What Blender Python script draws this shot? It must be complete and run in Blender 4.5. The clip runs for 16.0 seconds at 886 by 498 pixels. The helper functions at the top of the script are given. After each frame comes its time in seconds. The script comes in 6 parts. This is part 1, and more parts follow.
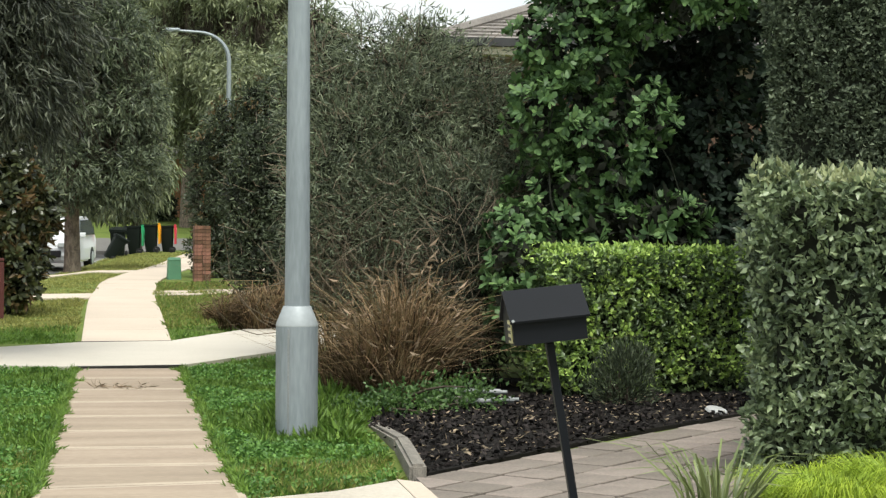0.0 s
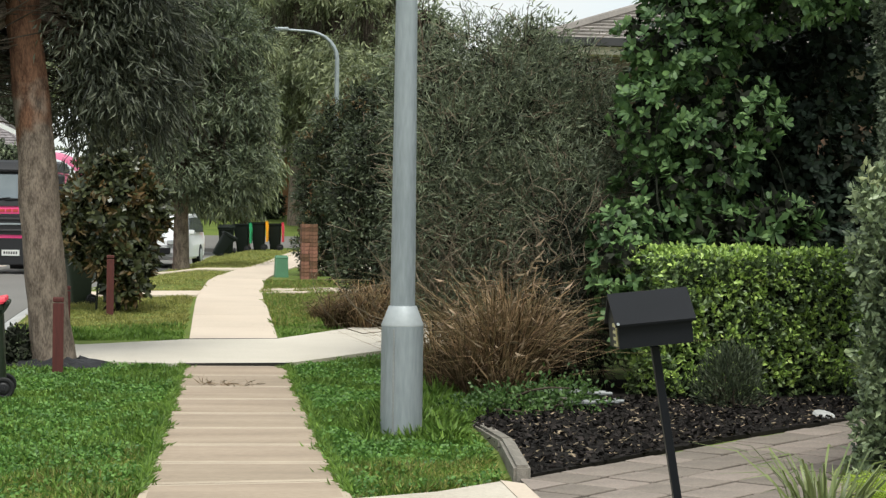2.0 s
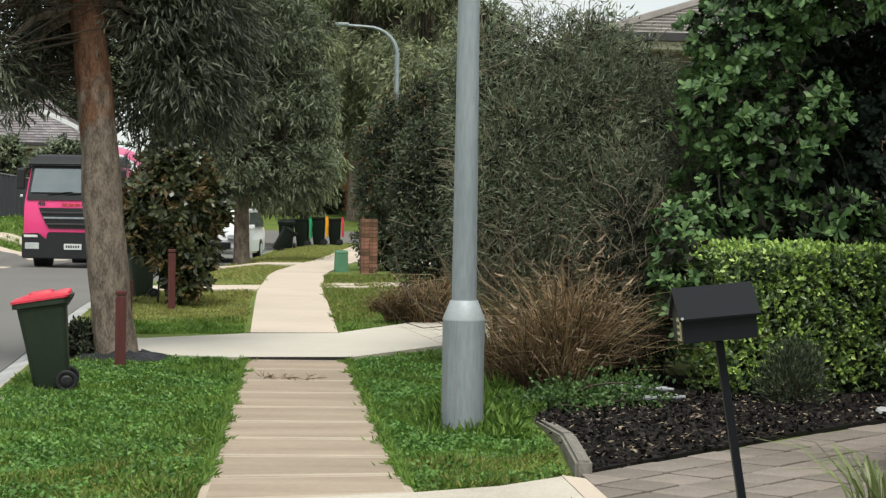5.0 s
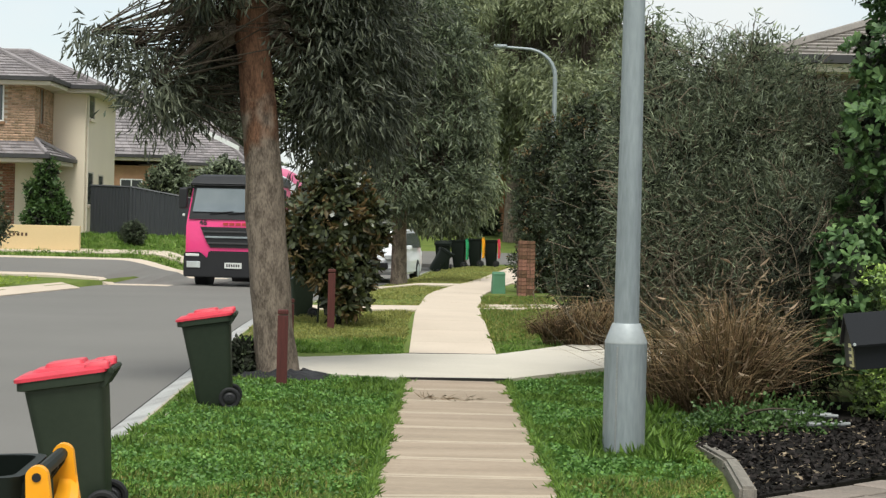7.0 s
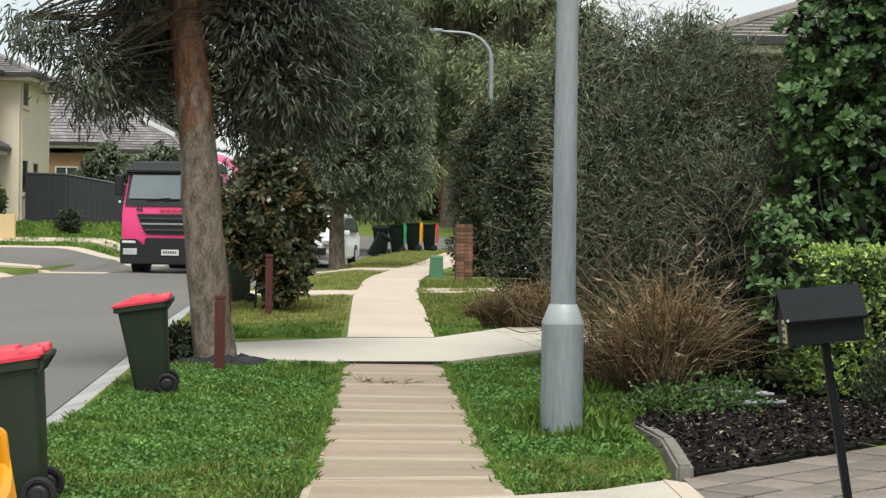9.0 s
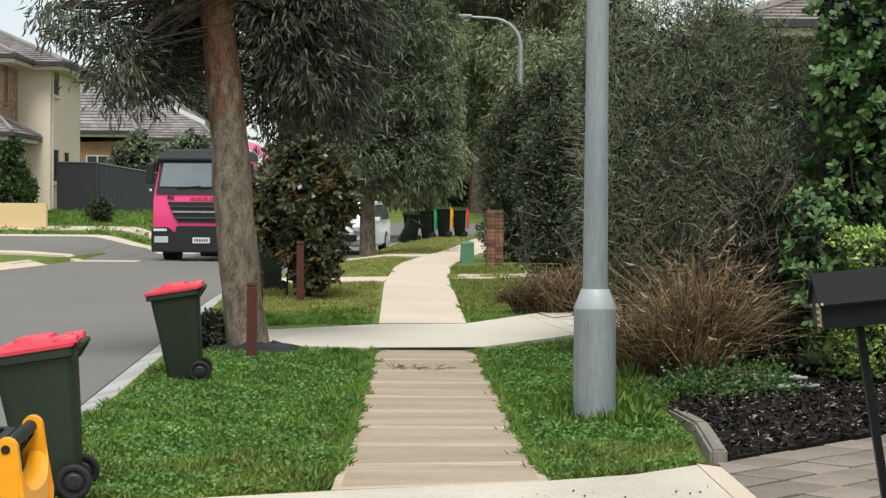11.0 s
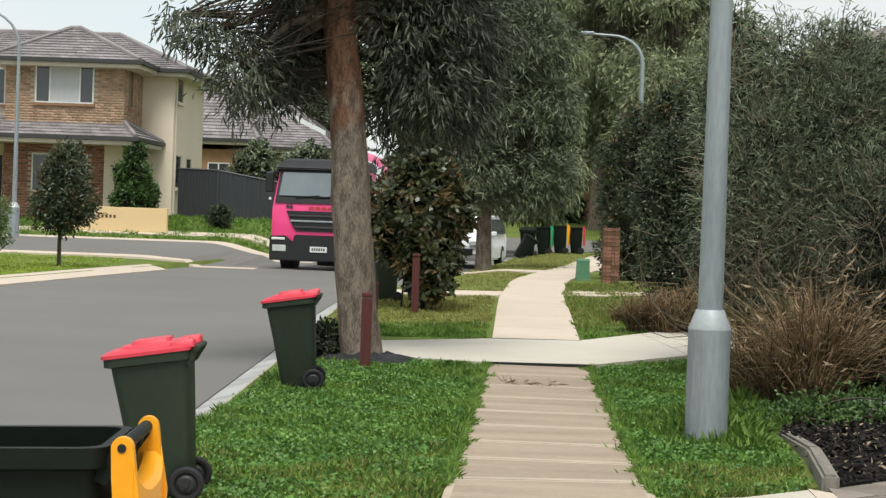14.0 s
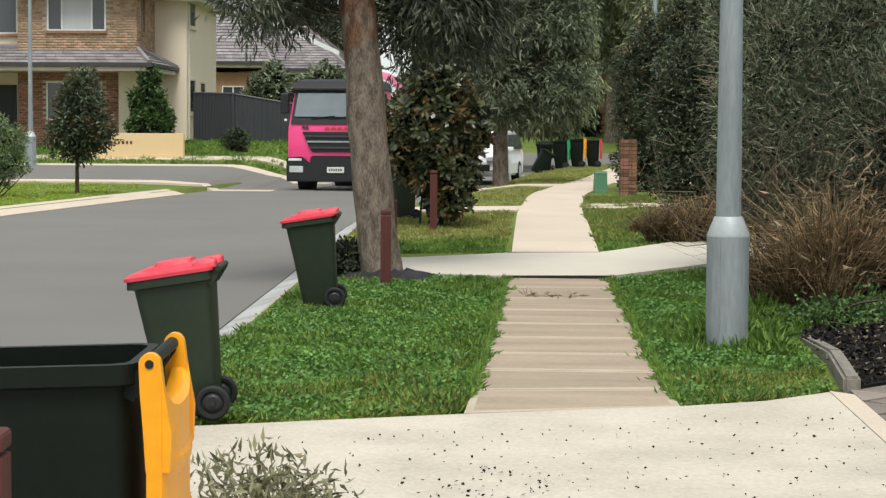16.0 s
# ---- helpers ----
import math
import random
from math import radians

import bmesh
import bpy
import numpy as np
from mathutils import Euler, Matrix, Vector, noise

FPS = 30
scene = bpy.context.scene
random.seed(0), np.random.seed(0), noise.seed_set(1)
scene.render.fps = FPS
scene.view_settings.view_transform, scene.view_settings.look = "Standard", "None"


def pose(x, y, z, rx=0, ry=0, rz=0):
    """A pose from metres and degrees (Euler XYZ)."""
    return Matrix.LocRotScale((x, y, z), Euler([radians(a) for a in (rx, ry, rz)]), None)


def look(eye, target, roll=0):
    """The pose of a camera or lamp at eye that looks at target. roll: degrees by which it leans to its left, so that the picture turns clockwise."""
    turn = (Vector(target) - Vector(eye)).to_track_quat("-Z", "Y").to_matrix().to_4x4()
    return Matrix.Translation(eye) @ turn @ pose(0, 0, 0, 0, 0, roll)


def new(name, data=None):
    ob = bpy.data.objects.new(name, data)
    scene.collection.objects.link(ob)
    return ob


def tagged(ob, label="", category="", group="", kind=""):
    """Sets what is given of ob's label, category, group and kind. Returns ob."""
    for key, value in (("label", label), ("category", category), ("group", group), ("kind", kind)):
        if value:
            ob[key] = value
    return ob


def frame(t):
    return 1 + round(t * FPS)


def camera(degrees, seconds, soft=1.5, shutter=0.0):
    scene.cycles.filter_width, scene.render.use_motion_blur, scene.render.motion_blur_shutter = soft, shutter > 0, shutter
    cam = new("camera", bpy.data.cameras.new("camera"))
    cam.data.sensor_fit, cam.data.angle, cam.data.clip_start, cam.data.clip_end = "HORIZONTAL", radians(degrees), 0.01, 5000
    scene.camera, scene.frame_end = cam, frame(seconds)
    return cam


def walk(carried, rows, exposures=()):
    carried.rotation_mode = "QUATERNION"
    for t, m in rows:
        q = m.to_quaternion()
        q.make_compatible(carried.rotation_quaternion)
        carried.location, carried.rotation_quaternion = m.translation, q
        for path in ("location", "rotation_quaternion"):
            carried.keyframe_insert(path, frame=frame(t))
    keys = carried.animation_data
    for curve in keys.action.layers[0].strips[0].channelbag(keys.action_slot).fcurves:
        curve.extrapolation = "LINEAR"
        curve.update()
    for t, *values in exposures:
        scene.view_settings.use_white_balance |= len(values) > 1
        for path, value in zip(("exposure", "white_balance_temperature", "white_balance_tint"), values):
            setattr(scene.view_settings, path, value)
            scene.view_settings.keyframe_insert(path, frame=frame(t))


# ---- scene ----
cam = camera(26.0, 16.0, soft=1.35)
ROUTE = [
    (0, look((0.046, 0.001, 1.657), (1.692, 9.864, 1.511), 0.42)),
    (0.5, look((0.035, 0.008, 1.666), (1.761, 9.858, 1.579), 0.79)),
    (1, look((0.043, 0.005, 1.663), (1.686, 9.868, 1.487), 1.06)),
    (1.5, look((0.050, -0.002, 1.663), (1.502, 9.888, 1.417), 0.66)),
    (2, look((0.049, -0.004, 1.670), (1.147, 9.934, 1.513), 0.78)),
    (2.5, look((0.034, 0.003, 1.678), (0.680, 9.982, 1.663), 1.08)),
    (3, look((0.043, 0.002, 1.679), (0.772, 9.975, 1.642), 0.95)),
    (3.5, look((0.041, 0.003, 1.675), (0.898, 9.966, 1.575), 0.86)),
    (3.7, look((0.041, 0.003, 1.674), (0.906, 9.965, 1.566), 0.88)),
    (5.8, look((-0.006, 0.013, 1.656), (0.555, 9.995, 1.442), 1.00)),
    (6, look((-0.021, 0.015, 1.657), (0.268, 10.009, 1.492), 1.10)),
    (6.5, look((-0.044, 0.017, 1.660), (-0.169, 10.016, 1.595), 1.50)),
    (7, look((-0.028, 0.017, 1.658), (-0.042, 10.017, 1.571), 1.39)),
    (7.5, look((-0.025, 0.017, 1.653), (0.068, 10.016, 1.544), 1.34)),
    (8, look((-0.018, 0.017, 1.644), (0.199, 10.014, 1.515), 1.27)),
    (8.5, look((-0.012, 0.016, 1.642), (0.297, 10.010, 1.501), 0.82)),
    (10.8, look((-0.019, 0.020, 1.639), (0.195, 10.015, 1.406), 0.42)),
    (11, look((-0.022, 0.022, 1.639), (0.129, 10.019, 1.405), 0.40)),
    (11.5, look((-0.027, 0.014, 1.633), (-0.063, 10.009, 1.317), 0.65)),
    (12, look((-0.018, 0.012, 1.637), (-0.150, 10.004, 1.265), 1.19)),
    (12.5, look((-0.027, -0.001, 1.636), (-0.260, 9.992, 1.329), 1.79)),
    (13, look((-0.016, -0.012, 1.635), (-0.341, 9.979, 1.372), 1.85)),
    (13.5, look((-0.012, -0.017, 1.636), (-0.354, 9.975, 1.401), 1.93)),
    (14, look((-0.020, -0.013, 1.636), (-0.474, 9.976, 1.467), 2.02)),
    (14.5, look((-0.022, -0.019, 1.630), (-0.512, 9.966, 1.379), 1.63)),
    (15, look((-0.013, -0.027, 1.633), (-0.505, 9.956, 1.309), 1.20)),
    (15.5, look((-0.012, -0.046, 1.633), (-0.563, 9.933, 1.295), 0.93)),
    (16, look((-0.018, -0.061, 1.615), (-0.557, 9.906, 1.016), 0.35)),
]
walk(cam, ROUTE, exposures=((0, 0.35, 6500, 5), (1.0, 0.0, 6500, 5), (1.6, 0.2, 6500, 5), (3.5, -0.02, 6500, 5), (6.0, 0.12, 6500, 5), (8.5, 0.1, 6500, 5), (12, 0.06, 6500, 6), (16, 0.08, 6500, 6)))

# ---- world, sun, exposure ----
world = bpy.data.worlds.new("overcast_sky")
scene.world = world
world.use_nodes = True
wn, wl = world.node_tree.nodes, world.node_tree.links
wn.clear()
w_out = wn.new("ShaderNodeOutputWorld")
w_bg = wn.new("ShaderNodeBackground")
w_sky = wn.new("ShaderNodeTexSky")
w_sky.sky_type = "NISHITA"
w_sky.sun_disc = False
w_sky.sun_elevation = radians(61)
w_sky.sun_rotation = radians(177)
w_scale = wn.new("ShaderNodeVectorMath")
w_scale.operation = "SCALE"
w_scale.inputs["Scale"].default_value = 0.16
w_co = wn.new("ShaderNodeTexCoord")
w_map = wn.new("ShaderNodeMapping")
w_map.inputs["Scale"].default_value = (2.0, 2.0, 6.0)
w_noise = wn.new("ShaderNodeTexNoise")
w_noise.inputs["Scale"].default_value = 1.6
w_noise.inputs["Detail"].default_value = 6.0
w_ramp = wn.new("ShaderNodeValToRGB")
w_ramp.color_ramp.elements[0].position = 0.34
w_ramp.color_ramp.elements[0].color = (0.55, 0.55, 0.55, 1)
w_ramp.color_ramp.elements[1].position = 0.56
w_ramp.color_ramp.elements[1].color = (1, 1, 1, 1)
w_cloud = wn.new("ShaderNodeMix")
w_cloud.data_type = "RGBA"
w_cloud.inputs[7].default_value = (0.86, 0.88, 0.90, 1)
wl.new(w_co.outputs["Generated"], w_map.inputs["Vector"])
wl.new(w_map.outputs["Vector"], w_noise.inputs["Vector"])
wl.new(w_noise.outputs["Fac"], w_ramp.inputs["Fac"])
wl.new(w_sky.outputs["Color"], w_scale.inputs[0])
wl.new(w_ramp.outputs["Color"], w_cloud.inputs[0])
wl.new(w_scale.outputs["Vector"], w_cloud.inputs[6])
wl.new(w_cloud.outputs[2], w_bg.inputs["Color"])
w_bg.inputs["Strength"].default_value = 0.95
wl.new(w_bg.outputs["Background"], w_out.inputs["Surface"])

sun = new("sun", bpy.data.lights.new("sun", "SUN"))
sun.data.energy = 3.3
sun.data.angle = radians(28)
sun.data.color = (1.0, 0.97, 0.92)
sun.matrix_world = look((1.5, -7, 27), (0, 8, 0))

# ---- materials ----


def material(name, base, second=None, rough=0.7, scale=4.0, fine=60.0, bump=0.15, metal=0.0, spec=0.4, island=0.0,
             obj=0.0, see=0.0, stretch=(1, 1, 1), coat=0.0, contrast=0.5):
    """Principled surface: two colours mixed by coarse and fine noise, bump, variation by mesh island or object."""
    m = bpy.data.materials.new(name)
    m.use_nodes = True
    n, l = m.node_tree.nodes, m.node_tree.links
    p = n["Principled BSDF"]
    second = second or tuple(c * 0.78 for c in base)
    co = n.new("ShaderNodeTexCoord")
    mp = n.new("ShaderNodeMapping")
    mp.inputs["Scale"].default_value = stretch
    l.new(co.outputs["Object"], mp.inputs["Vector"])
    a, b = n.new("ShaderNodeTexNoise"), n.new("ShaderNodeTexNoise")
    a.inputs["Scale"].default_value, a.inputs["Detail"].default_value = scale, 5
    b.inputs["Scale"].default_value, b.inputs["Detail"].default_value = fine, 3
    l.new(mp.outputs["Vector"], a.inputs["Vector"])
    l.new(mp.outputs["Vector"], b.inputs["Vector"])
    add = n.new("ShaderNodeMath")
    add.operation = "MULTIPLY_ADD"
    add.inputs[1].default_value = 0.45
    l.new(b.outputs["Fac"], add.inputs[0])
    half = n.new("ShaderNodeMath")
    half.operation = "MULTIPLY"
    half.inputs[1].default_value = 0.55
    l.new(a.outputs["Fac"], half.inputs[0])
    l.new(half.outputs[0], add.inputs[2])
    ramp = n.new("ShaderNodeMapRange")
    ramp.inputs["From Min"].default_value = 0.5 - 0.22 * (1.2 - contrast)
    ramp.inputs["From Max"].default_value = 0.5 + 0.22 * (1.2 - contrast)
    l.new(add.outputs[0], ramp.inputs["Value"])
    mix = n.new("ShaderNodeMix")
    mix.data_type = "RGBA"
    mix.inputs[6].default_value, mix.inputs[7].default_value = (*second, 1), (*base, 1)
    l.new(ramp.outputs["Result"], mix.inputs[0])
    col = mix.outputs[2]
    if island or obj:
        hsv = n.new("ShaderNodeHueSaturation")
        if island:
            src = n.new("ShaderNodeNewGeometry").outputs["Random Per Island"]
        else:
            src = n.new("ShaderNodeObjectInfo").outputs["Random"]
        amount = island or obj
        rng = n.new("ShaderNodeMapRange")
        rng.inputs["To Min"].default_value, rng.inputs["To Max"].default_value = 1 - amount, 1 + amount
        l.new(src, rng.inputs["Value"])
        l.new(rng.outputs["Result"], hsv.inputs["Value"])
        hue = n.new("ShaderNodeMapRange")
        hue.inputs["To Min"].default_value, hue.inputs["To Max"].default_value = 0.5 + 0.03 * amount, 0.5 - 0.03 * amount
        l.new(src, hue.inputs["Value"])
        l.new(hue.outputs["Result"], hsv.inputs["Hue"])
        l.new(col, hsv.inputs["Color"])
        col = hsv.outputs["Color"]
    l.new(col, p.inputs["Base Color"])
    p.inputs["Roughness"].default_value = rough
    p.inputs["Metallic"].default_value = metal
    p.inputs["Specular IOR Level"].default_value = spec
    p.inputs["Coat Weight"].default_value = coat
    if bump:
        bp = n.new("ShaderNodeBump")
        bp.inputs["Strength"].default_value = bump
        bp.inputs["Distance"].default_value = 0.02
        l.new(add.outputs[0], bp.inputs["Height"])
        l.new(bp.outputs["Normal"], p.inputs["Normal"])
    if see:
        tr = n.new("ShaderNodeBsdfTranslucent")
        l.new(col, tr.inputs["Color"])
        ms = n.new("ShaderNodeMixShader")
        ms.inputs[0].default_value = see
        l.new(p.outputs["BSDF"], ms.inputs[1])
        l.new(tr.outputs["BSDF"], ms.inputs[2])
        l.new(ms.outputs["Shader"], n["Material Output"].inputs["Surface"])
    return m


def leaf_material(name, base, second, vary=0.45, rough=0.45, spec=0.45, see=0.25):
    return material(name, base, second, rough=rough, scale=1.3, fine=9, bump=0, spec=spec, island=vary, see=see, contrast=0.3)


def glass_material(name, tint, rough=0.05):
    m = bpy.data.materials.new(name)
    m.use_nodes = True
    p = m.node_tree.nodes["Principled BSDF"]
    p.inputs["Base Color"].default_value = (*tint, 1)
    p.inputs["Roughness"].default_value = rough
    p.inputs["Specular IOR Level"].default_value = 0.8
    return m


SOIL = material("lawn_soil", (0.16, 0.205, 0.05), (0.085, 0.12, 0.03), scale=0.9, fine=30, bump=0.5, rough=0.95, spec=0.1)
ASPHALT = material("asphalt", (0.175, 0.166, 0.154), (0.148, 0.141, 0.131), scale=0.35, fine=90, bump=0.25, rough=0.85, spec=0.25)
PATH = material("path_concrete", (0.40, 0.32, 0.24), (0.255, 0.20, 0.15), scale=1.2, fine=40, bump=0.25, rough=0.85, obj=0.08, stretch=(0.5, 2.5, 1), spec=0.25)
MARGIN = material("trowelled_margin", (0.49, 0.405, 0.31), (0.36, 0.295, 0.225), scale=2, fine=60, bump=0.1, rough=0.75, spec=0.25)
PALE = material("pale_concrete", (0.56, 0.505, 0.425), (0.41, 0.365, 0.30), scale=1.3, fine=45, bump=0.25, rough=0.85, spec=0.25, contrast=0.6)
PALE_CLEAN = material("clean_pale_concrete", (0.58, 0.53, 0.455), (0.47, 0.43, 0.365), scale=0.8, fine=45, bump=0.2, rough=0.85, spec=0.25, contrast=0.3)
PALE_FAR = material("weathered_concrete", (0.60, 0.505, 0.41), (0.49, 0.41, 0.33), scale=0.6, fine=30, bump=0.1, rough=0.85, spec=0.25, contrast=0.3)
KERB = material("kerb_concrete", (0.468, 0.468, 0.459), (0.243, 0.239, 0.230), scale=2.0, fine=50, bump=0.3, rough=0.85, spec=0.25)
KERB_TOP = material("kerb_top_concrete", (0.47, 0.415, 0.34), (0.30, 0.265, 0.22), scale=1.6, fine=50, bump=0.3, rough=0.85, spec=0.25)
PAVER = material("paver", (0.28, 0.235, 0.20), (0.165, 0.14, 0.12), scale=3.0, fine=50, bump=0.3, rough=0.85, obj=0.22, spec=0.25)
JOINT = material("joint_sand", (0.03, 0.027, 0.024), (0.016, 0.015, 0.013), fine=80, bump=0.3, rough=0.95)
GALV = material("galvanised_steel", (0.335, 0.37, 0.39), (0.225, 0.255, 0.27), rough=0.5, metal=0.35, scale=1.5, fine=14, bump=0.04, stretch=(3, 3, 0.5))
GALV_LIGHT = material("galvanised_cone", (0.46, 0.49, 0.50), (0.39, 0.42, 0.43), rough=0.5, metal=0.3, scale=3, fine=30, bump=0.04)
BLACK_BOX = material("black_powder_coat", (0.008, 0.009, 0.012), (0.006, 0.007, 0.009), rough=0.5, spec=0.16, fine=120, bump=0.05)
BIN_GREEN = material("bin_green_plastic", (0.024, 0.034, 0.021), (0.018, 0.027, 0.016), rough=0.55, scale=2, fine=25, bump=0.05, spec=0.25)
BIN_DARK = material("bin_dark_plastic", (0.009, 0.013, 0.010), (0.006, 0.009, 0.007), rough=0.55, scale=2, fine=25, bump=0.05, spec=0.16)
LID_RED = material("red_lid_plastic", (0.62, 0.045, 0.075), (0.50, 0.035, 0.055), rough=0.45, scale=3, fine=20, bump=0.03)
LID_YELLOW = material("yellow_lid_plastic", (0.88, 0.37, 0.012), (0.78, 0.31, 0.010), rough=0.42, scale=3, fine=20, bump=0.03)
LID_GREEN = material("green_lid_plastic", (0.03, 0.33, 0.13), (0.025, 0.25, 0.1), rough=0.45, bump=0.03)
RUBBER = material("black_rubber", (0.012, 0.012, 0.013), (0.008, 0.008, 0.009), rough=0.7, fine=80, bump=0.1)
MAROON = material("maroon_timber", (0.10, 0.025, 0.02), (0.06, 0.016, 0.013), rough=0.75, stretch=(8, 8, 0.6), fine=20, bump=0.3)
BARK = material("grey_bark", (0.235, 0.19, 0.15), (0.085, 0.067, 0.053), rough=0.95, scale=6, fine=30, bump=1.0, stretch=(2.2, 2.2, 0.8), spec=0.15, contrast=0.75)
BARK_PEEL = material("peeling_bark", (0.235, 0.19, 0.15), (0.085, 0.067, 0.053), rough=0.95, scale=6, fine=30, bump=1.0, stretch=(2.2, 2.2, 0.8), spec=0.15, contrast=0.7)


def peel(m, height, red):
    """Above a ragged height the grey bark has come off and the redder skin shows."""
    n, l = m.node_tree.nodes, m.node_tree.links
    p = n["Principled BSDF"]
    col = p.inputs["Base Color"].links[0].from_socket
    co = n.new("ShaderNodeTexCoord")
    xyz = n.new("ShaderNodeSeparateXYZ")
    l.new(co.outputs["Object"], xyz.inputs[0])
    flakes = n.new("ShaderNodeTexNoise")
    flakes.inputs["Scale"].default_value = 3.0
    l.new(co.outputs["Object"], flakes.inputs["Vector"])
    add = n.new("ShaderNodeMath")
    add.operation = "MULTIPLY_ADD"
    add.inputs[1].default_value = 2.4
    l.new(flakes.outputs["Fac"], add.inputs[0])
    l.new(xyz.outputs["Z"], add.inputs[2])
    edge = n.new("ShaderNodeMapRange")
    edge.inputs["From Min"].default_value, edge.inputs["From Max"].default_value = height + 1.1, height + 1.5
    l.new(add.outputs[0], edge.inputs["Value"])
    tint = n.new("ShaderNodeMix")
    tint.data_type, tint.blend_type = "RGBA", "MULTIPLY"
    tint.inputs[7].default_value = (*red, 1)
    l.new(edge.outputs["Result"], tint.inputs[0])
    l.new(col, tint.inputs[6])
    l.new(tint.outputs[2], p.inputs["Base Color"])


peel(BARK_PEEL, 2.7, (0.85, 0.56, 0.44))
TWIG = material("twig_bark", (0.085, 0.068, 0.05), (0.05, 0.04, 0.03), rough=0.9, bump=0.2, spec=0.15)
PALE_TWIG = material("dead_twig", (0.26, 0.215, 0.155), (0.15, 0.12, 0.085), rough=0.9, bump=0.2, spec=0.15, island=0.3)
# Shade inside shrubs and hedges, put into one dark colour.
CORE = material("painted_inner_shade", (0.042, 0.046, 0.033), (0.024, 0.027, 0.02), rough=1.0, spec=0.05, fine=20, bump=0.5)
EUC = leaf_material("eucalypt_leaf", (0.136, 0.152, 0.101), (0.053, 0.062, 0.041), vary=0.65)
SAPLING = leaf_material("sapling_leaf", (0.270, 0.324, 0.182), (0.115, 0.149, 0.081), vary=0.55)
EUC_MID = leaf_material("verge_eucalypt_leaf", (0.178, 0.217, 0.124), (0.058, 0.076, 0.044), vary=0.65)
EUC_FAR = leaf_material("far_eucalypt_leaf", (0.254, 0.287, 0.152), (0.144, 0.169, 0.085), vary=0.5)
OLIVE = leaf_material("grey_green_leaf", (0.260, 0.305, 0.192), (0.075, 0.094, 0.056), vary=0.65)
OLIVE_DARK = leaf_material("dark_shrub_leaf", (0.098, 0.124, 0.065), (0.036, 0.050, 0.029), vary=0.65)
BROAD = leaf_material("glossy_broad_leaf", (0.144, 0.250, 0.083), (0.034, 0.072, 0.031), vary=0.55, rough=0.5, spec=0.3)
# Darker copy of the broad leaf: the crown's inner shade put into colour.
BROAD_DARK = leaf_material("broad_leaf_shade_tone", (0.046, 0.070, 0.046), (0.023, 0.036, 0.025), vary=0.5, rough=0.5, spec=0.2)
LIME = leaf_material("lime_hedge_leaf", (0.44, 0.60, 0.15), (0.25, 0.38, 0.09), vary=0.5, rough=0.4)
HEDGE = leaf_material("hedge_leaf", (0.249, 0.340, 0.132), (0.062, 0.105, 0.046), vary=0.65, rough=0.35, spec=0.6)
HEDGE_GLOSS = leaf_material("glossy_hedge_leaf", (0.287, 0.356, 0.196), (0.103, 0.144, 0.081), vary=0.65, rough=0.36, spec=0.5)
HEDGE_DARK = leaf_material("tall_hedge_leaf", (0.160, 0.196, 0.123), (0.072, 0.096, 0.061), vary=0.55, rough=0.55, spec=0.25)
# Sunlit tone of a hedge's top, put into the leaf colour.
SUNLIT_TOP = leaf_material("sunlit_hedge_top", (0.42, 0.45, 0.24), (0.22, 0.26, 0.13), vary=0.4, rough=0.4)
MAGNOLIA = leaf_material("magnolia_leaf", (0.086, 0.098, 0.037), (0.037, 0.048, 0.021), vary=0.5, rough=0.35, spec=0.6)
RUSTY = leaf_material("rusty_leaf", (0.15, 0.095, 0.038), (0.09, 0.07, 0.026), vary=0.4, rough=0.5)
DRY = leaf_material("dry_reed", (0.349, 0.257, 0.137), (0.149, 0.104, 0.056), vary=0.65, rough=0.8, spec=0.2)
PLUME = leaf_material("reed_plume", (0.40, 0.315, 0.215), (0.24, 0.18, 0.115), vary=0.4, rough=0.85, spec=0.1)
RUSSET = leaf_material("russet_reed", (0.153, 0.104, 0.059), (0.059, 0.042, 0.028), vary=0.6, rough=0.85, spec=0.1)
GRASS = leaf_material("grass_blade", (0.227, 0.367, 0.067), (0.108, 0.205, 0.032), vary=0.35, rough=0.5)
CLOVER = leaf_material("clover_leaf", (0.150, 0.300, 0.060), (0.072, 0.162, 0.032), vary=0.4, rough=0.5)
GRASS_DRY = leaf_material("dry_grass_blade", (0.403, 0.381, 0.123), (0.246, 0.280, 0.067), vary=0.4, rough=0.6)
LIME_GRASS = leaf_material("lime_grass_blade", (0.42, 0.52, 0.06), (0.24, 0.36, 0.04), vary=0.35, rough=0.5)
DULL_LEAF = leaf_material("dull_dry_leaf", (0.30, 0.285, 0.17), (0.14, 0.14, 0.075), vary=0.5)
STRAP = leaf_material("strap_leaf", (0.22, 0.26, 0.10), (0.13, 0.17, 0.06), vary=0.4)
WEED = leaf_material("weed_leaf", (0.10, 0.185, 0.045), (0.035, 0.075, 0.02), vary=0.4)
MULCH = material("dark_mulch", (0.018, 0.015, 0.013), (0.008, 0.007, 0.006), rough=0.95, fine=30, bump=0.6, spec=0.15)
CHIP = material("bark_chip", (0.026, 0.022, 0.020), (0.012, 0.010, 0.009), rough=0.9, island=0.8, bump=0.2, spec=0.2)
CHIP_PALE = material("pale_leaf_litter", (0.33, 0.26, 0.18), (0.18, 0.14, 0.09), rough=0.9, island=0.4, bump=0)
SLEEPER = material("weathered_sleeper", (0.26, 0.235, 0.20), (0.15, 0.135, 0.115), rough=0.9, stretch=(5, 0.7, 5), fine=18, bump=0.5)
BRICK = material("blended_brick", (0.40, 0.235, 0.14), (0.28, 0.155, 0.095), rough=0.9, scale=3, fine=30, bump=0.2, obj=0.25, spec=0.2)
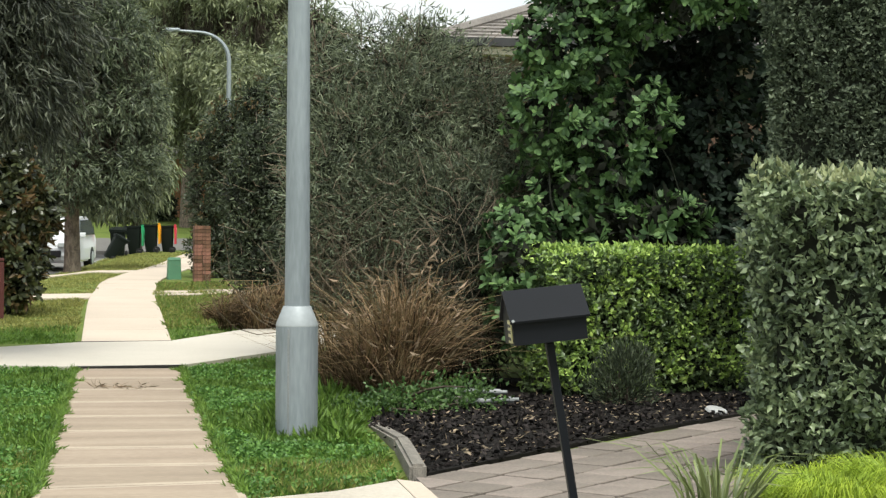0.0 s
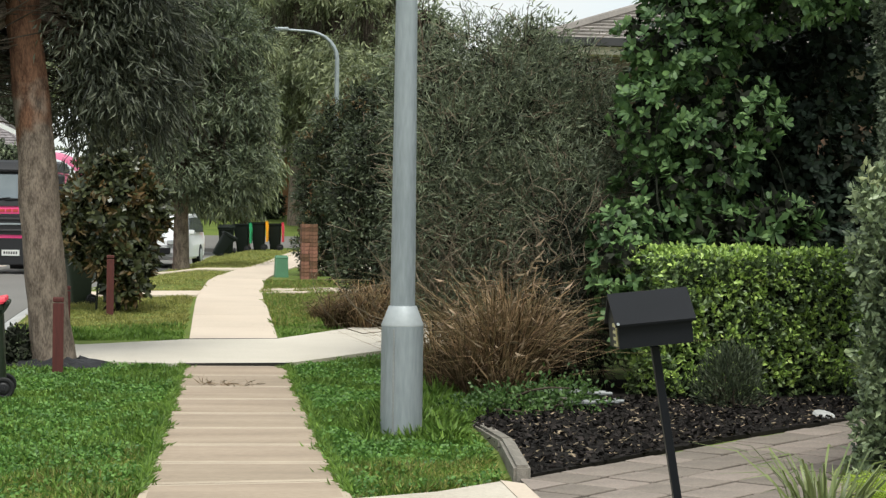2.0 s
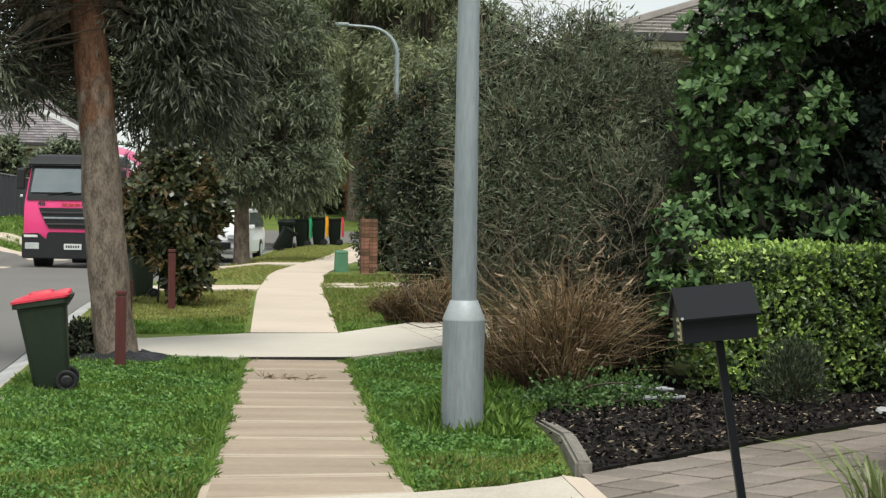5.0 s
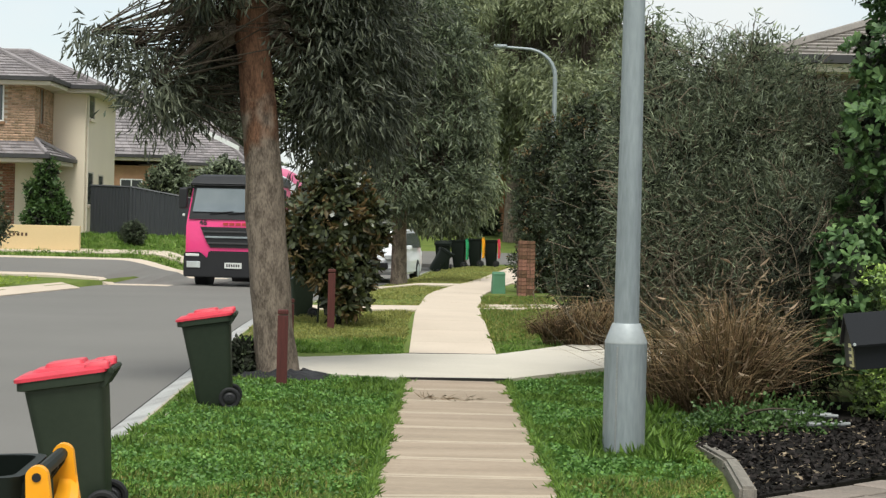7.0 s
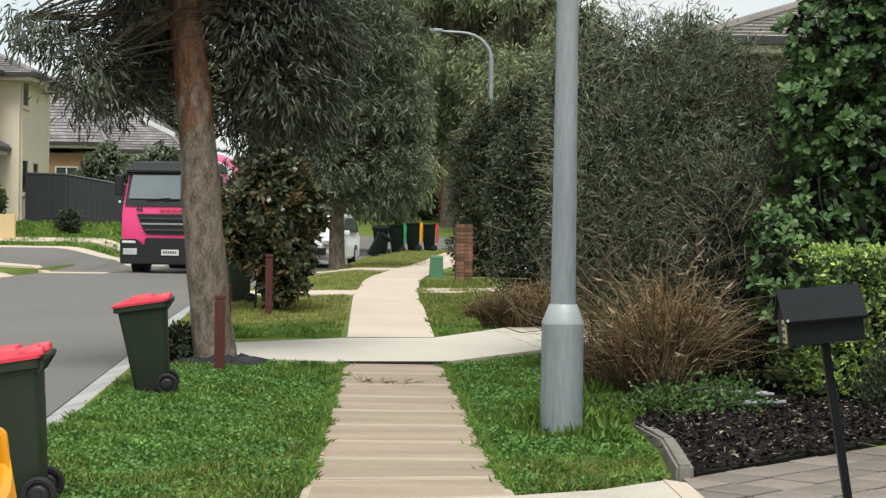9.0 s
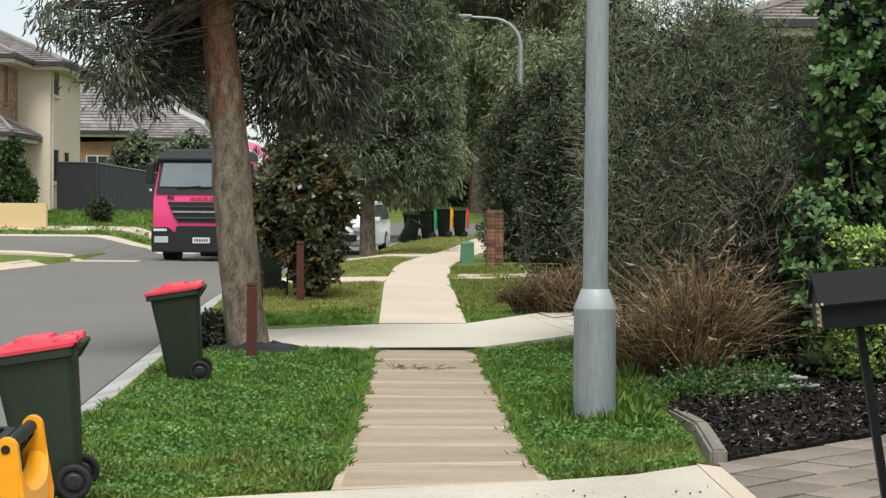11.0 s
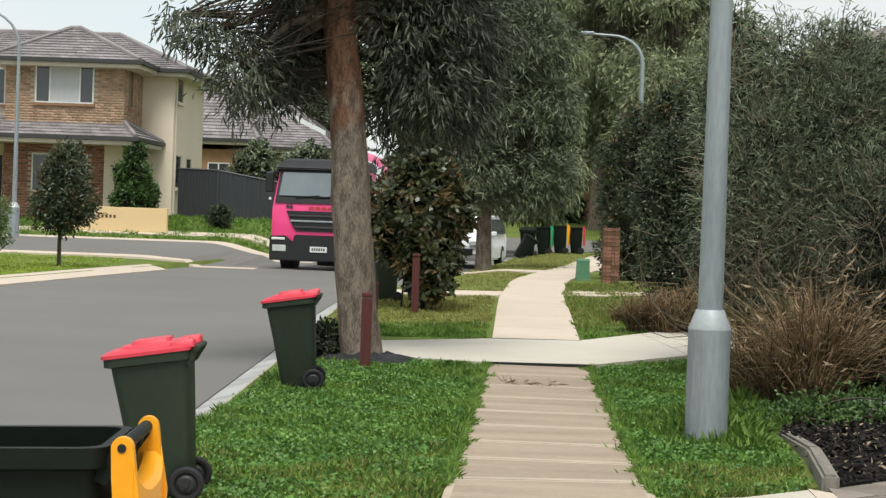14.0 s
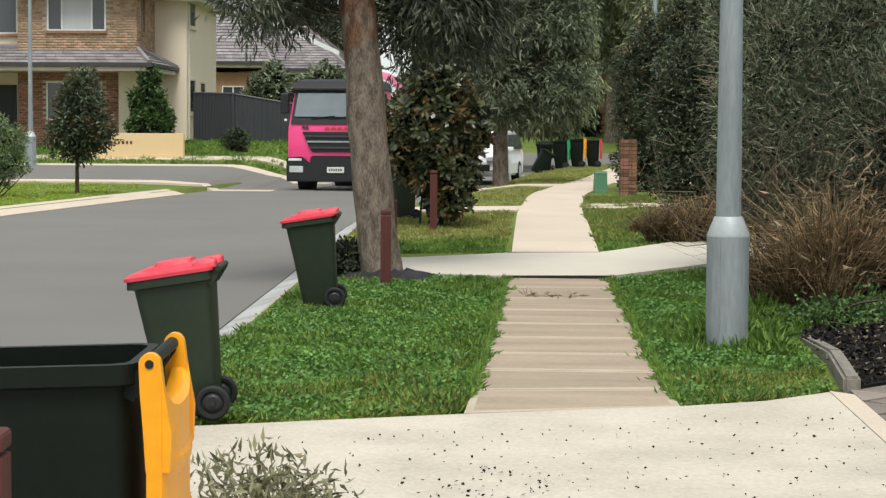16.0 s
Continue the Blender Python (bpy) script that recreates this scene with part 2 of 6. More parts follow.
BRICK_ISL = material("brick_courses", (0.472, 0.327, 0.217), (0.315, 0.210, 0.138), rough=0.9, scale=3, fine=30, bump=0.2, island=0.28, spec=0.2)
BRICK_RED = material("red_brick", (0.360, 0.180, 0.120), (0.240, 0.120, 0.084), rough=0.9, island=0.28, bump=0.2, spec=0.2)
PIER_BRICK = material("mixed_pier_brick", (0.25, 0.13, 0.085), (0.09, 0.055, 0.042), rough=0.9, scale=6, fine=40, bump=0.4, obj=0.45, spec=0.2)
ORANGE_WALL = material("orange_brick_wall", (0.52, 0.27, 0.15), (0.42, 0.21, 0.12), rough=0.9, scale=1, fine=12, bump=0.1)
BROWN_WALL = material("brown_brick_wall", (0.13, 0.075, 0.05), (0.09, 0.052, 0.036), rough=0.9, scale=2, fine=14, bump=0.2)
MORTAR = material("mortar", (0.470, 0.403, 0.325), (0.381, 0.325, 0.258), rough=0.95, fine=50)
RENDER_WALL = material("cream_render", (0.80, 0.70, 0.56), (0.72, 0.62, 0.49), rough=0.9, scale=0.5, fine=30, bump=0.08, contrast=0.2)
SAND_WALL = material("sand_render", (0.72, 0.54, 0.30), (0.64, 0.47, 0.26), rough=0.9, scale=0.6, fine=30, bump=0.08, contrast=0.2)
TILE = material("grey_roof_tile", (0.280, 0.252, 0.252), (0.168, 0.151, 0.155), rough=0.8, scale=1.5, fine=20, island=0.22, bump=0.15)
TILE_PALE = material("pale_roof_tile", (0.29, 0.26, 0.235), (0.19, 0.17, 0.155), rough=0.8, scale=1.5, fine=20, island=0.2, bump=0.15)
GUTTER = material("dark_gutter", (0.05, 0.048, 0.05), (0.04, 0.038, 0.04), rough=0.5, bump=0.02)
BEIGE_FRIEZE = material("beige_frieze", (0.17, 0.13, 0.10), (0.14, 0.108, 0.083), rough=0.7, bump=0.02)
CREAM_TRIM = material("cream_trim", (0.60, 0.54, 0.44), (0.52, 0.46, 0.38), rough=0.6, bump=0.02)
WHITE_FRAME = material("white_frame", (0.75, 0.75, 0.74), (0.68, 0.68, 0.67), rough=0.5, bump=0.02)
CURTAIN = material("pale_curtain", (0.55, 0.56, 0.57), (0.46, 0.47, 0.48), rough=0.8, stretch=(12, 12, 0.3), bump=0.1)
PANE = glass_material("window_pane", (0.045, 0.05, 0.055))
SCREEN = material("windscreen", (0.30, 0.33, 0.34), (0.22, 0.25, 0.26), rough=0.08, metal=0.7, bump=0, scale=0.6, fine=2)
COLORBOND = material("charcoal_sheet_steel", (0.042, 0.045, 0.05), (0.034, 0.037, 0.041), rough=0.5, scale=0.5, fine=8, bump=0.02)
PINK = material("pink_truck_paint", (0.82, 0.055, 0.23), (0.76, 0.05, 0.21), rough=0.3, coat=0.6, scale=1, fine=10, bump=0)
TRUCK_BLACK = material("black_truck_plastic", (0.018, 0.018, 0.02), (0.013, 0.013, 0.015), rough=0.5, bump=0.03)
WHITE_PAINT = material("white_vehicle_paint", (0.78, 0.79, 0.80), (0.72, 0.73, 0.74), rough=0.3, coat=0.6, bump=0)
LAMP_GLASS = material("headlamp_lens", (0.7, 0.72, 0.74), (0.5, 0.52, 0.54), rough=0.15, metal=0.4, bump=0)
CABINET = material("green_cabinet_paint", (0.10, 0.24, 0.14), (0.08, 0.19, 0.11), rough=0.6, bump=0.04)
PLATE = material("pale_plate", (0.7, 0.71, 0.68), (0.62, 0.63, 0.6), rough=0.5, bump=0)
BAR_DARK = material("dark_print", (0.05, 0.045, 0.05), (0.04, 0.036, 0.04), rough=0.6, bump=0)
BAR_RED = material("red_print", (0.45, 0.06, 0.05), (0.4, 0.05, 0.04), rough=0.6, bump=0)
STICKER = material("reflective_sticker", (0.55, 0.52, 0.28), (0.45, 0.42, 0.22), rough=0.5, bump=0)
ORANGE_PLASTIC = material("orange_plastic", (0.8, 0.25, 0.02), (0.7, 0.2, 0.015), rough=0.5, bump=0)
MATTING = material("weed_mat", (0.018, 0.018, 0.021), (0.011, 0.011, 0.013), rough=0.7, fine=40, bump=0.4)
PIPE = material("grey_pipe", (0.30, 0.31, 0.31), (0.2, 0.21, 0.21), rough=0.5, bump=0.03)
PALE_PLASTIC = material("white_plastic", (0.42, 0.42, 0.41), (0.35, 0.35, 0.34), rough=0.5, bump=0)

# ---- helpers of the scene ----
rng = np.random.default_rng(7)


def part(name, bm, mat, parent=None, label="", smooth=False):
    """Link a bmesh as one mesh object under a thing or part."""
    me = bpy.data.meshes.new(name)
    bmesh.ops.recalc_face_normals(bm, faces=bm.faces[:])
    bm.to_mesh(me)
    bm.free()
    if smooth:
        for p in me.polygons:
            p.use_smooth = True
        me.set_sharp_from_angle(angle=radians(35))
    for m in (mat if isinstance(mat, (list, tuple)) else [mat]):
        me.materials.append(m)
    ob = new(name, me)
    ob.parent = parent
    if label:
        tagged(ob, label)
    return ob


def thing(name, at=(0, 0, 0), rz=0, label="", category="", group="", kind=""):
    ob = new(name)
    ob.empty_display_size = 0.2
    ob.matrix_basis = pose(*at, 0, 0, rz)
    return tagged(ob, label, category, group, kind)


def box(bm, x0, x1, y0, y1, z0, z1, bevel=0.0, mat=0):
    r = bmesh.ops.create_cube(bm, size=1)
    vs = r["verts"]
    for v in vs:
        v.co = Vector((x0 + (v.co.x + 0.5) * (x1 - x0), y0 + (v.co.y + 0.5) * (y1 - y0), z0 + (v.co.z + 0.5) * (z1 - z0)))
    fs = list({f for v in vs for f in v.link_faces})
    for f in fs:
        f.material_index = mat
    if bevel:
        es = list({e for v in vs for e in v.link_edges})
        bmesh.ops.bevel(bm, geom=es, offset=bevel, segments=2, affect="EDGES", profile=0.5)
    return bm


def one_box(*a, **k):
    return box(bmesh.new(), *a, **k)


def prism(bm, poly, z0, z1, axis="z", mat=0):
    """Extrude a 2D polygon between two heights along an axis: z (x, y), y (x, z) or x (y, z)."""
    def at(p, h):
        return {"z": (p[0], p[1], h), "y": (p[0], h, p[1]), "x": (h, p[0], p[1])}[axis]
    lo = [bm.verts.new(at(p, z0)) for p in poly]
    hi = [bm.verts.new(at(p, z1)) for p in poly]
    fs = [bm.faces.new(lo[::-1]), bm.faces.new(hi)]
    for i in range(len(poly)):
        j = (i + 1) % len(poly)
        fs.append(bm.faces.new((lo[i], lo[j], hi[j], hi[i])))
    for f in fs:
        f.material_index = mat
    return bm


def tube(bm, pts, radii, n=8, cap=True):
    """A tube through points with a radius at each."""
    rings = []
    pts = [Vector(p) for p in pts]
    for i, p in enumerate(pts):
        d = (pts[min(i + 1, len(pts) - 1)] - pts[max(i - 1, 0)]).normalized()
        side = d.cross(Vector((0.31, 0.95, 0.02) if abs(d.y) < 0.9 else (1, 0, 0))).normalized()
        up = side.cross(d)
        rings.append([bm.verts.new(p + radii[i] * (math.cos(a) * side + math.sin(a) * up)) for a in (2 * math.pi * k / n for k in range(n))])
    for r, s in zip(rings, rings[1:]):
        for k in range(n):
            bm.faces.new((r[k], r[(k + 1) % n], s[(k + 1) % n], s[k]))
    if cap:
        bm.faces.new(rings[0][::-1])
        bm.faces.new(rings[-1])
    return bm


def loft(bm, sections):
    """Join closed sections of equal count into a solid."""
    rings = [[bm.verts.new(p) for p in s] for s in sections]
    n = len(rings[0])
    for r, s in zip(rings, rings[1:]):
        for k in range(n):
            bm.faces.new((r[k], r[(k + 1) % n], s[(k + 1) % n], s[k]))
    bm.faces.new(rings[0][::-1])
    bm.faces.new(rings[-1])
    return bm


def rounded(x0, x1, y0, y1, r, z, k=3):
    """A rounded rectangle at height z."""
    out = []
    for cx, cy, a0 in ((x1 - r, y1 - r, 0), (x0 + r, y1 - r, 90), (x0 + r, y0 + r, 180), (x1 - r, y0 + r, 270)):
        for i in range(k + 1):
            a = radians(a0 + 90 * i / k)
            out.append((cx + r * math.cos(a), cy + r * math.sin(a), z))
    return out


def tri_mesh(name, V, F, mat, parent=None, label=""):
    """A mesh from arrays of vertices and triangles."""
    V, F = np.asarray(V, np.float32).reshape(-1, 3), np.asarray(F, np.int32).reshape(-1, 3)
    me = bpy.data.meshes.new(name)
    me.vertices.add(len(V))
    me.vertices.foreach_set("co", V.ravel())
    me.loops.add(F.size)
    me.loops.foreach_set("vertex_index", F.ravel())
    me.polygons.add(len(F))
    me.polygons.foreach_set("loop_start", np.arange(0, F.size, 3, dtype=np.int32))
    me.polygons.foreach_set("loop_total", np.full(len(F), 3, dtype=np.int32))
    me.update(calc_edges=True)
    for m in (mat if isinstance(mat, (list, tuple)) else [mat]):
        me.materials.append(m)
    ob = new(name, me)
    ob.parent = parent
    if label:
        tagged(ob, label)
    return ob


def unit(v):
    return v / np.maximum(np.linalg.norm(v, axis=-1, keepdims=True), 1e-9)


def leaf_arrays(P, D, L, W, bend=0.15):
    """Folded leaf blades at P, pointing along D, with lengths L and widths W."""
    n = len(P)
    D = unit(D)
    S = unit(np.cross(D, rng.normal(size=(n, 3))))
    N = np.cross(S, D)
    L, W = np.broadcast_to(L, n)[:, None], np.broadcast_to(W, n)[:, None]
    mid = P + D * L * 0.45
    V = np.stack([P, mid + S * W / 2 + N * W * 0.18, P + D * L - N * L * bend, mid - S * W / 2 + N * W * 0.18], 1)
    i = np.arange(n)[:, None] * 4
    F = np.concatenate([i + [0, 1, 2], i + [0, 2, 3]], 1)
    return V.reshape(-1, 3), F.reshape(-1, 3)


def join(arrays):
    V, F, k = [], [], 0
    for v, f in arrays:
        V.append(v)
        F.append(f + k)
        k += len(v)
    return np.concatenate(V), np.concatenate(F)


def in_blobs(blobs, n, shell=0.55):
    """Random points inside ellipsoids (x, y, z, rx, ry, rz), nearer the surface; returns points and outward ways."""
    b = np.array(blobs, float)
    w = b[:, 3] * b[:, 4] + b[:, 4] * b[:, 5] + b[:, 3] * b[:, 5]
    k = rng.choice(len(b), n, p=w / w.sum())
    d = unit(rng.normal(size=(n, 3)))
    r = shell + (1 - shell) * rng.random(n) ** 0.6
    lump = 1 + 0.16 * np.sin(d[:, 0] * 5 + k) * np.cos(d[:, 2] * 6 + 2 * k)
    return b[k, :3] + d * b[k, 3:] * (r * lump)[:, None], d


def sprays(P, out, per, L, W, droop=0.0, spread=0.8, reach=0.18):
    """Clusters of leaves round each twig point."""
    n = len(P)
    tw = unit(out + spread * rng.normal(size=(n, 3)) + np.array([0, 0, -droop]))
    k = np.repeat(np.arange(n), per)
    s = rng.random(n * per)
    Q = P[k] + tw[k] * (s * reach)[:, None] + rng.normal(size=(n * per, 3)) * reach * 0.22
    D = tw[k] + spread * rng.normal(size=(n * per, 3)) + np.array([0, 0, -droop * 1.2])
    return leaf_arrays(Q, D, L * (0.6 + 0.7 * rng.random(n * per)), W * (0.7 + 0.5 * rng.random(n * per)))


def rosettes(P, out, per, L, W):
    """Whorls of rounded leaves at twig ends, wider towards the tip."""
    n = len(P)
    ax = unit(out + [0, 0, 0.35] + 0.45 * rng.normal(size=(n, 3)))
    a = unit(np.cross(ax, rng.normal(size=(n, 3))))
    b = np.cross(ax, a)
    k = np.repeat(np.arange(n), per)
    m = n * per
    t = np.tile(np.arange(per) * 2.4, n) + 0.5 * rng.normal(size=m)
    D = unit(ax[k] * (0.35 + 0.5 * rng.random((m, 1))) + np.cos(t)[:, None] * a[k] + np.sin(t)[:, None] * b[k])
    S = unit(np.cross(D, ax[k]) + 0.15 * rng.normal(size=(m, 3)))
    N = np.cross(S, D)
    l, w = (L * (0.65 + 0.6 * rng.random(m)))[:, None], (W * (0.75 + 0.45 * rng.random(m)))[:, None]
    Q = P[k] + ax[k] * (rng.random((m, 1)) * L * 0.5)
    V = np.stack([Q, Q + D * l * 0.4 + S * w * 0.36 + N * w * 0.08, Q + D * l * 0.78 + S * w * 0.46, Q + D * l - N * l * 0.06,
                  Q + D * l * 0.78 - S * w * 0.46, Q + D * l * 0.4 - S * w * 0.36 + N * w * 0.08], 1)
    i = np.arange(m)[:, None] * 6
    F = np.concatenate([i + f for f in ([0, 1, 5], [1, 2, 4], [1, 4, 5], [2, 3, 4])], 1)
    return V.reshape(-1, 3), F.reshape(-1, 3)


def in_box(n, x0, x1, y0, y1, z0, z1, faces="lftb", depth=0.10, wave=0.05):
    """Points near chosen faces of a clipped hedge: l -x, r +x, f -y, b +y, t top."""
    area = {"l": (y1 - y0) * (z1 - z0), "r": (y1 - y0) * (z1 - z0), "f": (x1 - x0) * (z1 - z0), "b": (x1 - x0) * (z1 - z0), "t": (x1 - x0) * (y1 - y0)}
    tot = sum(area[c] for c in faces)
    PP, DD = [], []
    for c in faces:
        m = int(n * area[c] / tot)
        u, v = rng.random(m), rng.random(m)
        e = -depth * rng.random(m) ** 1.5
        lump = wave * (np.sin(u * 9 + 1) * np.cos(v * 7) + 0.6 * np.sin(u * 23 + v * 17))
        e = e + lump
        X, Y, Zz = x0 + u * (x1 - x0), y0 + u * (y1 - y0), z0 + v * (z1 - z0)
        if c == "l":
            p, d = np.stack([x0 - e, Y, Zz], 1), (-1, 0, 0.3)
        elif c == "r":
            p, d = np.stack([x1 + e, Y, Zz], 1), (1, 0, 0.3)
        elif c == "f":
            p, d = np.stack([X, y0 - e, Zz], 1), (0, -1, 0.3)
        elif c == "b":
            p, d = np.stack([X, y1 + e, Zz], 1), (0, 1, 0.3)
        else:
            p, d = np.stack([X, y0 + v * (y1 - y0), z1 + e], 1), (0, 0, 1)
        PP.append(p)
        DD.append(np.tile(d, (m, 1)))
    return np.concatenate(PP), np.concatenate(DD).astype(float)


def twigs(starts, ends, r0, r1, n=4, sag=0.1):
    """Thin three-sided twigs from starts to ends, as arrays."""
    S, E = np.asarray(starts, float), np.asarray(ends, float)
    m = len(S)
    ax = unit(E - S)
    a = unit(np.cross(ax, rng.normal(size=(m, 3))))
    b = np.cross(ax, a)
    V, steps = [], np.linspace(0, 1, n)
    bow = rng.normal(size=(m, 3)) * np.linalg.norm(E - S, axis=1)[:, None] * sag
    for s in steps:
        c = S + (E - S) * s + bow * (s * (1 - s) * 4)
        r = r0 + (r1 - r0) * s
        for t in (0, 2.094, 4.189):
            V.append(c + r * (math.cos(t) * a + math.sin(t) * b))
    V = np.stack(V, 1)
    i = np.arange(m)[:, None] * (3 * n)
    F = []
    for k in range(n - 1):
        for q in range(3):
            p, o = 3 * k + q, 3 * k + (q + 1) % 3
            F += [i + [p, o, o + 3], i + [p, o + 3, p + 3]]
    return V.reshape(-1, 3), np.concatenate(F, 0).reshape(-1, 3)


def smooth(a, b, x):
    t = np.clip((np.asarray(x, float) - a) / (b - a), 0, 1)
    return t * t * (3 - 2 * t)


# ---- lie of the land ----
ROAD_W = 7.0


def road_w(y):
    """The street narrows a little round its far bend."""
    return np.interp(y, [-60, 56, 65, 72, 90], [ROAD_W, ROAD_W, 5.6, 4.9, 4.9])


def kerb_x(y):
    """The kerb line of the near side of the street, which bends to the right far off."""
    return np.interp(y, [-60, 0, 14, 20, 27, 34, 42, 50, 57, 65, 72, 80, 90, 130], [-2.2, -2.2, -2.45, -2.69, -2.95, -3.0, -2.5, -1.85, -1.25, -0.75, -0.2, 1.6, 5.5, 18])


def base_z(y):
    return 0.2 * smooth(22, 33, y) + 0.12 * smooth(58, 72, y) + 1.45 * smooth(80, 112, y)


def ground_z(x, y):
    """Height of the ground, with the road's bed sunk below the verges and a bank across the street."""
    x, y = np.asarray(x, float), np.asarray(y, float)
    u = x - kerb_x(y)
    z = base_z(y)
    wide = road_w(y)
    bed = ((u < -0.02) & (u > -wide)).astype(float) * (1 - smooth(78, 84, y))
    bank = np.interp(y, [-100, 46, 52, 59, 61.5, 63, 66, 75, 90, 300], [0, -0.05, 0.14, 0.40, 0.66, 0.76, 1.0, 1.1, 1.4, 0.6])
    z = z + bank * (1 - smooth(-1.8, 0.2, u + wide)) * smooth(-3.5, -6.5, x)
    z = z + 0.115 * smooth(34.5, 43, y) * smooth(0.2, 1.4, u) * (1 - smooth(75, 85, y))
    return z - 0.22 * bed


def gz(x, y):
    return float(ground_z(x, y))

# ---- ground ----
xs = np.unique(np.concatenate([[-900, -500, -300, -180, -120, -80, -60], np.arange(-45, -7, 1.0), [-7.0, -6.98], np.arange(-6.5, -0.4, 1.0),
                               [-0.03, 0.0], np.arange(0.25, 12, 0.5), [14, 17, 20, 25, 32, 45, 70, 120, 250, 500, 900]]))
ys = np.unique(np.concatenate([[-900, -400, -150, -60, -20], np.arange(-5, 40, 1.0), np.arange(40, 115, 1.5), [120, 140, 180, 260, 400, 900, 2500]]))
gu, gy = np.meshgrid(xs, ys)
gx = gu + kerb_x(gy)
gzz = ground_z(gu + kerb_x(gy), gy)
gv = np.stack([gx, gy, gzz], -1).reshape(-1, 3)
nx, ny = len(xs), len(ys)
gi = (np.arange(ny - 1)[:, None] * nx + np.arange(nx - 1)[None, :]).reshape(-1, 1)
gf = np.concatenate([gi + [0, 1, nx + 1], gi + [0, nx + 1, nx]], 1).reshape(-1, 3)
ground = tri_mesh("ground", gv, gf, SOIL)
tagged(ground, "uneven lawn soil under patchy green grass", "ground", kind="structure")


def strip(name, ys_, left, right, top, thick, mat, label, category, parent=None):
    """A slab that follows the ground between two edge lines."""
    bm = bmesh.new()
    rows = []
    for yy in ys_:
        a, b = left(yy), right(yy)
        za, zb = top(a, yy), top(b, yy)
        rows.append([bm.verts.new(p) for p in ((a, yy, za), (b, yy, zb), (b, yy, zb - thick), (a, yy, za - thick))])
    for r, s in zip(rows, rows[1:]):
        for k in range(4):
            bm.faces.new((r[k], r[(k + 1) % 4], s[(k + 1) % 4], s[k]))
    bm.faces.new(rows[0][::-1])
    bm.faces.new(rows[-1])
    ob = part(name, bm, mat, parent)
    return tagged(ob, label, category, kind="structure") if category else ob


road = strip("road", np.arange(-40, 84, 1.0), lambda y: float(kerb_x(y) - road_w(y)), lambda y: float(kerb_x(y)) - 0.02,
             lambda x, y: float(base_z(y)) - 0.11, 0.10, ASPHALT, "grey worn asphalt street with a smooth surface", "road")
far_road = strip("road", np.arange(78, 92, 1.0), lambda y: -10.0, lambda y: 40.0, lambda x, y: float(base_z(y)) + 0.03, 0.2, ASPHALT,
                 "grey asphalt cross street at the end", "road")
kerb = strip("kerb", np.arange(-40, 80, 0.9), lambda y: float(kerb_x(y)) - 0.06, lambda y: float(kerb_x(y)) + 0.14,
             lambda x, y: float(base_z(y)) + (0.014 if x > float(kerb_x(y)) else -0.03), 0.2, KERB_TOP, "buff roll-top concrete kerb beside the verge", "kerb")
gutter_tray = strip("gutter_tray", np.arange(-40, 80, 0.9), lambda y: float(kerb_x(y)) - 0.29, lambda y: float(kerb_x(y)) - 0.058,
                    lambda x, y: float(base_z(y)) + (-0.035 if x > float(kerb_x(y)) - 0.1 else -0.09), 0.2, KERB, "pale bluish concrete gutter along the kerb", "gutter")
seam = strip("road_seam", np.arange(-40, 80, 0.9), lambda y: float(kerb_x(y)) - 0.325, lambda y: float(kerb_x(y)) - 0.291,
             lambda x, y: float(base_z(y)) - 0.104, 0.1, JOINT, "dark joint between asphalt and gutter", "road joint")
far_kerb = strip("kerb", np.arange(-40, 47, 0.9), lambda y: float(kerb_x(y)) - ROAD_W - 0.15, lambda y: float(kerb_x(y)) - ROAD_W + 0.3,
                 lambda x, y: float(base_z(y)) + (0.03 if x < float(kerb_x(y)) - ROAD_W else -0.09), 0.2, PALE_FAR, "pale concrete kerb round the corner lawn", "kerb")

# side street across the road, with its kerbs and footpath
LEFT = -60.0


def cross_strip(name, y0, y1, x_right, lift, thick, mat, label, category):
    bm = bmesh.new()
    rows = []
    for x in np.concatenate([np.linspace(LEFT, -13, 14), np.linspace(-12.4, x_right, 18)]):
        z0, z1 = (max(gz(x, q) + lift, float(base_z(q)) - 0.10) for q in (y0, y1))
        rows.append([bm.verts.new(p) for p in ((x, y0, z0), (x, y1, z1), (x, y1, z1 - thick), (x, y0, z0 - thick))])
    for r, s in zip(rows, rows[1:]):
        for k in range(4):
            bm.faces.new((r[k], r[(k + 1) % 4], s[(k + 1) % 4], s[k]))
    bm.faces.new(rows[0][::-1])
    bm.faces.new(rows[-1])
    return tagged(part(name, bm, mat), label, category, kind="structure")


side_x = float(kerb_x(53)) - ROAD_W
cross_strip("road", 50.6, 57.4, side_x + 2.4, 0.06, 0.25, ASPHALT, "grey asphalt side street on a slight rise", "road")
cross_strip("kerb", 49.6, 50.6, side_x + 1.4, 0.05, 0.3, PALE_FAR, "pale concrete gutter along the side street", "kerb")
cross_strip("kerb", 57.4, 58.4, side_x + 2.0, 0.06, 0.3, PALE_FAR, "pale concrete kerb below the grassed bank", "kerb")
cross_strip("pavement", 60.1, 61.0, side_x + 2.2, 0.04, 0.3, PALE_FAR, "narrow pale concrete footpath on the bank", "footpath")

# footpath: slabs with trowelled margins
footpath = thing("pavement", (0, 0, 0), label="buff concrete footpath with scored joints and worn edges", category="footpath", kind="structure")


def path_mid(y):
    return np.interp(y, [0, 10, 25, 35, 41, 47, 55, 62, 75], [0.15, 0.15, 0.10, 0.03, 0.18, 0.72, 1.55, 2.1, 3.6])


def path_half(y):
    return np.interp(y, [0, 10.7, 12.5, 20, 60], [0.64, 0.63, 0.60, 0.57, 0.6])


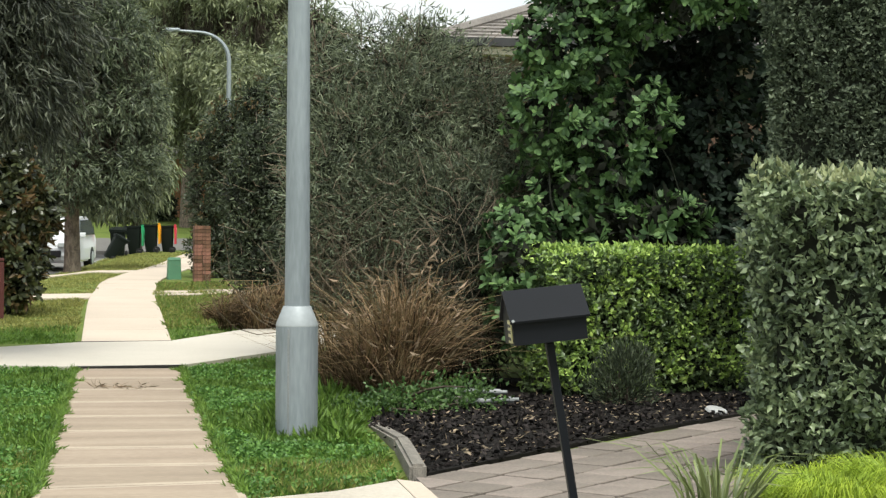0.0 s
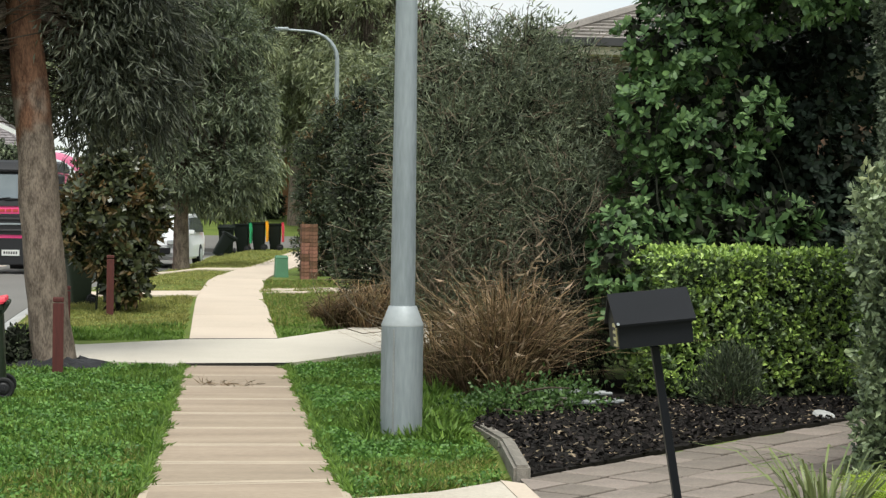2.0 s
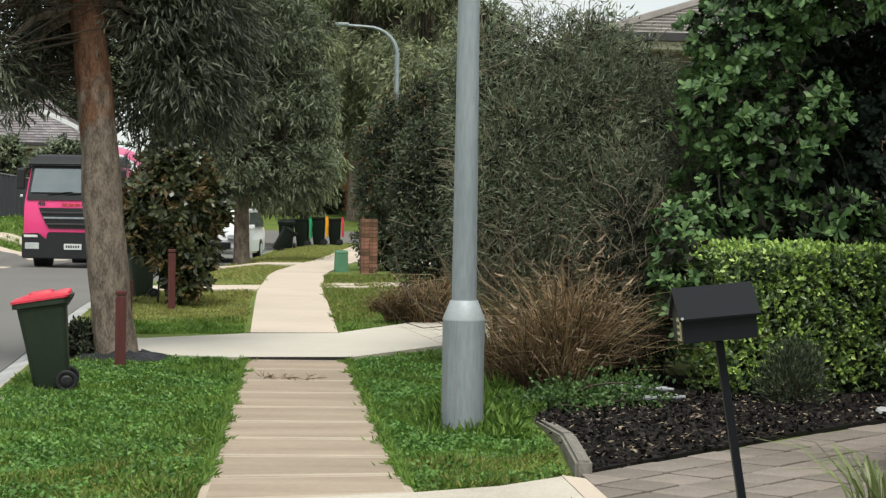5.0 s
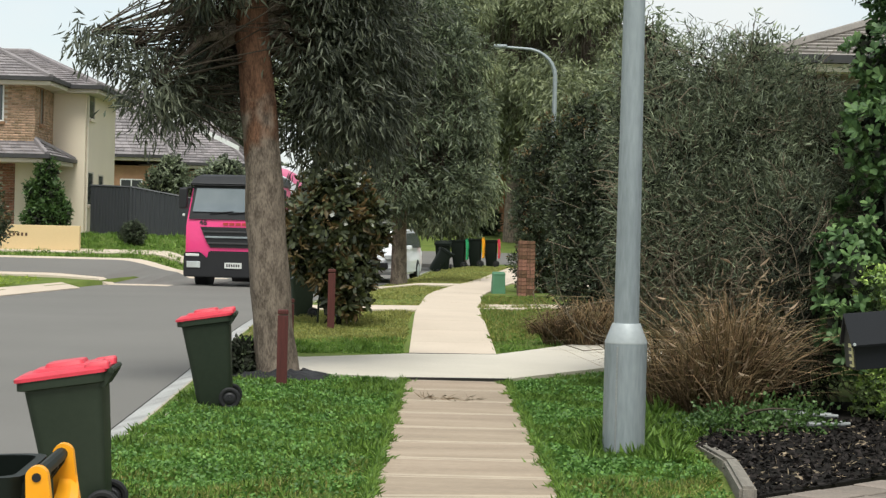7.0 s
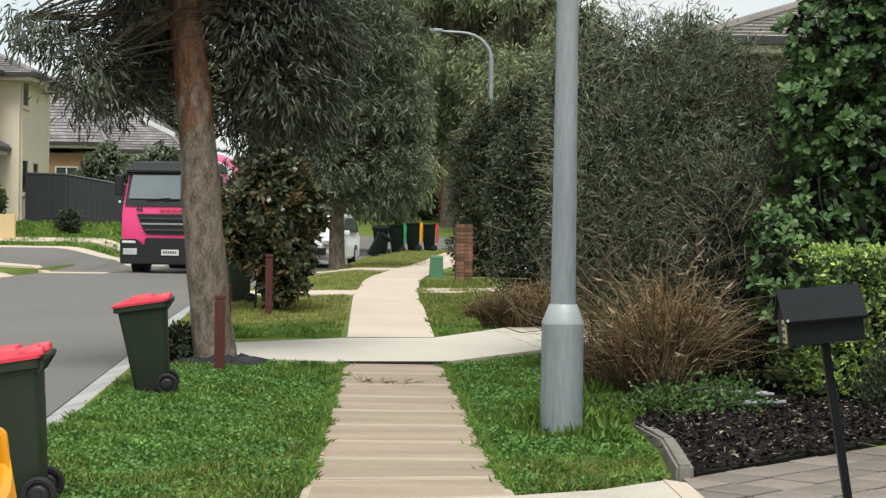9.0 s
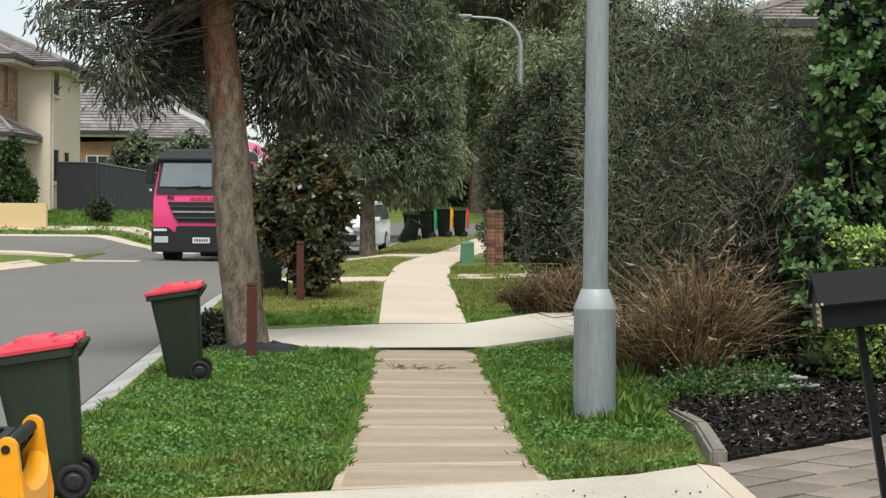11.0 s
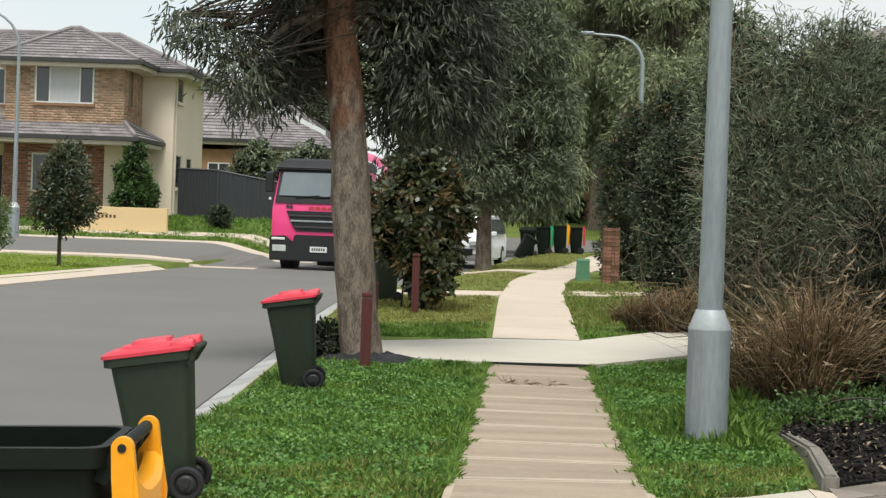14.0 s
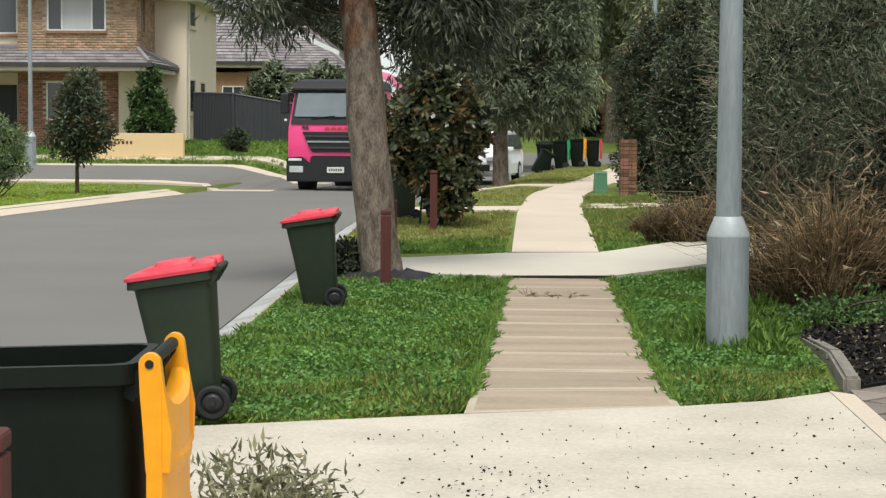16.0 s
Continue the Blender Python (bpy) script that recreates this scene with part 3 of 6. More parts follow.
def slab(y0, y1, skew0=0.0, skew1=0.0, margin=True):
    bm = bmesh.new()
    g = 0.006
    a0, b0 = path_mid(y0) - path_half(y0), path_mid(y0) + path_half(y0)
    a1, b1 = path_mid(y1) - path_half(y1), path_mid(y1) + path_half(y1)
    m = 0.075
    us = [0, 0.04, 0.96, 1]
    L = y1 - y0
    vs = [0, m / L, 1 - m / L, 1]
    lift = 0.030
    top = []
    for v in vs:
        row = []
        for u in us:
            x = (a0 + (b0 - a0) * u) * (1 - v) + (a1 + (b1 - a1) * u) * v
            y = y0 + g + (L - 2 * g) * v + (skew0 * (1 - v) + skew1 * v) * (u - 0.5)
            row.append(bm.verts.new((x, y, gz(x, y) + lift + 0.003 * (u in (us[1], us[2]) and v in (vs[1], vs[2])))))
        top.append(row)
    for i in range(3):
        for j in range(3):
            f = bm.faces.new((top[i][j], top[i][j + 1], top[i + 1][j + 1], top[i + 1][j]))
            f.material_index = 0 if (i == 1 and j == 1) or not margin else 1
    edge = [top[0][j] for j in range(4)] + [top[i][3] for i in (1, 2, 3)] + [top[3][j] for j in (2, 1, 0)] + [top[i][0] for i in (2, 1)]
    low = [bm.verts.new((v.co.x, v.co.y, v.co.z - 0.11)) for v in edge]
    for k in range(len(edge)):
        j = (k + 1) % len(edge)
        bm.faces.new((edge[k], edge[j], low[j], low[k]))
    bm.faces.new(low[::-1])
    return part("slab", bm, [PATH, MARGIN], footpath)


cuts = [10.95, 11.84, 12.8, 13.79, 14.89, 15.99, 17.25, 18.5, 19.8, 21.1]
for c0, c1 in zip(cuts, cuts[1:]):
    slab(c0, c1, 0.38 * max(0, (12.6 - c0) / 1.65), 0.38 * max(0, (12.6 - c1) / 1.65))
cuts = [25.0, 27, 29.2, 31.4, 33.6, 35.8, 38, 40.2, 42.4, 44.6, 46.8, 49, 51.5, 54, 57, 60, 64, 68]
for c0, c1 in zip(cuts, cuts[1:]):
    slab(c0, c1, margin=False).data.materials[0] = PALE_FAR


def flat_slab(name, poly, mat, label, category, lift=0.034, thick=0.12):
    """A cast slab on the ground, split fine enough to lie on its rise."""
    bm = bmesh.new()
    f = bm.faces.new([bm.verts.new((x, y, 0)) for x, y in poly])
    bmesh.ops.triangulate(bm, faces=[f])
    bmesh.ops.subdivide_edges(bm, edges=bm.edges[:], cuts=9, use_grid_fill=True)
    r = bmesh.ops.extrude_face_region(bm, geom=bm.faces[:])
    low = {e for e in r["geom"] if isinstance(e, bmesh.types.BMVert)}
    for v in bm.verts:
        v.co.z = gz(v.co.x, v.co.y) + lift - (thick if v in low else 0)
    return tagged(part(name, bm, mat), label, category, kind="structure")


flat_slab("driveway", [(-2.35, 9.95), (-0.46, 10.72), (0.8, 11.16), (1.3, 11.42), (1.74, 11.86), (1.74, 3.0), (-2.15, 3.0)], PALE,
          "pale concrete crossover scattered with gumnuts and leaf litter", "driveway")
flat_slab("driveway", [(-2.75, 22.3), (-1.46, 21.45), (-0.43, 21.14), (0.69, 21.3), (1.45, 22.6), (2.4, 24.1), (4.2, 26.2),
                       (4.6, 29.6), (2.2, 27.6), (0.66, 25.0), (-0.51, 24.8), (-1.78, 23.9), (-2.8, 24.6)], PALE_CLEAN,
          "pale concrete driveway crossing the footpath", "driveway", lift=0.05)
flat_slab("driveway", [(-2.95, 34.2), (-0.55, 35.0), (-0.5, 36.6), (-2.8, 36.0)], PALE_FAR, "narrow pale concrete crossover on the verge", "driveway")
flat_slab("driveway", [(0.62, 36.0), (2.6, 36.6), (2.6, 38.2), (0.72, 37.6)], PALE_FAR, "narrow pale concrete path to a house", "driveway")
flat_slab("driveway", [(-2.0, 47.4), (0.2, 47.6), (0.6, 49.4), (-1.7, 49.0)], PALE_FAR, "pale concrete crossover beside the parked car", "driveway")
flat_slab("driveway", [(1.3, 52.5), (2.9, 48.0), (6.5, 48.0), (6.5, 60.0), (2.8, 60.0)], PALE_FAR, "pale concrete driveway behind the brick pier", "driveway")

# dark joints where the driveway meets the footpath
for (xa, ya), (xb, yb) in (((-0.45, 21.12), (0.71, 21.27)), ((-0.52, 24.83), (0.68, 25.02))):
    bm = bmesh.new()
    prism(bm, [(xa, ya - 0.03), (xb, yb - 0.03), (xb, yb + 0.01), (xa, ya + 0.01)], gz(0, ya) - 0.05, gz(0, ya) + 0.056)
    part("joint", bm, JOINT, footpath, "dark open joint")

# ---- street lamps ----


def street_lamp(at, h_base, r_base, r_low, r_top, height, arm, octagon, label, rz=0):
    t = thing("street_lamp", at, rz, label, "street lamp", "street lamps")
    bm = bmesh.new()
    tube(bm, [(0, 0, -0.15), (0, 0, h_base)], [r_base, r_base], octagon)
    part("base", bm, GALV, t, "wide galvanised base with a seam", smooth=octagon > 8)
    bm = bmesh.new()
    tube(bm, [(0, 0, h_base), (0, 0, h_base + 0.01), (0, 0, h_base + r_base * 0.93)], [r_base, r_base * 1.01, r_low * 1.12], octagon)
    part("collar", bm, GALV_LIGHT, t, "pale tapered collar", smooth=octagon > 8)
    bm = bmesh.new()
    pts, rad = [(0, 0, h_base + r_base * 0.9), (0, 0, height)], [r_low, r_top]
    if arm:
        for k in range(1, 8):
            a = radians(90 * k / 7)
            pts.append((-arm * 0.62 * (1 - math.cos(a)), 0, height + arm * 0.55 * math.sin(a)))
            rad.append(r_top * (1 - 0.06 * k))
        pts.append((-arm, 0, height + arm * 0.57))
        rad.append(r_top * 0.5)
    tube(bm, pts, rad, octagon)
    part("pole", bm, GALV, t, smooth=not octagon == 8)
    if arm:
        bm = bmesh.new()
        box(bm, -arm - 0.5, -arm + 0.05, -0.14, 0.14, height + arm * 0.57 - 0.05, height + arm * 0.57 + 0.09, 0.04)
        part("lantern", bm, GALV, t)
    if h_base > 0.7 and octagon == 16:
        bm = bmesh.new()
        box(bm, -r_base - 0.004, -r_base * 0.9, -0.007, 0.007, 0.02, h_base - 0.02)
        p = part("seam", bm, PIPE, t, "raised welded seam")
        p.matrix_basis = pose(0, 0, 0, 0, 0, 62)
    return t


street_lamp((1.35, 14.5, -0.01), 0.865, 0.162, 0.096, 0.061, 7.6, 1.6, 16, "galvanised steel lamp post on a wide base in grass")
street_lamp((4.08, 75, gz(4.08, 75)), 0.85, 0.165, 0.11, 0.09, 7.4, 1.95, 8, "galvanised lamp post with a curved outreach arm")
street_lamp((-15.6, 57.2, gz(-15.6, 59)), 0.85, 0.17, 0.075, 0.05, 5.7, 2.0, 8, "galvanised lamp post on the grassed bank")

# ---- wheelie bins ----


def turned(bm, c, profile, n=28):
    """A solid turned round the y axis through c: profile of (offset, radius)."""
    rings = [[bm.verts.new((c[0] + r * math.cos(a), c[1] + q, c[2] + r * math.sin(a))) for a in (2 * math.pi * k / n for k in range(n))] for q, r in profile]
    for a, b in zip(rings, rings[1:]):
        for k in range(n):
            bm.faces.new((a[k], a[(k + 1) % n], b[(k + 1) % n], b[k]))
    bm.faces.new(rings[0][::-1])
    bm.faces.new(rings[-1])
    return bm


def wheelie_bin(at, rz, s, body_mat, lid_mat, label, closed=True, lid_label="", tilt=0):
    """A two-wheeled bin. Local +x is the handle side. s: overall scale (1 = 140 litres)."""
    t = thing("wheelie_bin", at, rz, label, "wheelie bin", "wheelie bins")
    t.matrix_basis = pose(*at, 0, 0, rz) @ pose(0, 0, 0, 0, tilt, 0)

    def rise(p):
        return (p[0], p[1], p[2] + ((0.09 * (p[0] + 0.28 * s) if closed else 0.03 * (p[0] + 0.28 * s) + 0.036 * s) if p[2] > 0.7 * s else 0))
    bm = bmesh.new()
    loft(bm, [[rise((x * s, y * s, z * s)) for x, y, z in rounded(*r)] for r in (
        (-0.11, 0.19, -0.175, 0.175, 0.05, 0.02), (-0.12, 0.2, -0.185, 0.185, 0.05, 0.06), (-0.18, 0.205, -0.21, 0.21, 0.05, 0.45),
        (-0.235, 0.205, -0.232, 0.232, 0.05, 0.76))])
    if not closed:
        bmesh.ops.delete(bm, geom=[max(bm.faces, key=lambda f: f.calc_center_median().z)], context="FACES")
    part("body", bm, body_mat, t, smooth=True)
    bm = bmesh.new()
    outer = [(x * s, y * s, z * s) for x, y, z in rounded(-0.275, 0.225, -0.255, 0.255, 0.06, 0.765)]
    rim_top = [(x * s, y * s, z * s + 0.05 * s) for x, y, z in rounded(-0.275, 0.225, -0.255, 0.255, 0.06, 0.765)]
    inner_top = [(x * s, y * s, z * s + 0.05 * s) for x, y, z in rounded(-0.235, 0.20, -0.222, 0.222, 0.05, 0.765)]
    inner = [(x * s, y * s, z * s) for x, y, z in rounded(-0.232, 0.203, -0.23, 0.23, 0.05, 0.755)]
    rings = [[bm.verts.new(rise(p)) for p in r] for r in (inner, outer, rim_top, inner_top, inner)]
    for a, b in zip(rings, rings[1:]):
        for k in range(len(a)):
            bm.faces.new((a[k], a[(k + 1) % len(a)], b[(k + 1) % len(a)], b[k]))
    part("rim", bm, body_mat, t, smooth=True)
    bm = bmesh.new()
    tube(bm, [(0.258 * s, -0.23 * s, 0.868 * s), (0.258 * s, 0.23 * s, 0.868 * s)], [0.017 * s] * 2, 10)
    for yy in (-0.2, 0.2, -0.07, 0.07):
        prism(bm, [(0.19 * s, 0.78 * s), (0.2 * s, 0.82 * s), (0.25 * s, 0.882 * s), (0.27 * s, 0.876 * s), (0.27 * s, 0.85 * s), (0.215 * s, 0.77 * s)], (yy - 0.012) * s, (yy + 0.012) * s, "y")
    part("handle", bm, body_mat, t)
    bm = bmesh.new()
    tube(bm, [(0.185 * s, -0.25 * s, 0.095 * s), (0.185 * s, 0.25 * s, 0.095 * s)], [0.011 * s] * 2, 8)
    part("axle", bm, RUBBER, t)
    for yy in (-0.235, 0.235):
        c = Vector((0.185 * s, yy * s, 0.095 * s))
        bm = bmesh.new()
        r = 0.1 * s
        turned(bm, c, [(q * s, r * p) for q, p in ((-0.020, 0.50), (-0.012, 0.62), (-0.026, 0.70), (-0.028, 0.88), (-0.02, 1.0), (0.02, 1.0), (0.028, 0.88), (0.026, 0.70), (0.012, 0.62), (0.020, 0.50))])
        w = part("wheel", bm, RUBBER, t, "black solid rubber wheel", smooth=True)
        bm = bmesh.new()
        tube(bm, [c + Vector((0, q * s, 0)) for q in (-0.026, -0.020, 0.020, 0.026)], [r * 0.40, r * 0.5, r * 0.5, r * 0.40], 16)
        tube(bm, [c + Vector((0, q * s, 0)) for q in (-0.042, 0.042)], [r * 0.18] * 2, 10)
        part("hub", bm, TRUCK_BLACK, w)
    bm = bmesh.new()
    if closed:
        secs = [(-0.29, 0.235, -0.262, 0.262, 0.06, 0.0), (-0.29, 0.235, -0.262, 0.262, 0.06, 0.02), (-0.26, 0.21, -0.235, 0.235, 0.06, 0.036),
                (-0.20, 0.20, -0.18, 0.18, 0.05, 0.040), (-0.185, 0.19, -0.165, 0.165, 0.05, 0.056), (-0.05, 0.12, -0.06, 0.06, 0.03, 0.060)]
        loft(bm, [[(x * s, y * s, (0.812 + z + 0.10 * (x + 0.28)) * s) for x, y, z in rounded(*r)] for r in secs])
        # raised middle, and bosses at the hinge
        raised = ((-0.13, 0.10, -0.13, 0.13, 0.03, 0.055), (-0.12, 0.09, -0.12, 0.12, 0.03, 0.078), (-0.10, 0.07, -0.10, 0.10, 0.03, 0.082))
        loft(bm, [[(x * s, y * s, (0.812 + z + 0.10 * (x + 0.28)) * s) for x, y, z in rounded(*r)] for r in raised])
        for yy in (-0.19, 0.19):
            hinge = ((0.10, 0.25, yy - 0.045, yy + 0.045, 0.015, 0.015), (0.11, 0.25, yy - 0.04, yy + 0.04, 0.015, 0.05), (0.14, 0.24, yy - 0.03, yy + 0.03, 0.012, 0.062))
            loft(bm, [[(x * s, y * s, (0.812 + z + 0.10 * (x + 0.28)) * s) for x, y, z in rounded(*r)] for r in hinge])
    else:
        # the lid hangs open from the hinge down the handle side: a ribbed tray with a scooped upper edge
        cols = [-0.262, -0.25, -0.225, -0.205, -0.17, -0.1, 0.0, 0.1, 0.17, 0.205, 0.225, 0.25, 0.262]
        levels = [0.0, 0.03, 0.28, 0.30, 0.36, 0.38, 0.62, 0.64, 0.70, 0.72, 0.97, 1.0]
        grid = []
        for v in levels:
            row = []
            for y in cols:
                e = abs(y) / 0.262
                z = 0.27 + v * (0.49 + 0.08 * e ** 4)
                out = 0.292 + 0.026 * (1 - e * e) ** 0.6 + 0.007 * (0.29 < v < 0.37 or 0.63 < v < 0.71) * (e < 0.7) - 0.02 * (v in (0.0, 1.0))
                row.append(bm.verts.new((out * s, y * s, z * s)))
            grid.append(row)
        back = [[bm.verts.new((0.254 * s, p.co.y, p.co.z)) for p in row] for row in grid]
        for i in range(len(levels) - 1):
            for j in range(len(cols) - 1):
                bm.faces.new((grid[i][j], grid[i][j + 1], grid[i + 1][j + 1], grid[i + 1][j]))
                bm.faces.new((back[i][j], back[i + 1][j], back[i + 1][j + 1], back[i][j + 1]))
        rim = lambda g: g[0] + [r[-1] for r in g[1:]] + g[-1][-2::-1] + [r[0] for r in g[-2:0:-1]]
        f0, f1 = rim(grid), rim(back)
        for i in range(len(f0)):
            j = (i + 1) % len(f0)
            bm.faces.new((f0[i], f0[j], f1[j], f1[i]))
        for yy in (-0.242, 0.242):
            ab = bmesh.new()
            eye = [(0.262 + 0.027 * math.cos(radians(q)), 0.868 + 0.027 * math.sin(radians(q))) for q in range(10, 190, 20)]
            outline = [(0.252, 0.60), (0.312, 0.60), (0.316, 0.70), (0.298, 0.80)] + eye + [(0.238, 0.80), (0.246, 0.70)]
            prism(ab, [(x * s, z * s) for x, z in outline], (yy - 0.018) * s, (yy + 0.018) * s, "y")
            arm = part("hinge_arm", ab, lid_mat, t)
            pin = bmesh.new()
            tube(pin, [(0.262 * s, (yy - 0.021) * s, 0.868 * s), (0.262 * s, (yy + 0.021) * s, 0.868 * s)], [0.011 * s] * 2, 12)
            part("hinge_pin", pin, RUBBER, arm, "dark hinge pin")
    part("lid", bm, lid_mat, t, lid_label, smooth=True)
    return t


def ground_at(x, y, lift=0.0):
    return (x, y, gz(x, y) + lift)


wheelie_bin(ground_at(-2.03, 10.55, 0.03), 4, 0.955, BIN_GREEN, LID_RED, "dark green wheelie bin with a closed red lid on the verge", lid_label="faded red plastic lid", tilt=-3.2)
wheelie_bin(ground_at(-2.15, 17.65, 0.0), 4, 0.985, BIN_GREEN, LID_RED, "dark green wheelie bin with a red lid near the kerb", lid_label="faded red plastic lid", tilt=-3.2)
wheelie_bin((-1.405, 5.35, 0.02), 4, 1.11, BIN_DARK, LID_YELLOW, "large dark wheelie bin with its yellow lid hanging open", closed=False, lid_label="yellow lid hanging open")
wheelie_bin(ground_at(-2.42, 31.6), 20, 0.95, BIN_GREEN, BIN_DARK, "dark wheelie bin half hidden by a magnolia")
wheelie_bin(ground_at(-1.93, 32.3), 4, 1.0, BIN_DARK, LID_YELLOW, "dark wheelie bin with an open yellow lid behind a magnolia", closed=False)
wheelie_bin(ground_at(-0.12, 68.6), 85, 1.15, BIN_DARK, BIN_DARK, "dark closed wheelie bin in a row at the kerb")
wheelie_bin(ground_at(0.42, 69.4), -4, 1.2, BIN_DARK, LID_GREEN, "dark wheelie bin with its green lid open", closed=False)
wheelie_bin(ground_at(1.02, 70.0), -4, 1.2, BIN_DARK, LID_YELLOW, "dark wheelie bin with its yellow lid open", closed=False)
wheelie_bin(ground_at(1.62, 70.6), -4, 1.15, BIN_DARK, LID_RED, "dark wheelie bin with its red lid open", closed=False)
wheelie_bin(ground_at(-0.50, 66.0, 0.05), 10, 1.0, BIN_DARK, BIN_DARK, "dark wheelie bin leaning over on the verge", tilt=38)

# ---- letterbox on a leaning post ----
letterbox = thing("letterbox", (2.12, 8.4, 0.0), 0, "black gabled metal letterbox on a leaning black post", "letterbox")
turn = pose(-0.20, 0, 1.125, 0, 0, -2) @ pose(0, 0, 0, 0, -6.0, 0)
bm = bmesh.new()
box(bm, -0.018, 0.018, -0.018, 0.018, -0.3, 1.13, 0.003)
p = part("post", bm, BLACK_BOX, letterbox)
p.matrix_basis = pose(0.0, 0, 0, 0, -9.5, 0)
bm = bmesh.new()
prism(bm, [(-0.125, 0.0), (0.125, 0.0), (0.125, 0.125), (0.0, 0.225), (-0.125, 0.125)], -0.165, 0.165, "x")
p = part("box", bm, BLACK_BOX, letterbox)
p.matrix_basis = turn
bm = bmesh.new()
prism(bm, [(-0.155, 0.108), (-0.152, 0.098), (0.0, 0.226), (0.152, 0.098), (0.155, 0.108), (0.0, 0.24)], -0.18, 0.18, "x")
p = part("roof", bm, BLACK_BOX, letterbox, "folded black sheet roof")
p.matrix_basis = turn
bm = bmesh.new()
box(bm, -0.172, -0.166, -0.10, -0.02, 0.01, 0.11)
p = part("number_plate", bm, STICKER, letterbox, "pale reflective sticker")
p.matrix_basis = turn
bm = bmesh.new()
for dz in (0.03, 0.06, 0.088):
    box(bm, -0.1745, -0.1715, -0.085, -0.035, dz - 0.008, dz + 0.006)
p = part("print", bm, BAR_DARK, letterbox)
p.matrix_basis = turn
bm = bmesh.new()
tube(bm, [(-0.168, -0.157, 0.112), (-0.168, -0.166, 0.112)], [0.007, 0.006], 8)
p = part("screw", bm, GALV_LIGHT, letterbox)
p.matrix_basis = turn

# ---- timber stakes ----
for sx, sy, sh, w in ((-1.69, 19.83, 0.82, 0.055), (-1.77, 21.9, 0.86, 0.03), (-1.74, 29.05, 0.92, 0.055), (-1.385, 4.5, 0.89, 0.06)):
    st = thing("timber_stake", ground_at(sx, sy), 4, "maroon-stained square timber stake beside a tree", "stake", "tree stakes")
    bm = bmesh.new()
    box(bm, -w, w, -w, w, -0.2, sh - 0.06, 0.006)
    part("shaft", bm, MAROON, st)
    bm = bmesh.new()
    box(bm, -w - 0.002, w + 0.002, -w - 0.002, w + 0.002, sh - 0.05, sh, 0.012)
    part("top", bm, MAROON, st)

# ---- trees and shrubs ----


def limbs(bm, start, ends, r0, r1, n=6):
    for e in ends:
        s, e = Vector(start), Vector(e)
        m = s.lerp(e, 0.5) + Vector((0, 0, 0.12 * (e - s).length))
        tube(bm, [s, s.lerp(m, 0.6), m, m.lerp(e, 0.55), e], [r0, r0 * 0.85, (r0 + r1) / 2, r1 * 1.3, r1], n)


def tree(name, at, label, trunk, blobs, leaf_mat, count, per, L, W, droop, bark=BARK, category="tree", group="", reach=0.2, shell=0.35, fork=None, second=None, spread=0.8, rough_bark=False):
    """A tapered trunk, limbs to every mass of leaves, and a crown of single leaves. Blobs are in world coordinates."""
    t = thing(name, at, 0, label, category, group)
    o = Vector(at)
    bm = bmesh.new()
    pts = [Vector(p[:3]) for p in trunk]
    rad = [p[3] for p in trunk]
    tube(bm, [p - o for p in pts], rad, 20 if rough_bark else 12)
    if rough_bark:
        bmesh.ops.subdivide_edges(bm, edges=bm.edges[:], cuts=3, use_grid_fill=True)
        for v in bm.verts:
            n = noise.noise(Vector((v.co.x * 9, v.co.y * 9, v.co.z * 2.2))) * 0.022 + noise.noise(v.co * 1.3) * 0.03
            v.co += Vector((v.co.x, v.co.y, 0)).normalized() * n
    part("trunk", bm, BARK_PEEL if rough_bark else bark, t, smooth=True)
    fork = Vector(fork or trunk[-1][:3])
    bm = bmesh.new()
    limbs(bm, fork - o, [Vector(b[:3]) - o for b in blobs], rad[-1] * 0.55, 0.012)
    part("bough", bm, TWIG if not rough_bark else BARK, t, smooth=True)
    P, d = in_blobs(blobs, count, shell)
    arr = sprays(P - np.array(at), d, per, L, W, droop, spread, reach)
    tri_mesh("crown", *arr, leaf_mat, t)
    if second:
        P, d = in_blobs(blobs, int(count * second[1]), 0.85)
        tri_mesh("new_growth", *sprays(P - np.array(at), d, per, L, W, droop, spread, reach), second[0], t, second[2])
    k = min(len(P), 500)
    b = np.array(blobs)
    c = b[rng.integers(0, len(b), k), :3]
    tagged(tri_mesh("twig", *twigs(c - np.array(at), P[:k] - np.array(at), 0.012, 0.004), TWIG, t), kind="stuff")
    return t


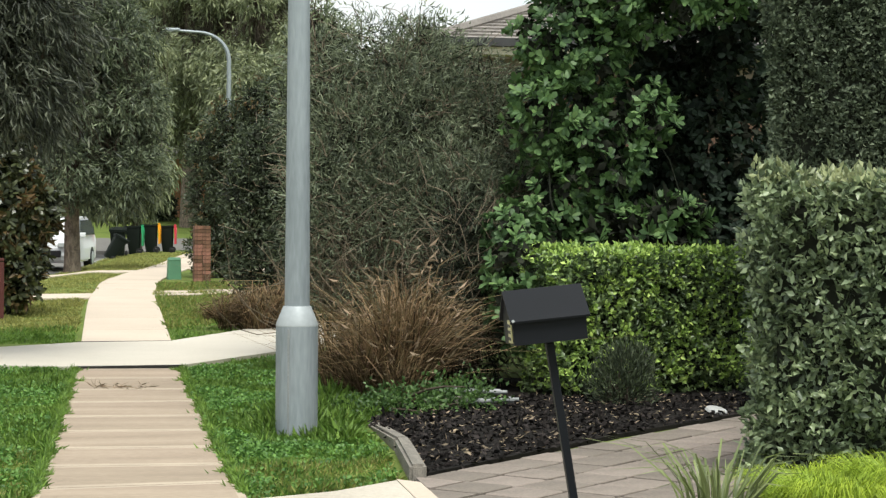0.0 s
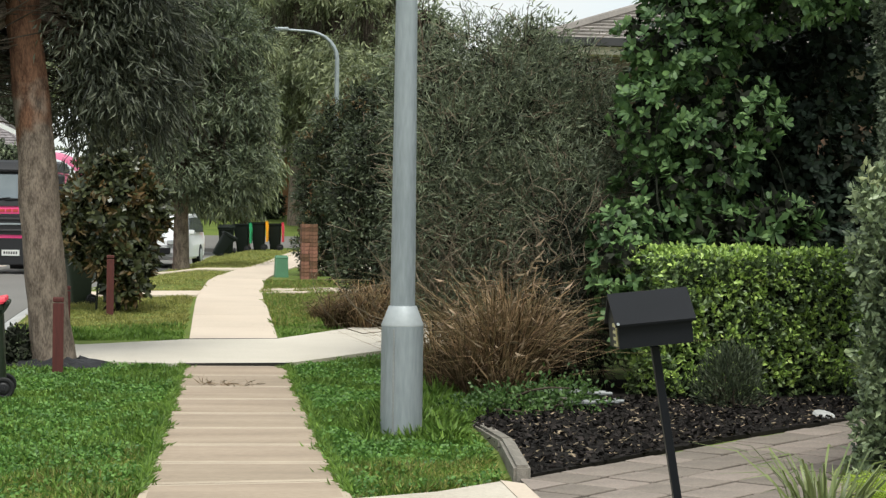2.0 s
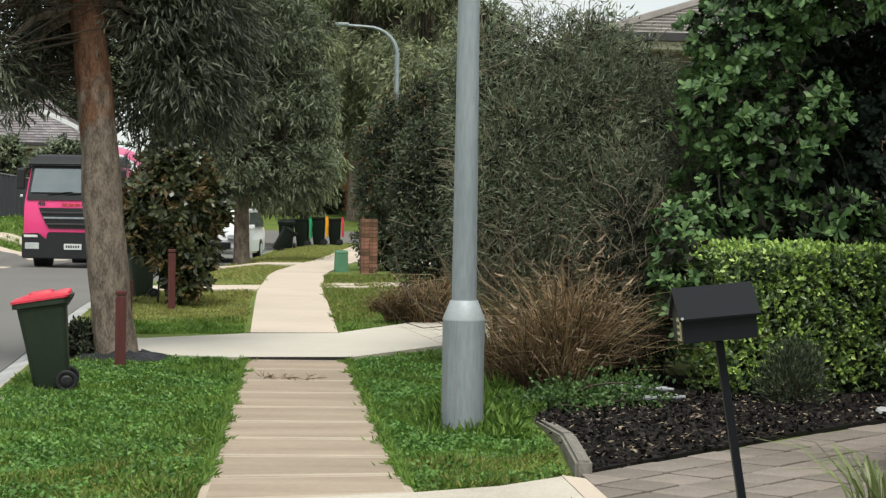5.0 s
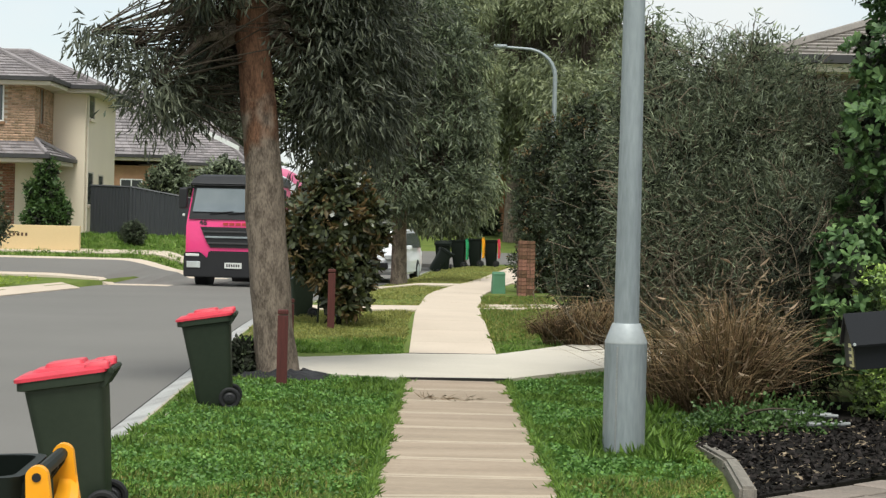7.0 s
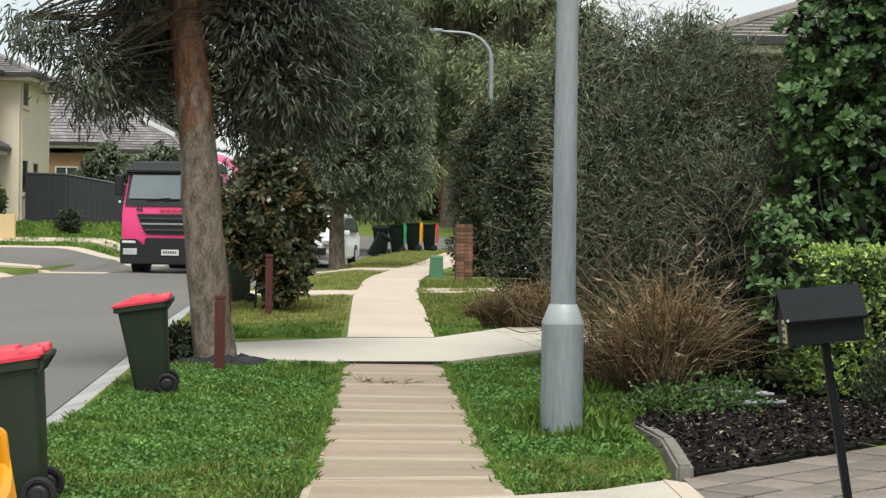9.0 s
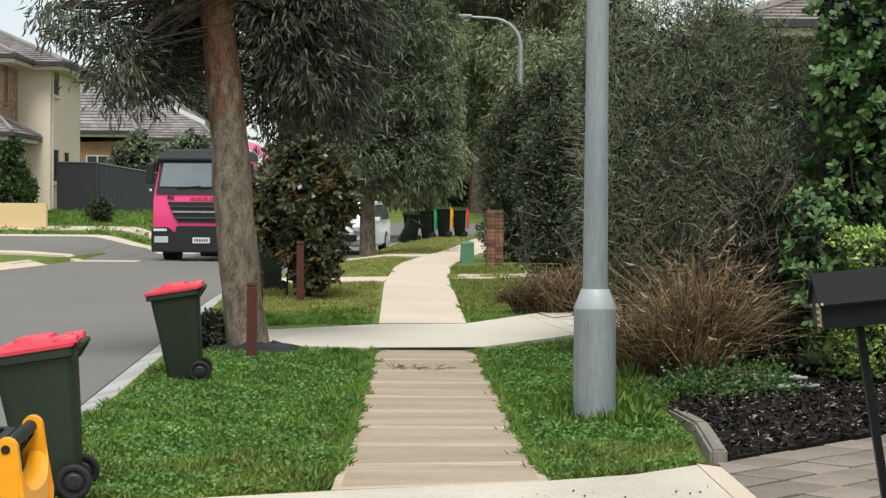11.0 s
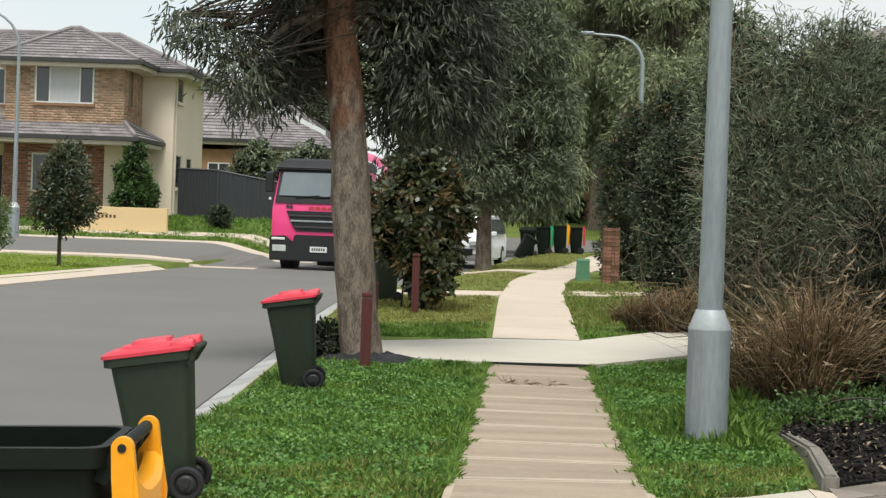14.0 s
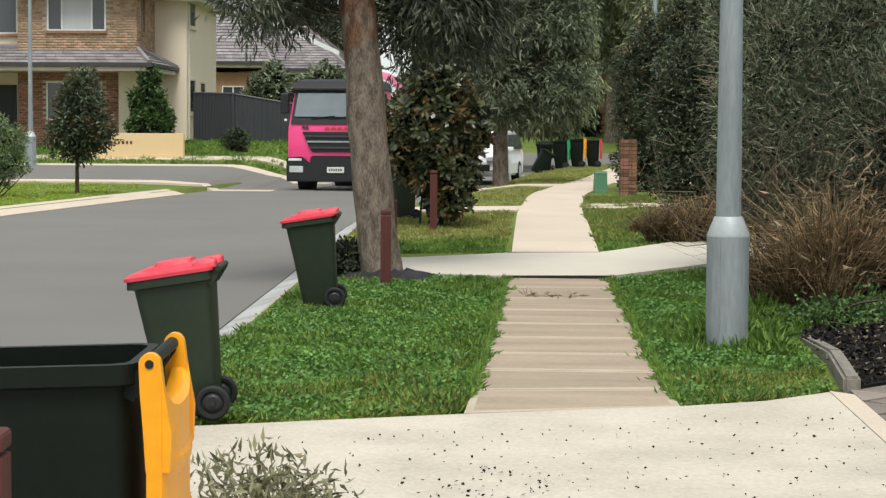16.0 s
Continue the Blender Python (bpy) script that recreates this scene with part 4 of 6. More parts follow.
# street gum beside the footpath
tree("street_tree", ground_at(-1.88, 21.2), "tall gum tree with rough grey bark and drooping leaves",
     [(-1.86, 21.2, -0.15, 0.275), (-1.87, 21.2, 0.1, 0.24), (-1.92, 21.2, 0.7, 0.222), (-2.02, 21.2, 1.8, 0.21), (-2.10, 21.2, 2.7, 0.20), (-2.22, 21.2, 3.8, 0.19), (-2.3, 21.3, 5.0, 0.14)],
     [(-3.95, 21.0, 3.75, 0.25, 0.4, 0.08), (-3.5, 20.9, 3.6, 0.2, 0.4, 0.18), (-3.25, 20.8, 3.2, 0.25, 0.4, 0.35), (-3.0, 21.3, 3.1, 0.2, 0.3, 0.3), (-2.85, 20.9, 4.35, 0.32, 0.4, 0.25), (-2.5, 20.5, 4.6, 0.5, 0.5, 0.25), (-2.8, 21.9, 3.85, 0.3, 0.4, 0.3),
      (-2.7, 21.6, 3.5, 0.25, 0.4, 0.35), (-1.55, 21.3, 3.75, 0.3, 0.4, 0.4), (-1.25, 21.5, 3.25, 0.36, 0.5, 0.5), (-0.95, 22.3, 3.1, 0.4, 0.5, 0.5), (-0.7, 22.5, 3.9, 0.42, 0.5, 0.5), (-1.05, 21.6, 3.85, 0.38, 0.5, 0.4), (-1.55, 22.0, 2.85, 0.26, 0.4, 0.4),
      (-1.55, 22.4, 4.4, 0.55, 0.5, 0.45), (-1.05, 22.7, 3.55, 0.45, 0.5, 0.55), (-2.95, 21.9, 3.35, 0.32, 0.4, 0.35), (-1.5, 21.7, 2.95, 0.25, 0.3, 0.3),
      (-2.0, 21.6, 5.1, 1.1, 1.2, 0.6), (-1.2, 21.5, 4.8, 0.8, 1.0, 0.5), (-1.3, 21.4, 4.3, 0.5, 0.5, 0.3)],
     EUC, 2150, 14, 0.15, 0.026, 0.6, reach=0.34, fork=(-2.24, 21.25, 3.9), spread=0.6, rough_bark=True, shell=0.2)
tree("street_tree", ground_at(-1.28, 52), "gum tree on the verge beside the parked car",
     [(-1.28, 52, -0.1, 0.27), (-1.28, 52, 0.5, 0.22), (-1.3, 52, 2.2, 0.19), (-1.1, 52, 4.5, 0.15), (-0.9, 52, 6.5, 0.1)],
     [(-1.4, 51.6, 2.9, 0.9, 1.0, 0.9), (-0.1, 51.6, 2.7, 0.9, 0.9, 0.8), (0.5, 51.8, 3.1, 0.7, 0.9, 0.9), (-1.2, 52, 4.4, 1.1, 1.2, 1.0), (0.2, 52, 4.7, 0.9, 1.2, 0.9), (-2.6, 52.2, 4.6, 0.9, 1.2, 0.9),
      (-1.6, 52, 6.2, 1.2, 1.4, 1.0), (-0.2, 52, 6.4, 1.1, 1.3, 0.9), (-3.2, 52, 6.4, 1.2, 1.4, 0.9), (-0.9, 52, 7.6, 1.2, 1.2, 0.7), (-2.6, 52, 7.5, 0.9, 1.0, 0.6)],
     EUC_MID, 2700, 13, 0.22, 0.05, 0.5, reach=0.34, spread=0.75, shell=0.45, group="street gums")
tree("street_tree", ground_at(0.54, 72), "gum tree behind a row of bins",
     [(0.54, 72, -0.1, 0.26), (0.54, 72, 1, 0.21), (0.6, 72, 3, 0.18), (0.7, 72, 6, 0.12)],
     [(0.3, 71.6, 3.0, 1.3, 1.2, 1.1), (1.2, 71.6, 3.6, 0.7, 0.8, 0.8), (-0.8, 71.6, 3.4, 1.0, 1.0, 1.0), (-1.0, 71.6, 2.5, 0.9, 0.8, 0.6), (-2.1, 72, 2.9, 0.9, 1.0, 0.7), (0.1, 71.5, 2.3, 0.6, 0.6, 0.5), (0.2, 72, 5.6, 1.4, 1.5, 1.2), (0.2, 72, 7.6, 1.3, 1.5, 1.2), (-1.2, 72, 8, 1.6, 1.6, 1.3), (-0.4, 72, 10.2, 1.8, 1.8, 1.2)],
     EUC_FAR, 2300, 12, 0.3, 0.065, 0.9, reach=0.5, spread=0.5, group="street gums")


def far_tree(x, y, h, w, mat, n, low=0.25, label="tall bushland gum behind the houses"):
    z = gz(x, y)
    blobs = []
    for k in range(9):
        a, q = 2.4 * k, (k + 0.5) / 9
        r = w * (0.38 + 0.2 * math.sin(5 * k + x))
        blobs.append((x + w * 0.62 * math.cos(a) * math.sin(3 * q), y + w * 0.5 * math.sin(a), z + h * (low + (0.92 - low) * q), r, r, r * 0.85))
    return tree("gum_tree", (x, y, z), label, [(x, y, z - 0.2, 0.034 * h), (x + 0.1, y, z + h * 0.35, 0.026 * h), (x - 0.1, y, z + h * 0.8, 0.012 * h)], blobs, mat, n, 9, 0.36, 0.09, 0.7,
                reach=0.7, spread=0.7, group="bushland gums")


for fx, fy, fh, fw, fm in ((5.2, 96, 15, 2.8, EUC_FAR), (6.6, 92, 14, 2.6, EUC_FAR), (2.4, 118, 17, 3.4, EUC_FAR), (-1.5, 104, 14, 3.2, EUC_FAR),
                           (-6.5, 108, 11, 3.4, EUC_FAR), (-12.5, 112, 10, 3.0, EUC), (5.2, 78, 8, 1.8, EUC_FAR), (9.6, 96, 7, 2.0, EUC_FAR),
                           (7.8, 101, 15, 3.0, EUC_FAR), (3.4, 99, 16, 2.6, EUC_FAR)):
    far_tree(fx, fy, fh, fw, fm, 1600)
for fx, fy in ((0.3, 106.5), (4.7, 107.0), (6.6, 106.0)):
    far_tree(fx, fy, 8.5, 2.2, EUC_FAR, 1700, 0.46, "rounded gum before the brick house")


def shrub(name, at, label, blobs, leaf_mat, count, per, L, W, droop=0.0, core=0.72, category="shrub", second=None, stems=14, dead=0, spread=0.8, reach=0.12, shell=0.6, group="", arching=0, whorled=False):
    """Stems from the ground, inner leaves with shade put into their colour, and single leaves over them."""
    t = thing(name, at, 0, label, category, group)
    o = np.array(at)
    b = np.array(blobs, float)
    k = rng.integers(0, len(b), stems)
    ends = b[k, :3] + rng.normal(size=(stems, 3)) * b[k, 3:] * 0.4
    st = np.stack([rng.normal(0, 0.12, stems), rng.normal(0, 0.12, stems), np.full(stems, -0.05)], 1)
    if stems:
        # Whorled shrubs' stems take the inner shade colour to stay unseen in gaps.
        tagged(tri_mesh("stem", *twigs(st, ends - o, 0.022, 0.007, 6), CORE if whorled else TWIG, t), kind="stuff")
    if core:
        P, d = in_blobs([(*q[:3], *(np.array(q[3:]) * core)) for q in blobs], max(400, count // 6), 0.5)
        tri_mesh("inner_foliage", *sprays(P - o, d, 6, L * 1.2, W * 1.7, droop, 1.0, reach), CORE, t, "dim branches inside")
    P, d = in_blobs(blobs, count, shell)
    keep = P[:, 2] > at[2] + 0.02
    P, d = P[keep], d[keep]
    tri_mesh("foliage", *(rosettes(P - o, d, per, L, W) if whorled else sprays(P - o, d, per, L, W, droop, spread, reach)), leaf_mat, t)
    if second:
        P2, d2 = in_blobs(blobs, int(count * second[1]), 0.92)
        keep = P2[:, 2] > at[2] + 0.1
        tagged(tri_mesh("new_growth", *sprays(P2[keep] - o, d2[keep], per, L, W, droop, spread, reach), second[0], t, second[2]), kind="stuff")
    if dead:
        j = rng.integers(0, len(P), dead)
        q = P[j] - o
        e = q + unit(d[j] + 0.7 * rng.normal(size=(dead, 3))) * (0.15 + 0.4 * rng.random((dead, 1)))
        tagged(tri_mesh("dead_wood", *twigs(q, e, 0.0065, 0.003, 4, 0.15), PALE_TWIG, t, "bare pale twigs"), kind="stuff")
    if arching:
        a = rng.random(arching) * 2 * math.pi
        r = b[:, 3].max() * 1.7 * np.sqrt(rng.random(arching))
        s0 = np.column_stack([np.cos(a) * r * 0.7, np.sin(a) * 0.5 - 0.35, 0.3 + 0.5 * rng.random(arching)])
        s1 = s0 + np.column_stack([rng.normal(size=arching) * 0.45, -0.25 + 0.25 * rng.normal(size=arching), 0.35 + 0.9 * rng.random(arching)])
        tagged(tri_mesh("dead_wood", *twigs(s0, s1, 0.007, 0.003, 7, 0.22), PALE_TWIG, t, "long arching bare twigs"), kind="stuff")
    return t


shrub("magnolia", ground_at(-1.8, 30), "bushy dark green magnolia with rusty leaf undersides",
      [(-1.7, 30, 1.15, 0.5, 0.6, 0.45), (-1.8, 30, 1.8, 0.7, 0.65, 0.65), (-1.75, 30, 2.4, 0.45, 0.45, 0.5), (-1.5, 29.8, 0.98, 0.32, 0.36, 0.36), (-2.25, 29.9, 1.4, 0.36, 0.4, 0.45), (-1.3, 29.9, 1.75, 0.36, 0.4, 0.4), (-1.55, 29.8, 0.62, 0.28, 0.3, 0.25)],
      MAGNOLIA, 1700, 7, 0.16, 0.065, category="tree", whorled=True, second=(RUSTY, 0.2, "rusty brown leaf undersides"), shell=0.6)
tree("small_tree", ground_at(-10.9, 44), "small round street tree on the corner lawn",
     [(-10.92, 44, 0.1, 0.05), (-10.92, 44, 0.9, 0.042), (-10.9, 44, 1.5, 0.035), (-10.88, 44, 2.2, 0.02)],
     [(-10.9, 44, 1.75, 0.52, 0.6, 0.45), (-10.85, 44, 2.3, 0.46, 0.5, 0.45), (-10.8, 44, 2.7, 0.26, 0.28, 0.3), (-11.25, 44, 1.5, 0.3, 0.4, 0.32), (-10.5, 44, 1.6, 0.36, 0.4, 0.4), (-10.9, 44, 1.3, 0.35, 0.4, 0.25)],
     OLIVE_DARK, 1300, 7, 0.12, 0.05, 0.1, bark=TWIG, second=(RUSTY, 0.10, "reddish new leaves"), fork=(-10.92, 44, 1.05))
shrub("climbing_shrub", ground_at(-13.0, 62.6), "leafy green shrub trained against the house wall",
      [(-13.1, 62.6, 1.8, 0.75, 0.5, 0.7), (-13.1, 62.6, 2.6, 0.55, 0.4, 0.6), (-13.1, 62.6, 3.3, 0.3, 0.3, 0.5), (-12.7, 62.6, 2.0, 0.4, 0.4, 0.4), (-13.45, 62.6, 2.7, 0.25, 0.3, 0.3)], WEED, 1000, 5, 0.16, 0.06)
shrub("round_shrub", ground_at(-10.25, 62.7), "small dark round shrub on the bank", [(-10.25, 62.7, gz(-10.25, 62.7) + 0.4, 0.36, 0.35, 0.34)], OLIVE_DARK, 500, 5, 0.09, 0.04, stems=6)
shrub("round_shrub", ground_at(-12.35, 42), "clipped green shrub at the corner lawn's edge", [(-12.4, 42, 1.15, 0.85, 0.8, 0.7)], HEDGE, 1900, 5, 0.07, 0.03)
for k, (hx, hy, hz, hr) in enumerate(((-9.5, 78, 3.0, 1.3), (-7.4, 80, 2.8, 1.5), (-5.6, 80, 2.6, 1.2), (-11.3, 76, 2.9, 0.8), (-4.0, 82, 2.8, 1.4))):
    shrub("garden_shrub", ground_at(hx, hy), "dense green garden shrub behind the fence", [(hx, hy, hz, hr, 1, 1.2), (hx + 0.4, hy, hz + 0.7, hr * 0.7, 0.9, 0.8), (hx, hy, hz - 1, hr, 1, 0.9)], OLIVE, 900, 5, 0.22, 0.09, group="shrubs behind the fence")
shrub("garden_shrub", ground_at(2.2, 104), "dark garden shrub before the brick house", [(2.0, 104, 2.3, 0.9, 0.8, 0.9)], OLIVE_DARK, 500, 5, 0.2, 0.09)

# the tangled garden on the house side of the path
shrub("bottlebrush_shrub", ground_at(3.1, 20.4), "large grey-green shrub tangled with bare twigs",
      [(2.75, 20.1, 1.45, 0.75, 0.8, 0.85), (3.4, 19.8, 1.5, 0.8, 0.8, 0.95), (2.5, 20.4, 2.35, 0.55, 0.7, 0.65), (3.15, 20.3, 2.55, 0.7, 0.7, 0.6), (3.85, 20.3, 2.45, 0.5, 0.6, 0.6), (2.15, 20.2, 1.8, 0.35, 0.5, 0.6),
       (2.95, 20.5, 3.1, 0.4, 0.4, 0.35), (3.5, 20.5, 2.95, 0.35, 0.4, 0.25), (4.1, 20.0, 1.5, 0.4, 0.5, 0.75), (2.4, 20.7, 2.95, 0.35, 0.35, 0.35), (2.05, 20.9, 2.7, 0.25, 0.3, 0.35), (2.7, 20.7, 3.45, 0.3, 0.35, 0.3), (3.25, 20.7, 3.4, 0.35, 0.35, 0.3), (3.75, 20.7, 3.15, 0.35, 0.35, 0.3), (2.2, 21.0, 3.3, 0.25, 0.3, 0.35), (3.0, 20.2, 0.8, 0.9, 0.7, 0.5), (3.9, 19.9, 0.8, 0.4, 0.5, 0.5)],
      OLIVE, 8200, 8, 0.11, 0.0105, spread=0.6, reach=0.28, dead=1700, stems=110, shell=0.42, core=0.6, arching=750)
# Back of the same shrub; depth shade is put into its darker leaves.
shrub("bottlebrush_shrub", ground_at(3.4, 22.4), "deeper part of a tangled grey-green shrub, shade put into darker leaves", [(2.6, 22.3, 1.5, 0.8, 0.5, 1.2), (3.6, 22.3, 1.6, 0.9, 0.5, 1.2), (3.1, 22.4, 2.7, 1.0, 0.5, 0.8), (4.4, 22.3, 2.0, 0.8, 0.5, 1.4), (4.1, 22.4, 3.0, 0.6, 0.4, 0.5)],
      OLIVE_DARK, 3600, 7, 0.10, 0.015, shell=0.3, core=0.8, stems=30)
for sx, sy, sh in ((2.2, 22.0, 4.3), (2.42, 22.4, 3.95), (2.8, 22.2, 3.75), (3.12, 21.8, 3.95), (3.42, 21.6, 4.1), (3.3, 21.2, 3.55)):
    tree("sapling", ground_at(sx, sy), "thin sapling rising above the shrubs", [(sx, sy, -0.1, 0.03), (sx + 0.05, sy, 2.0, 0.024), (sx, sy, sh - 0.4, 0.012)],
         [(sx - 0.15, sy, sh - 0.9, 0.32, 0.3, 0.4), (sx + 0.2, sy, sh - 0.6, 0.28, 0.3, 0.35), (sx, sy, sh - 0.25, 0.18, 0.2, 0.3), (sx + 0.05, sy, sh - 1.5, 0.35, 0.3, 0.4)],
         SAPLING, 270, 7, 0.10, 0.024, 0.0, bark=TWIG, group="saplings", reach=0.18)
shrub("lilly_pilly_shrub", ground_at(2.3, 28.5), "dark evergreen shrub screening a house",
      [(2.1, 28.5, 1.0, 0.5, 0.6, 0.8), (2.3, 28.5, 1.9, 0.5, 0.5, 0.8), (2.0, 28.5, 2.6, 0.4, 0.4, 0.5), (2.6, 28.6, 2.75, 0.5, 0.5, 0.55), (2.75, 28, 1.5, 0.5, 0.5, 1.1), (1.8, 28.5, 1.9, 0.3, 0.4, 0.5)],
      OLIVE_DARK, 3000, 6, 0.085, 0.032, shell=0.5, dead=160)
shrub("lilly_pilly_shrub", ground_at(2.4, 44.2), "tall dark evergreen shrub behind the brick pier",
      [(2.0, 44.2, 1.0, 0.45, 0.6, 0.8), (1.95, 44.2, 2.2, 0.5, 0.6, 0.8), (1.85, 44.2, 3.1, 0.4, 0.5, 0.55), (2.7, 44.2, 1.6, 0.7, 0.7, 1.2), (2.6, 44.2, 3.0, 0.6, 0.6, 0.7), (3.4, 44.2, 2.6, 0.7, 0.7, 1.5), (2.4, 44.2, 3.9, 0.5, 0.5, 0.5), (3.2, 44.2, 4.3, 0.6, 0.5, 0.6)],
      OLIVE_DARK, 3600, 7, 0.10, 0.036, shell=0.45, second=(RUSTY, 0.08, "rusty brown leaves"))
shrub("lilly_pilly_shrub", ground_at(2.9, 33), "tall dark evergreen shrub beside the house", [(2.9, 33, 1.5, 0.9, 0.8, 1.3), (3.2, 33, 2.4, 0.9, 0.7, 0.9), (3.9, 33, 2.1, 0.9, 0.7, 1.2)], OLIVE, 2200, 6, 0.12, 0.04)
shrub("lilly_pilly_shrub", ground_at(3.5, 46), "dark hedge shrub behind the brick pier", [(2.6, 46, 1.5, 0.5, 0.6, 1.3), (3.3, 46.5, 2.2, 0.9, 0.8, 1.6), (4.3, 46, 2.4, 1.0, 0.8, 1.8)], OLIVE_DARK, 1500, 6, 0.15, 0.06)
shrub("broadleaf_tree", ground_at(5.3, 19.4), "dense evergreen tree with glossy broad leaves",
      [(4.55, 19.0, 3.5, 0.6, 0.6, 0.55), (4.35, 19.0, 2.75, 0.5, 0.55, 0.5), (4.75, 18.7, 2.3, 0.5, 0.5, 0.45), (5.3, 18.6, 3.85, 0.6, 0.5, 0.35), (5.9, 18.8, 4.1, 0.65, 0.5, 0.35), (4.3, 19.0, 1.75, 0.45, 0.5, 0.5), (5.1, 18.6, 2.75, 0.4, 0.4, 0.3),
       (4.9, 19.2, 4.4, 0.9, 0.8, 0.6), (6.0, 19.3, 4.7, 1.0, 0.9, 0.6), (4.1, 18.8, 1.2, 0.35, 0.4, 0.35), (3.95, 18.4, 0.95, 0.28, 0.3, 0.4), (3.85, 18.5, 1.45, 0.3, 0.3, 0.35), (3.72, 17.85, 0.75, 0.2, 0.25, 0.3), (3.7, 17.9, 1.15, 0.22, 0.25, 0.25)],
      BROAD, 2500, 8, 0.10, 0.054, category="tree", shell=0.72, core=0.8, stems=5, whorled=True)
# Stands for the broadleaf tree's dark interior; the shade is in its leaf colour.
shrub("broadleaf_tree", ground_at(5.6, 20.6), "evergreen tree behind the clipped hedge, shade put into its leaf colour",
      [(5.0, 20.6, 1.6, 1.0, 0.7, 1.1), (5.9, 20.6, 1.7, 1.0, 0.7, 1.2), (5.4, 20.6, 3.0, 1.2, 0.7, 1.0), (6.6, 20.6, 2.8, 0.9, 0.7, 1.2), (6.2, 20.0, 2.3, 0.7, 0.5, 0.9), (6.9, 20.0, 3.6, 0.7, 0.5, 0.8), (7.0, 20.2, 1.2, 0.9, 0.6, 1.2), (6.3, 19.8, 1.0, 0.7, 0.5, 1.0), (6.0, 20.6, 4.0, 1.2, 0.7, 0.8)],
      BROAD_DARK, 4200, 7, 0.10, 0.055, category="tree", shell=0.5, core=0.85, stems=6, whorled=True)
shrub("broadleaf_shrub", ground_at(5.15, 18.5), "glossy broad-leaved shrub above the lime hedge", [(5.0, 18.5, 1.5, 0.4, 0.35, 0.3), (5.4, 18.5, 1.6, 0.38, 0.3, 0.28), (5.0, 18.5, 0.8, 0.6, 0.3, 0.6)], BROAD, 300, 9, 0.15, 0.06, whorled=True)


def hedge(name, corner, turn, box_, faces, label, leaf_mat, count, per, L, W, depth=0.12, tip=None, wave=0.04):
    x0, x1, y0, y1, z0, z1 = box_
    t = thing(name, (*corner, 0), turn, label, "hedge")
    o = np.array((0.0, 0.0, z0))
    # Filler box inside the hedge; its dark colour stands for inner shade.
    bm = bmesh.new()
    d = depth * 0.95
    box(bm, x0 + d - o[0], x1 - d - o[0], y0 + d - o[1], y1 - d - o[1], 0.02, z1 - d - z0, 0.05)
    part("interior", bm, CORE, t, "filler box inside the hedge, coloured dark for inner shade")
    P, D = in_box(count, x0, x1, y0, y1, z0 + 0.03, z1, faces, depth, wave)
    tri_mesh("foliage", *sprays(P - o, D, per, L, W, 0, 0.75, L * 1.2), leaf_mat, t)
    if tip:
        P, D = in_box(int(count * tip[1]), x0, x1, y0, y1, z0 + 0.1, z1 + 0.02, tip[2], 0.03, wave)
        tri_mesh("new_growth", *sprays(P - o, D, per, L, W, 0, 0.7, L * 1.2), tip[0], t, tip[3])
    return t


hedge("clipped_hedge", (4.08, 17.24), 18, (0, 2.3, 0, 0.8, -0.02, 1.31), "lft", "clipped lime-green box hedge beside the garden bed", HEDGE, 2500, 6, 0.054, 0.036, depth=0.2,
      tip=(LIME, 0.55, "fltt", "fresh lime-green tips"), wave=0.035)
# Sunlight on this hedge's top is painted as a layer of paler leaves.
hedge("clipped_hedge", (4.02, 11.8), -41, (0, 2.2, 0, 2.4, -0.02, 1.865), "lft", "tall clipped hedge with small glossy grey-green leaves", HEDGE_GLOSS, 6400, 6, 0.066, 0.036,
      tip=(SUNLIT_TOP, 0.2, "t", "paler new growth along the top"), wave=0.05)
hedge("tall_hedge", (5.55, 15.9), -30, (0, 2.6, 0, 1.4, -0.02, 4.6), "lf", "very tall dark evergreen hedge", HEDGE_DARK, 15000, 6, 0.05, 0.027, wave=0.06)

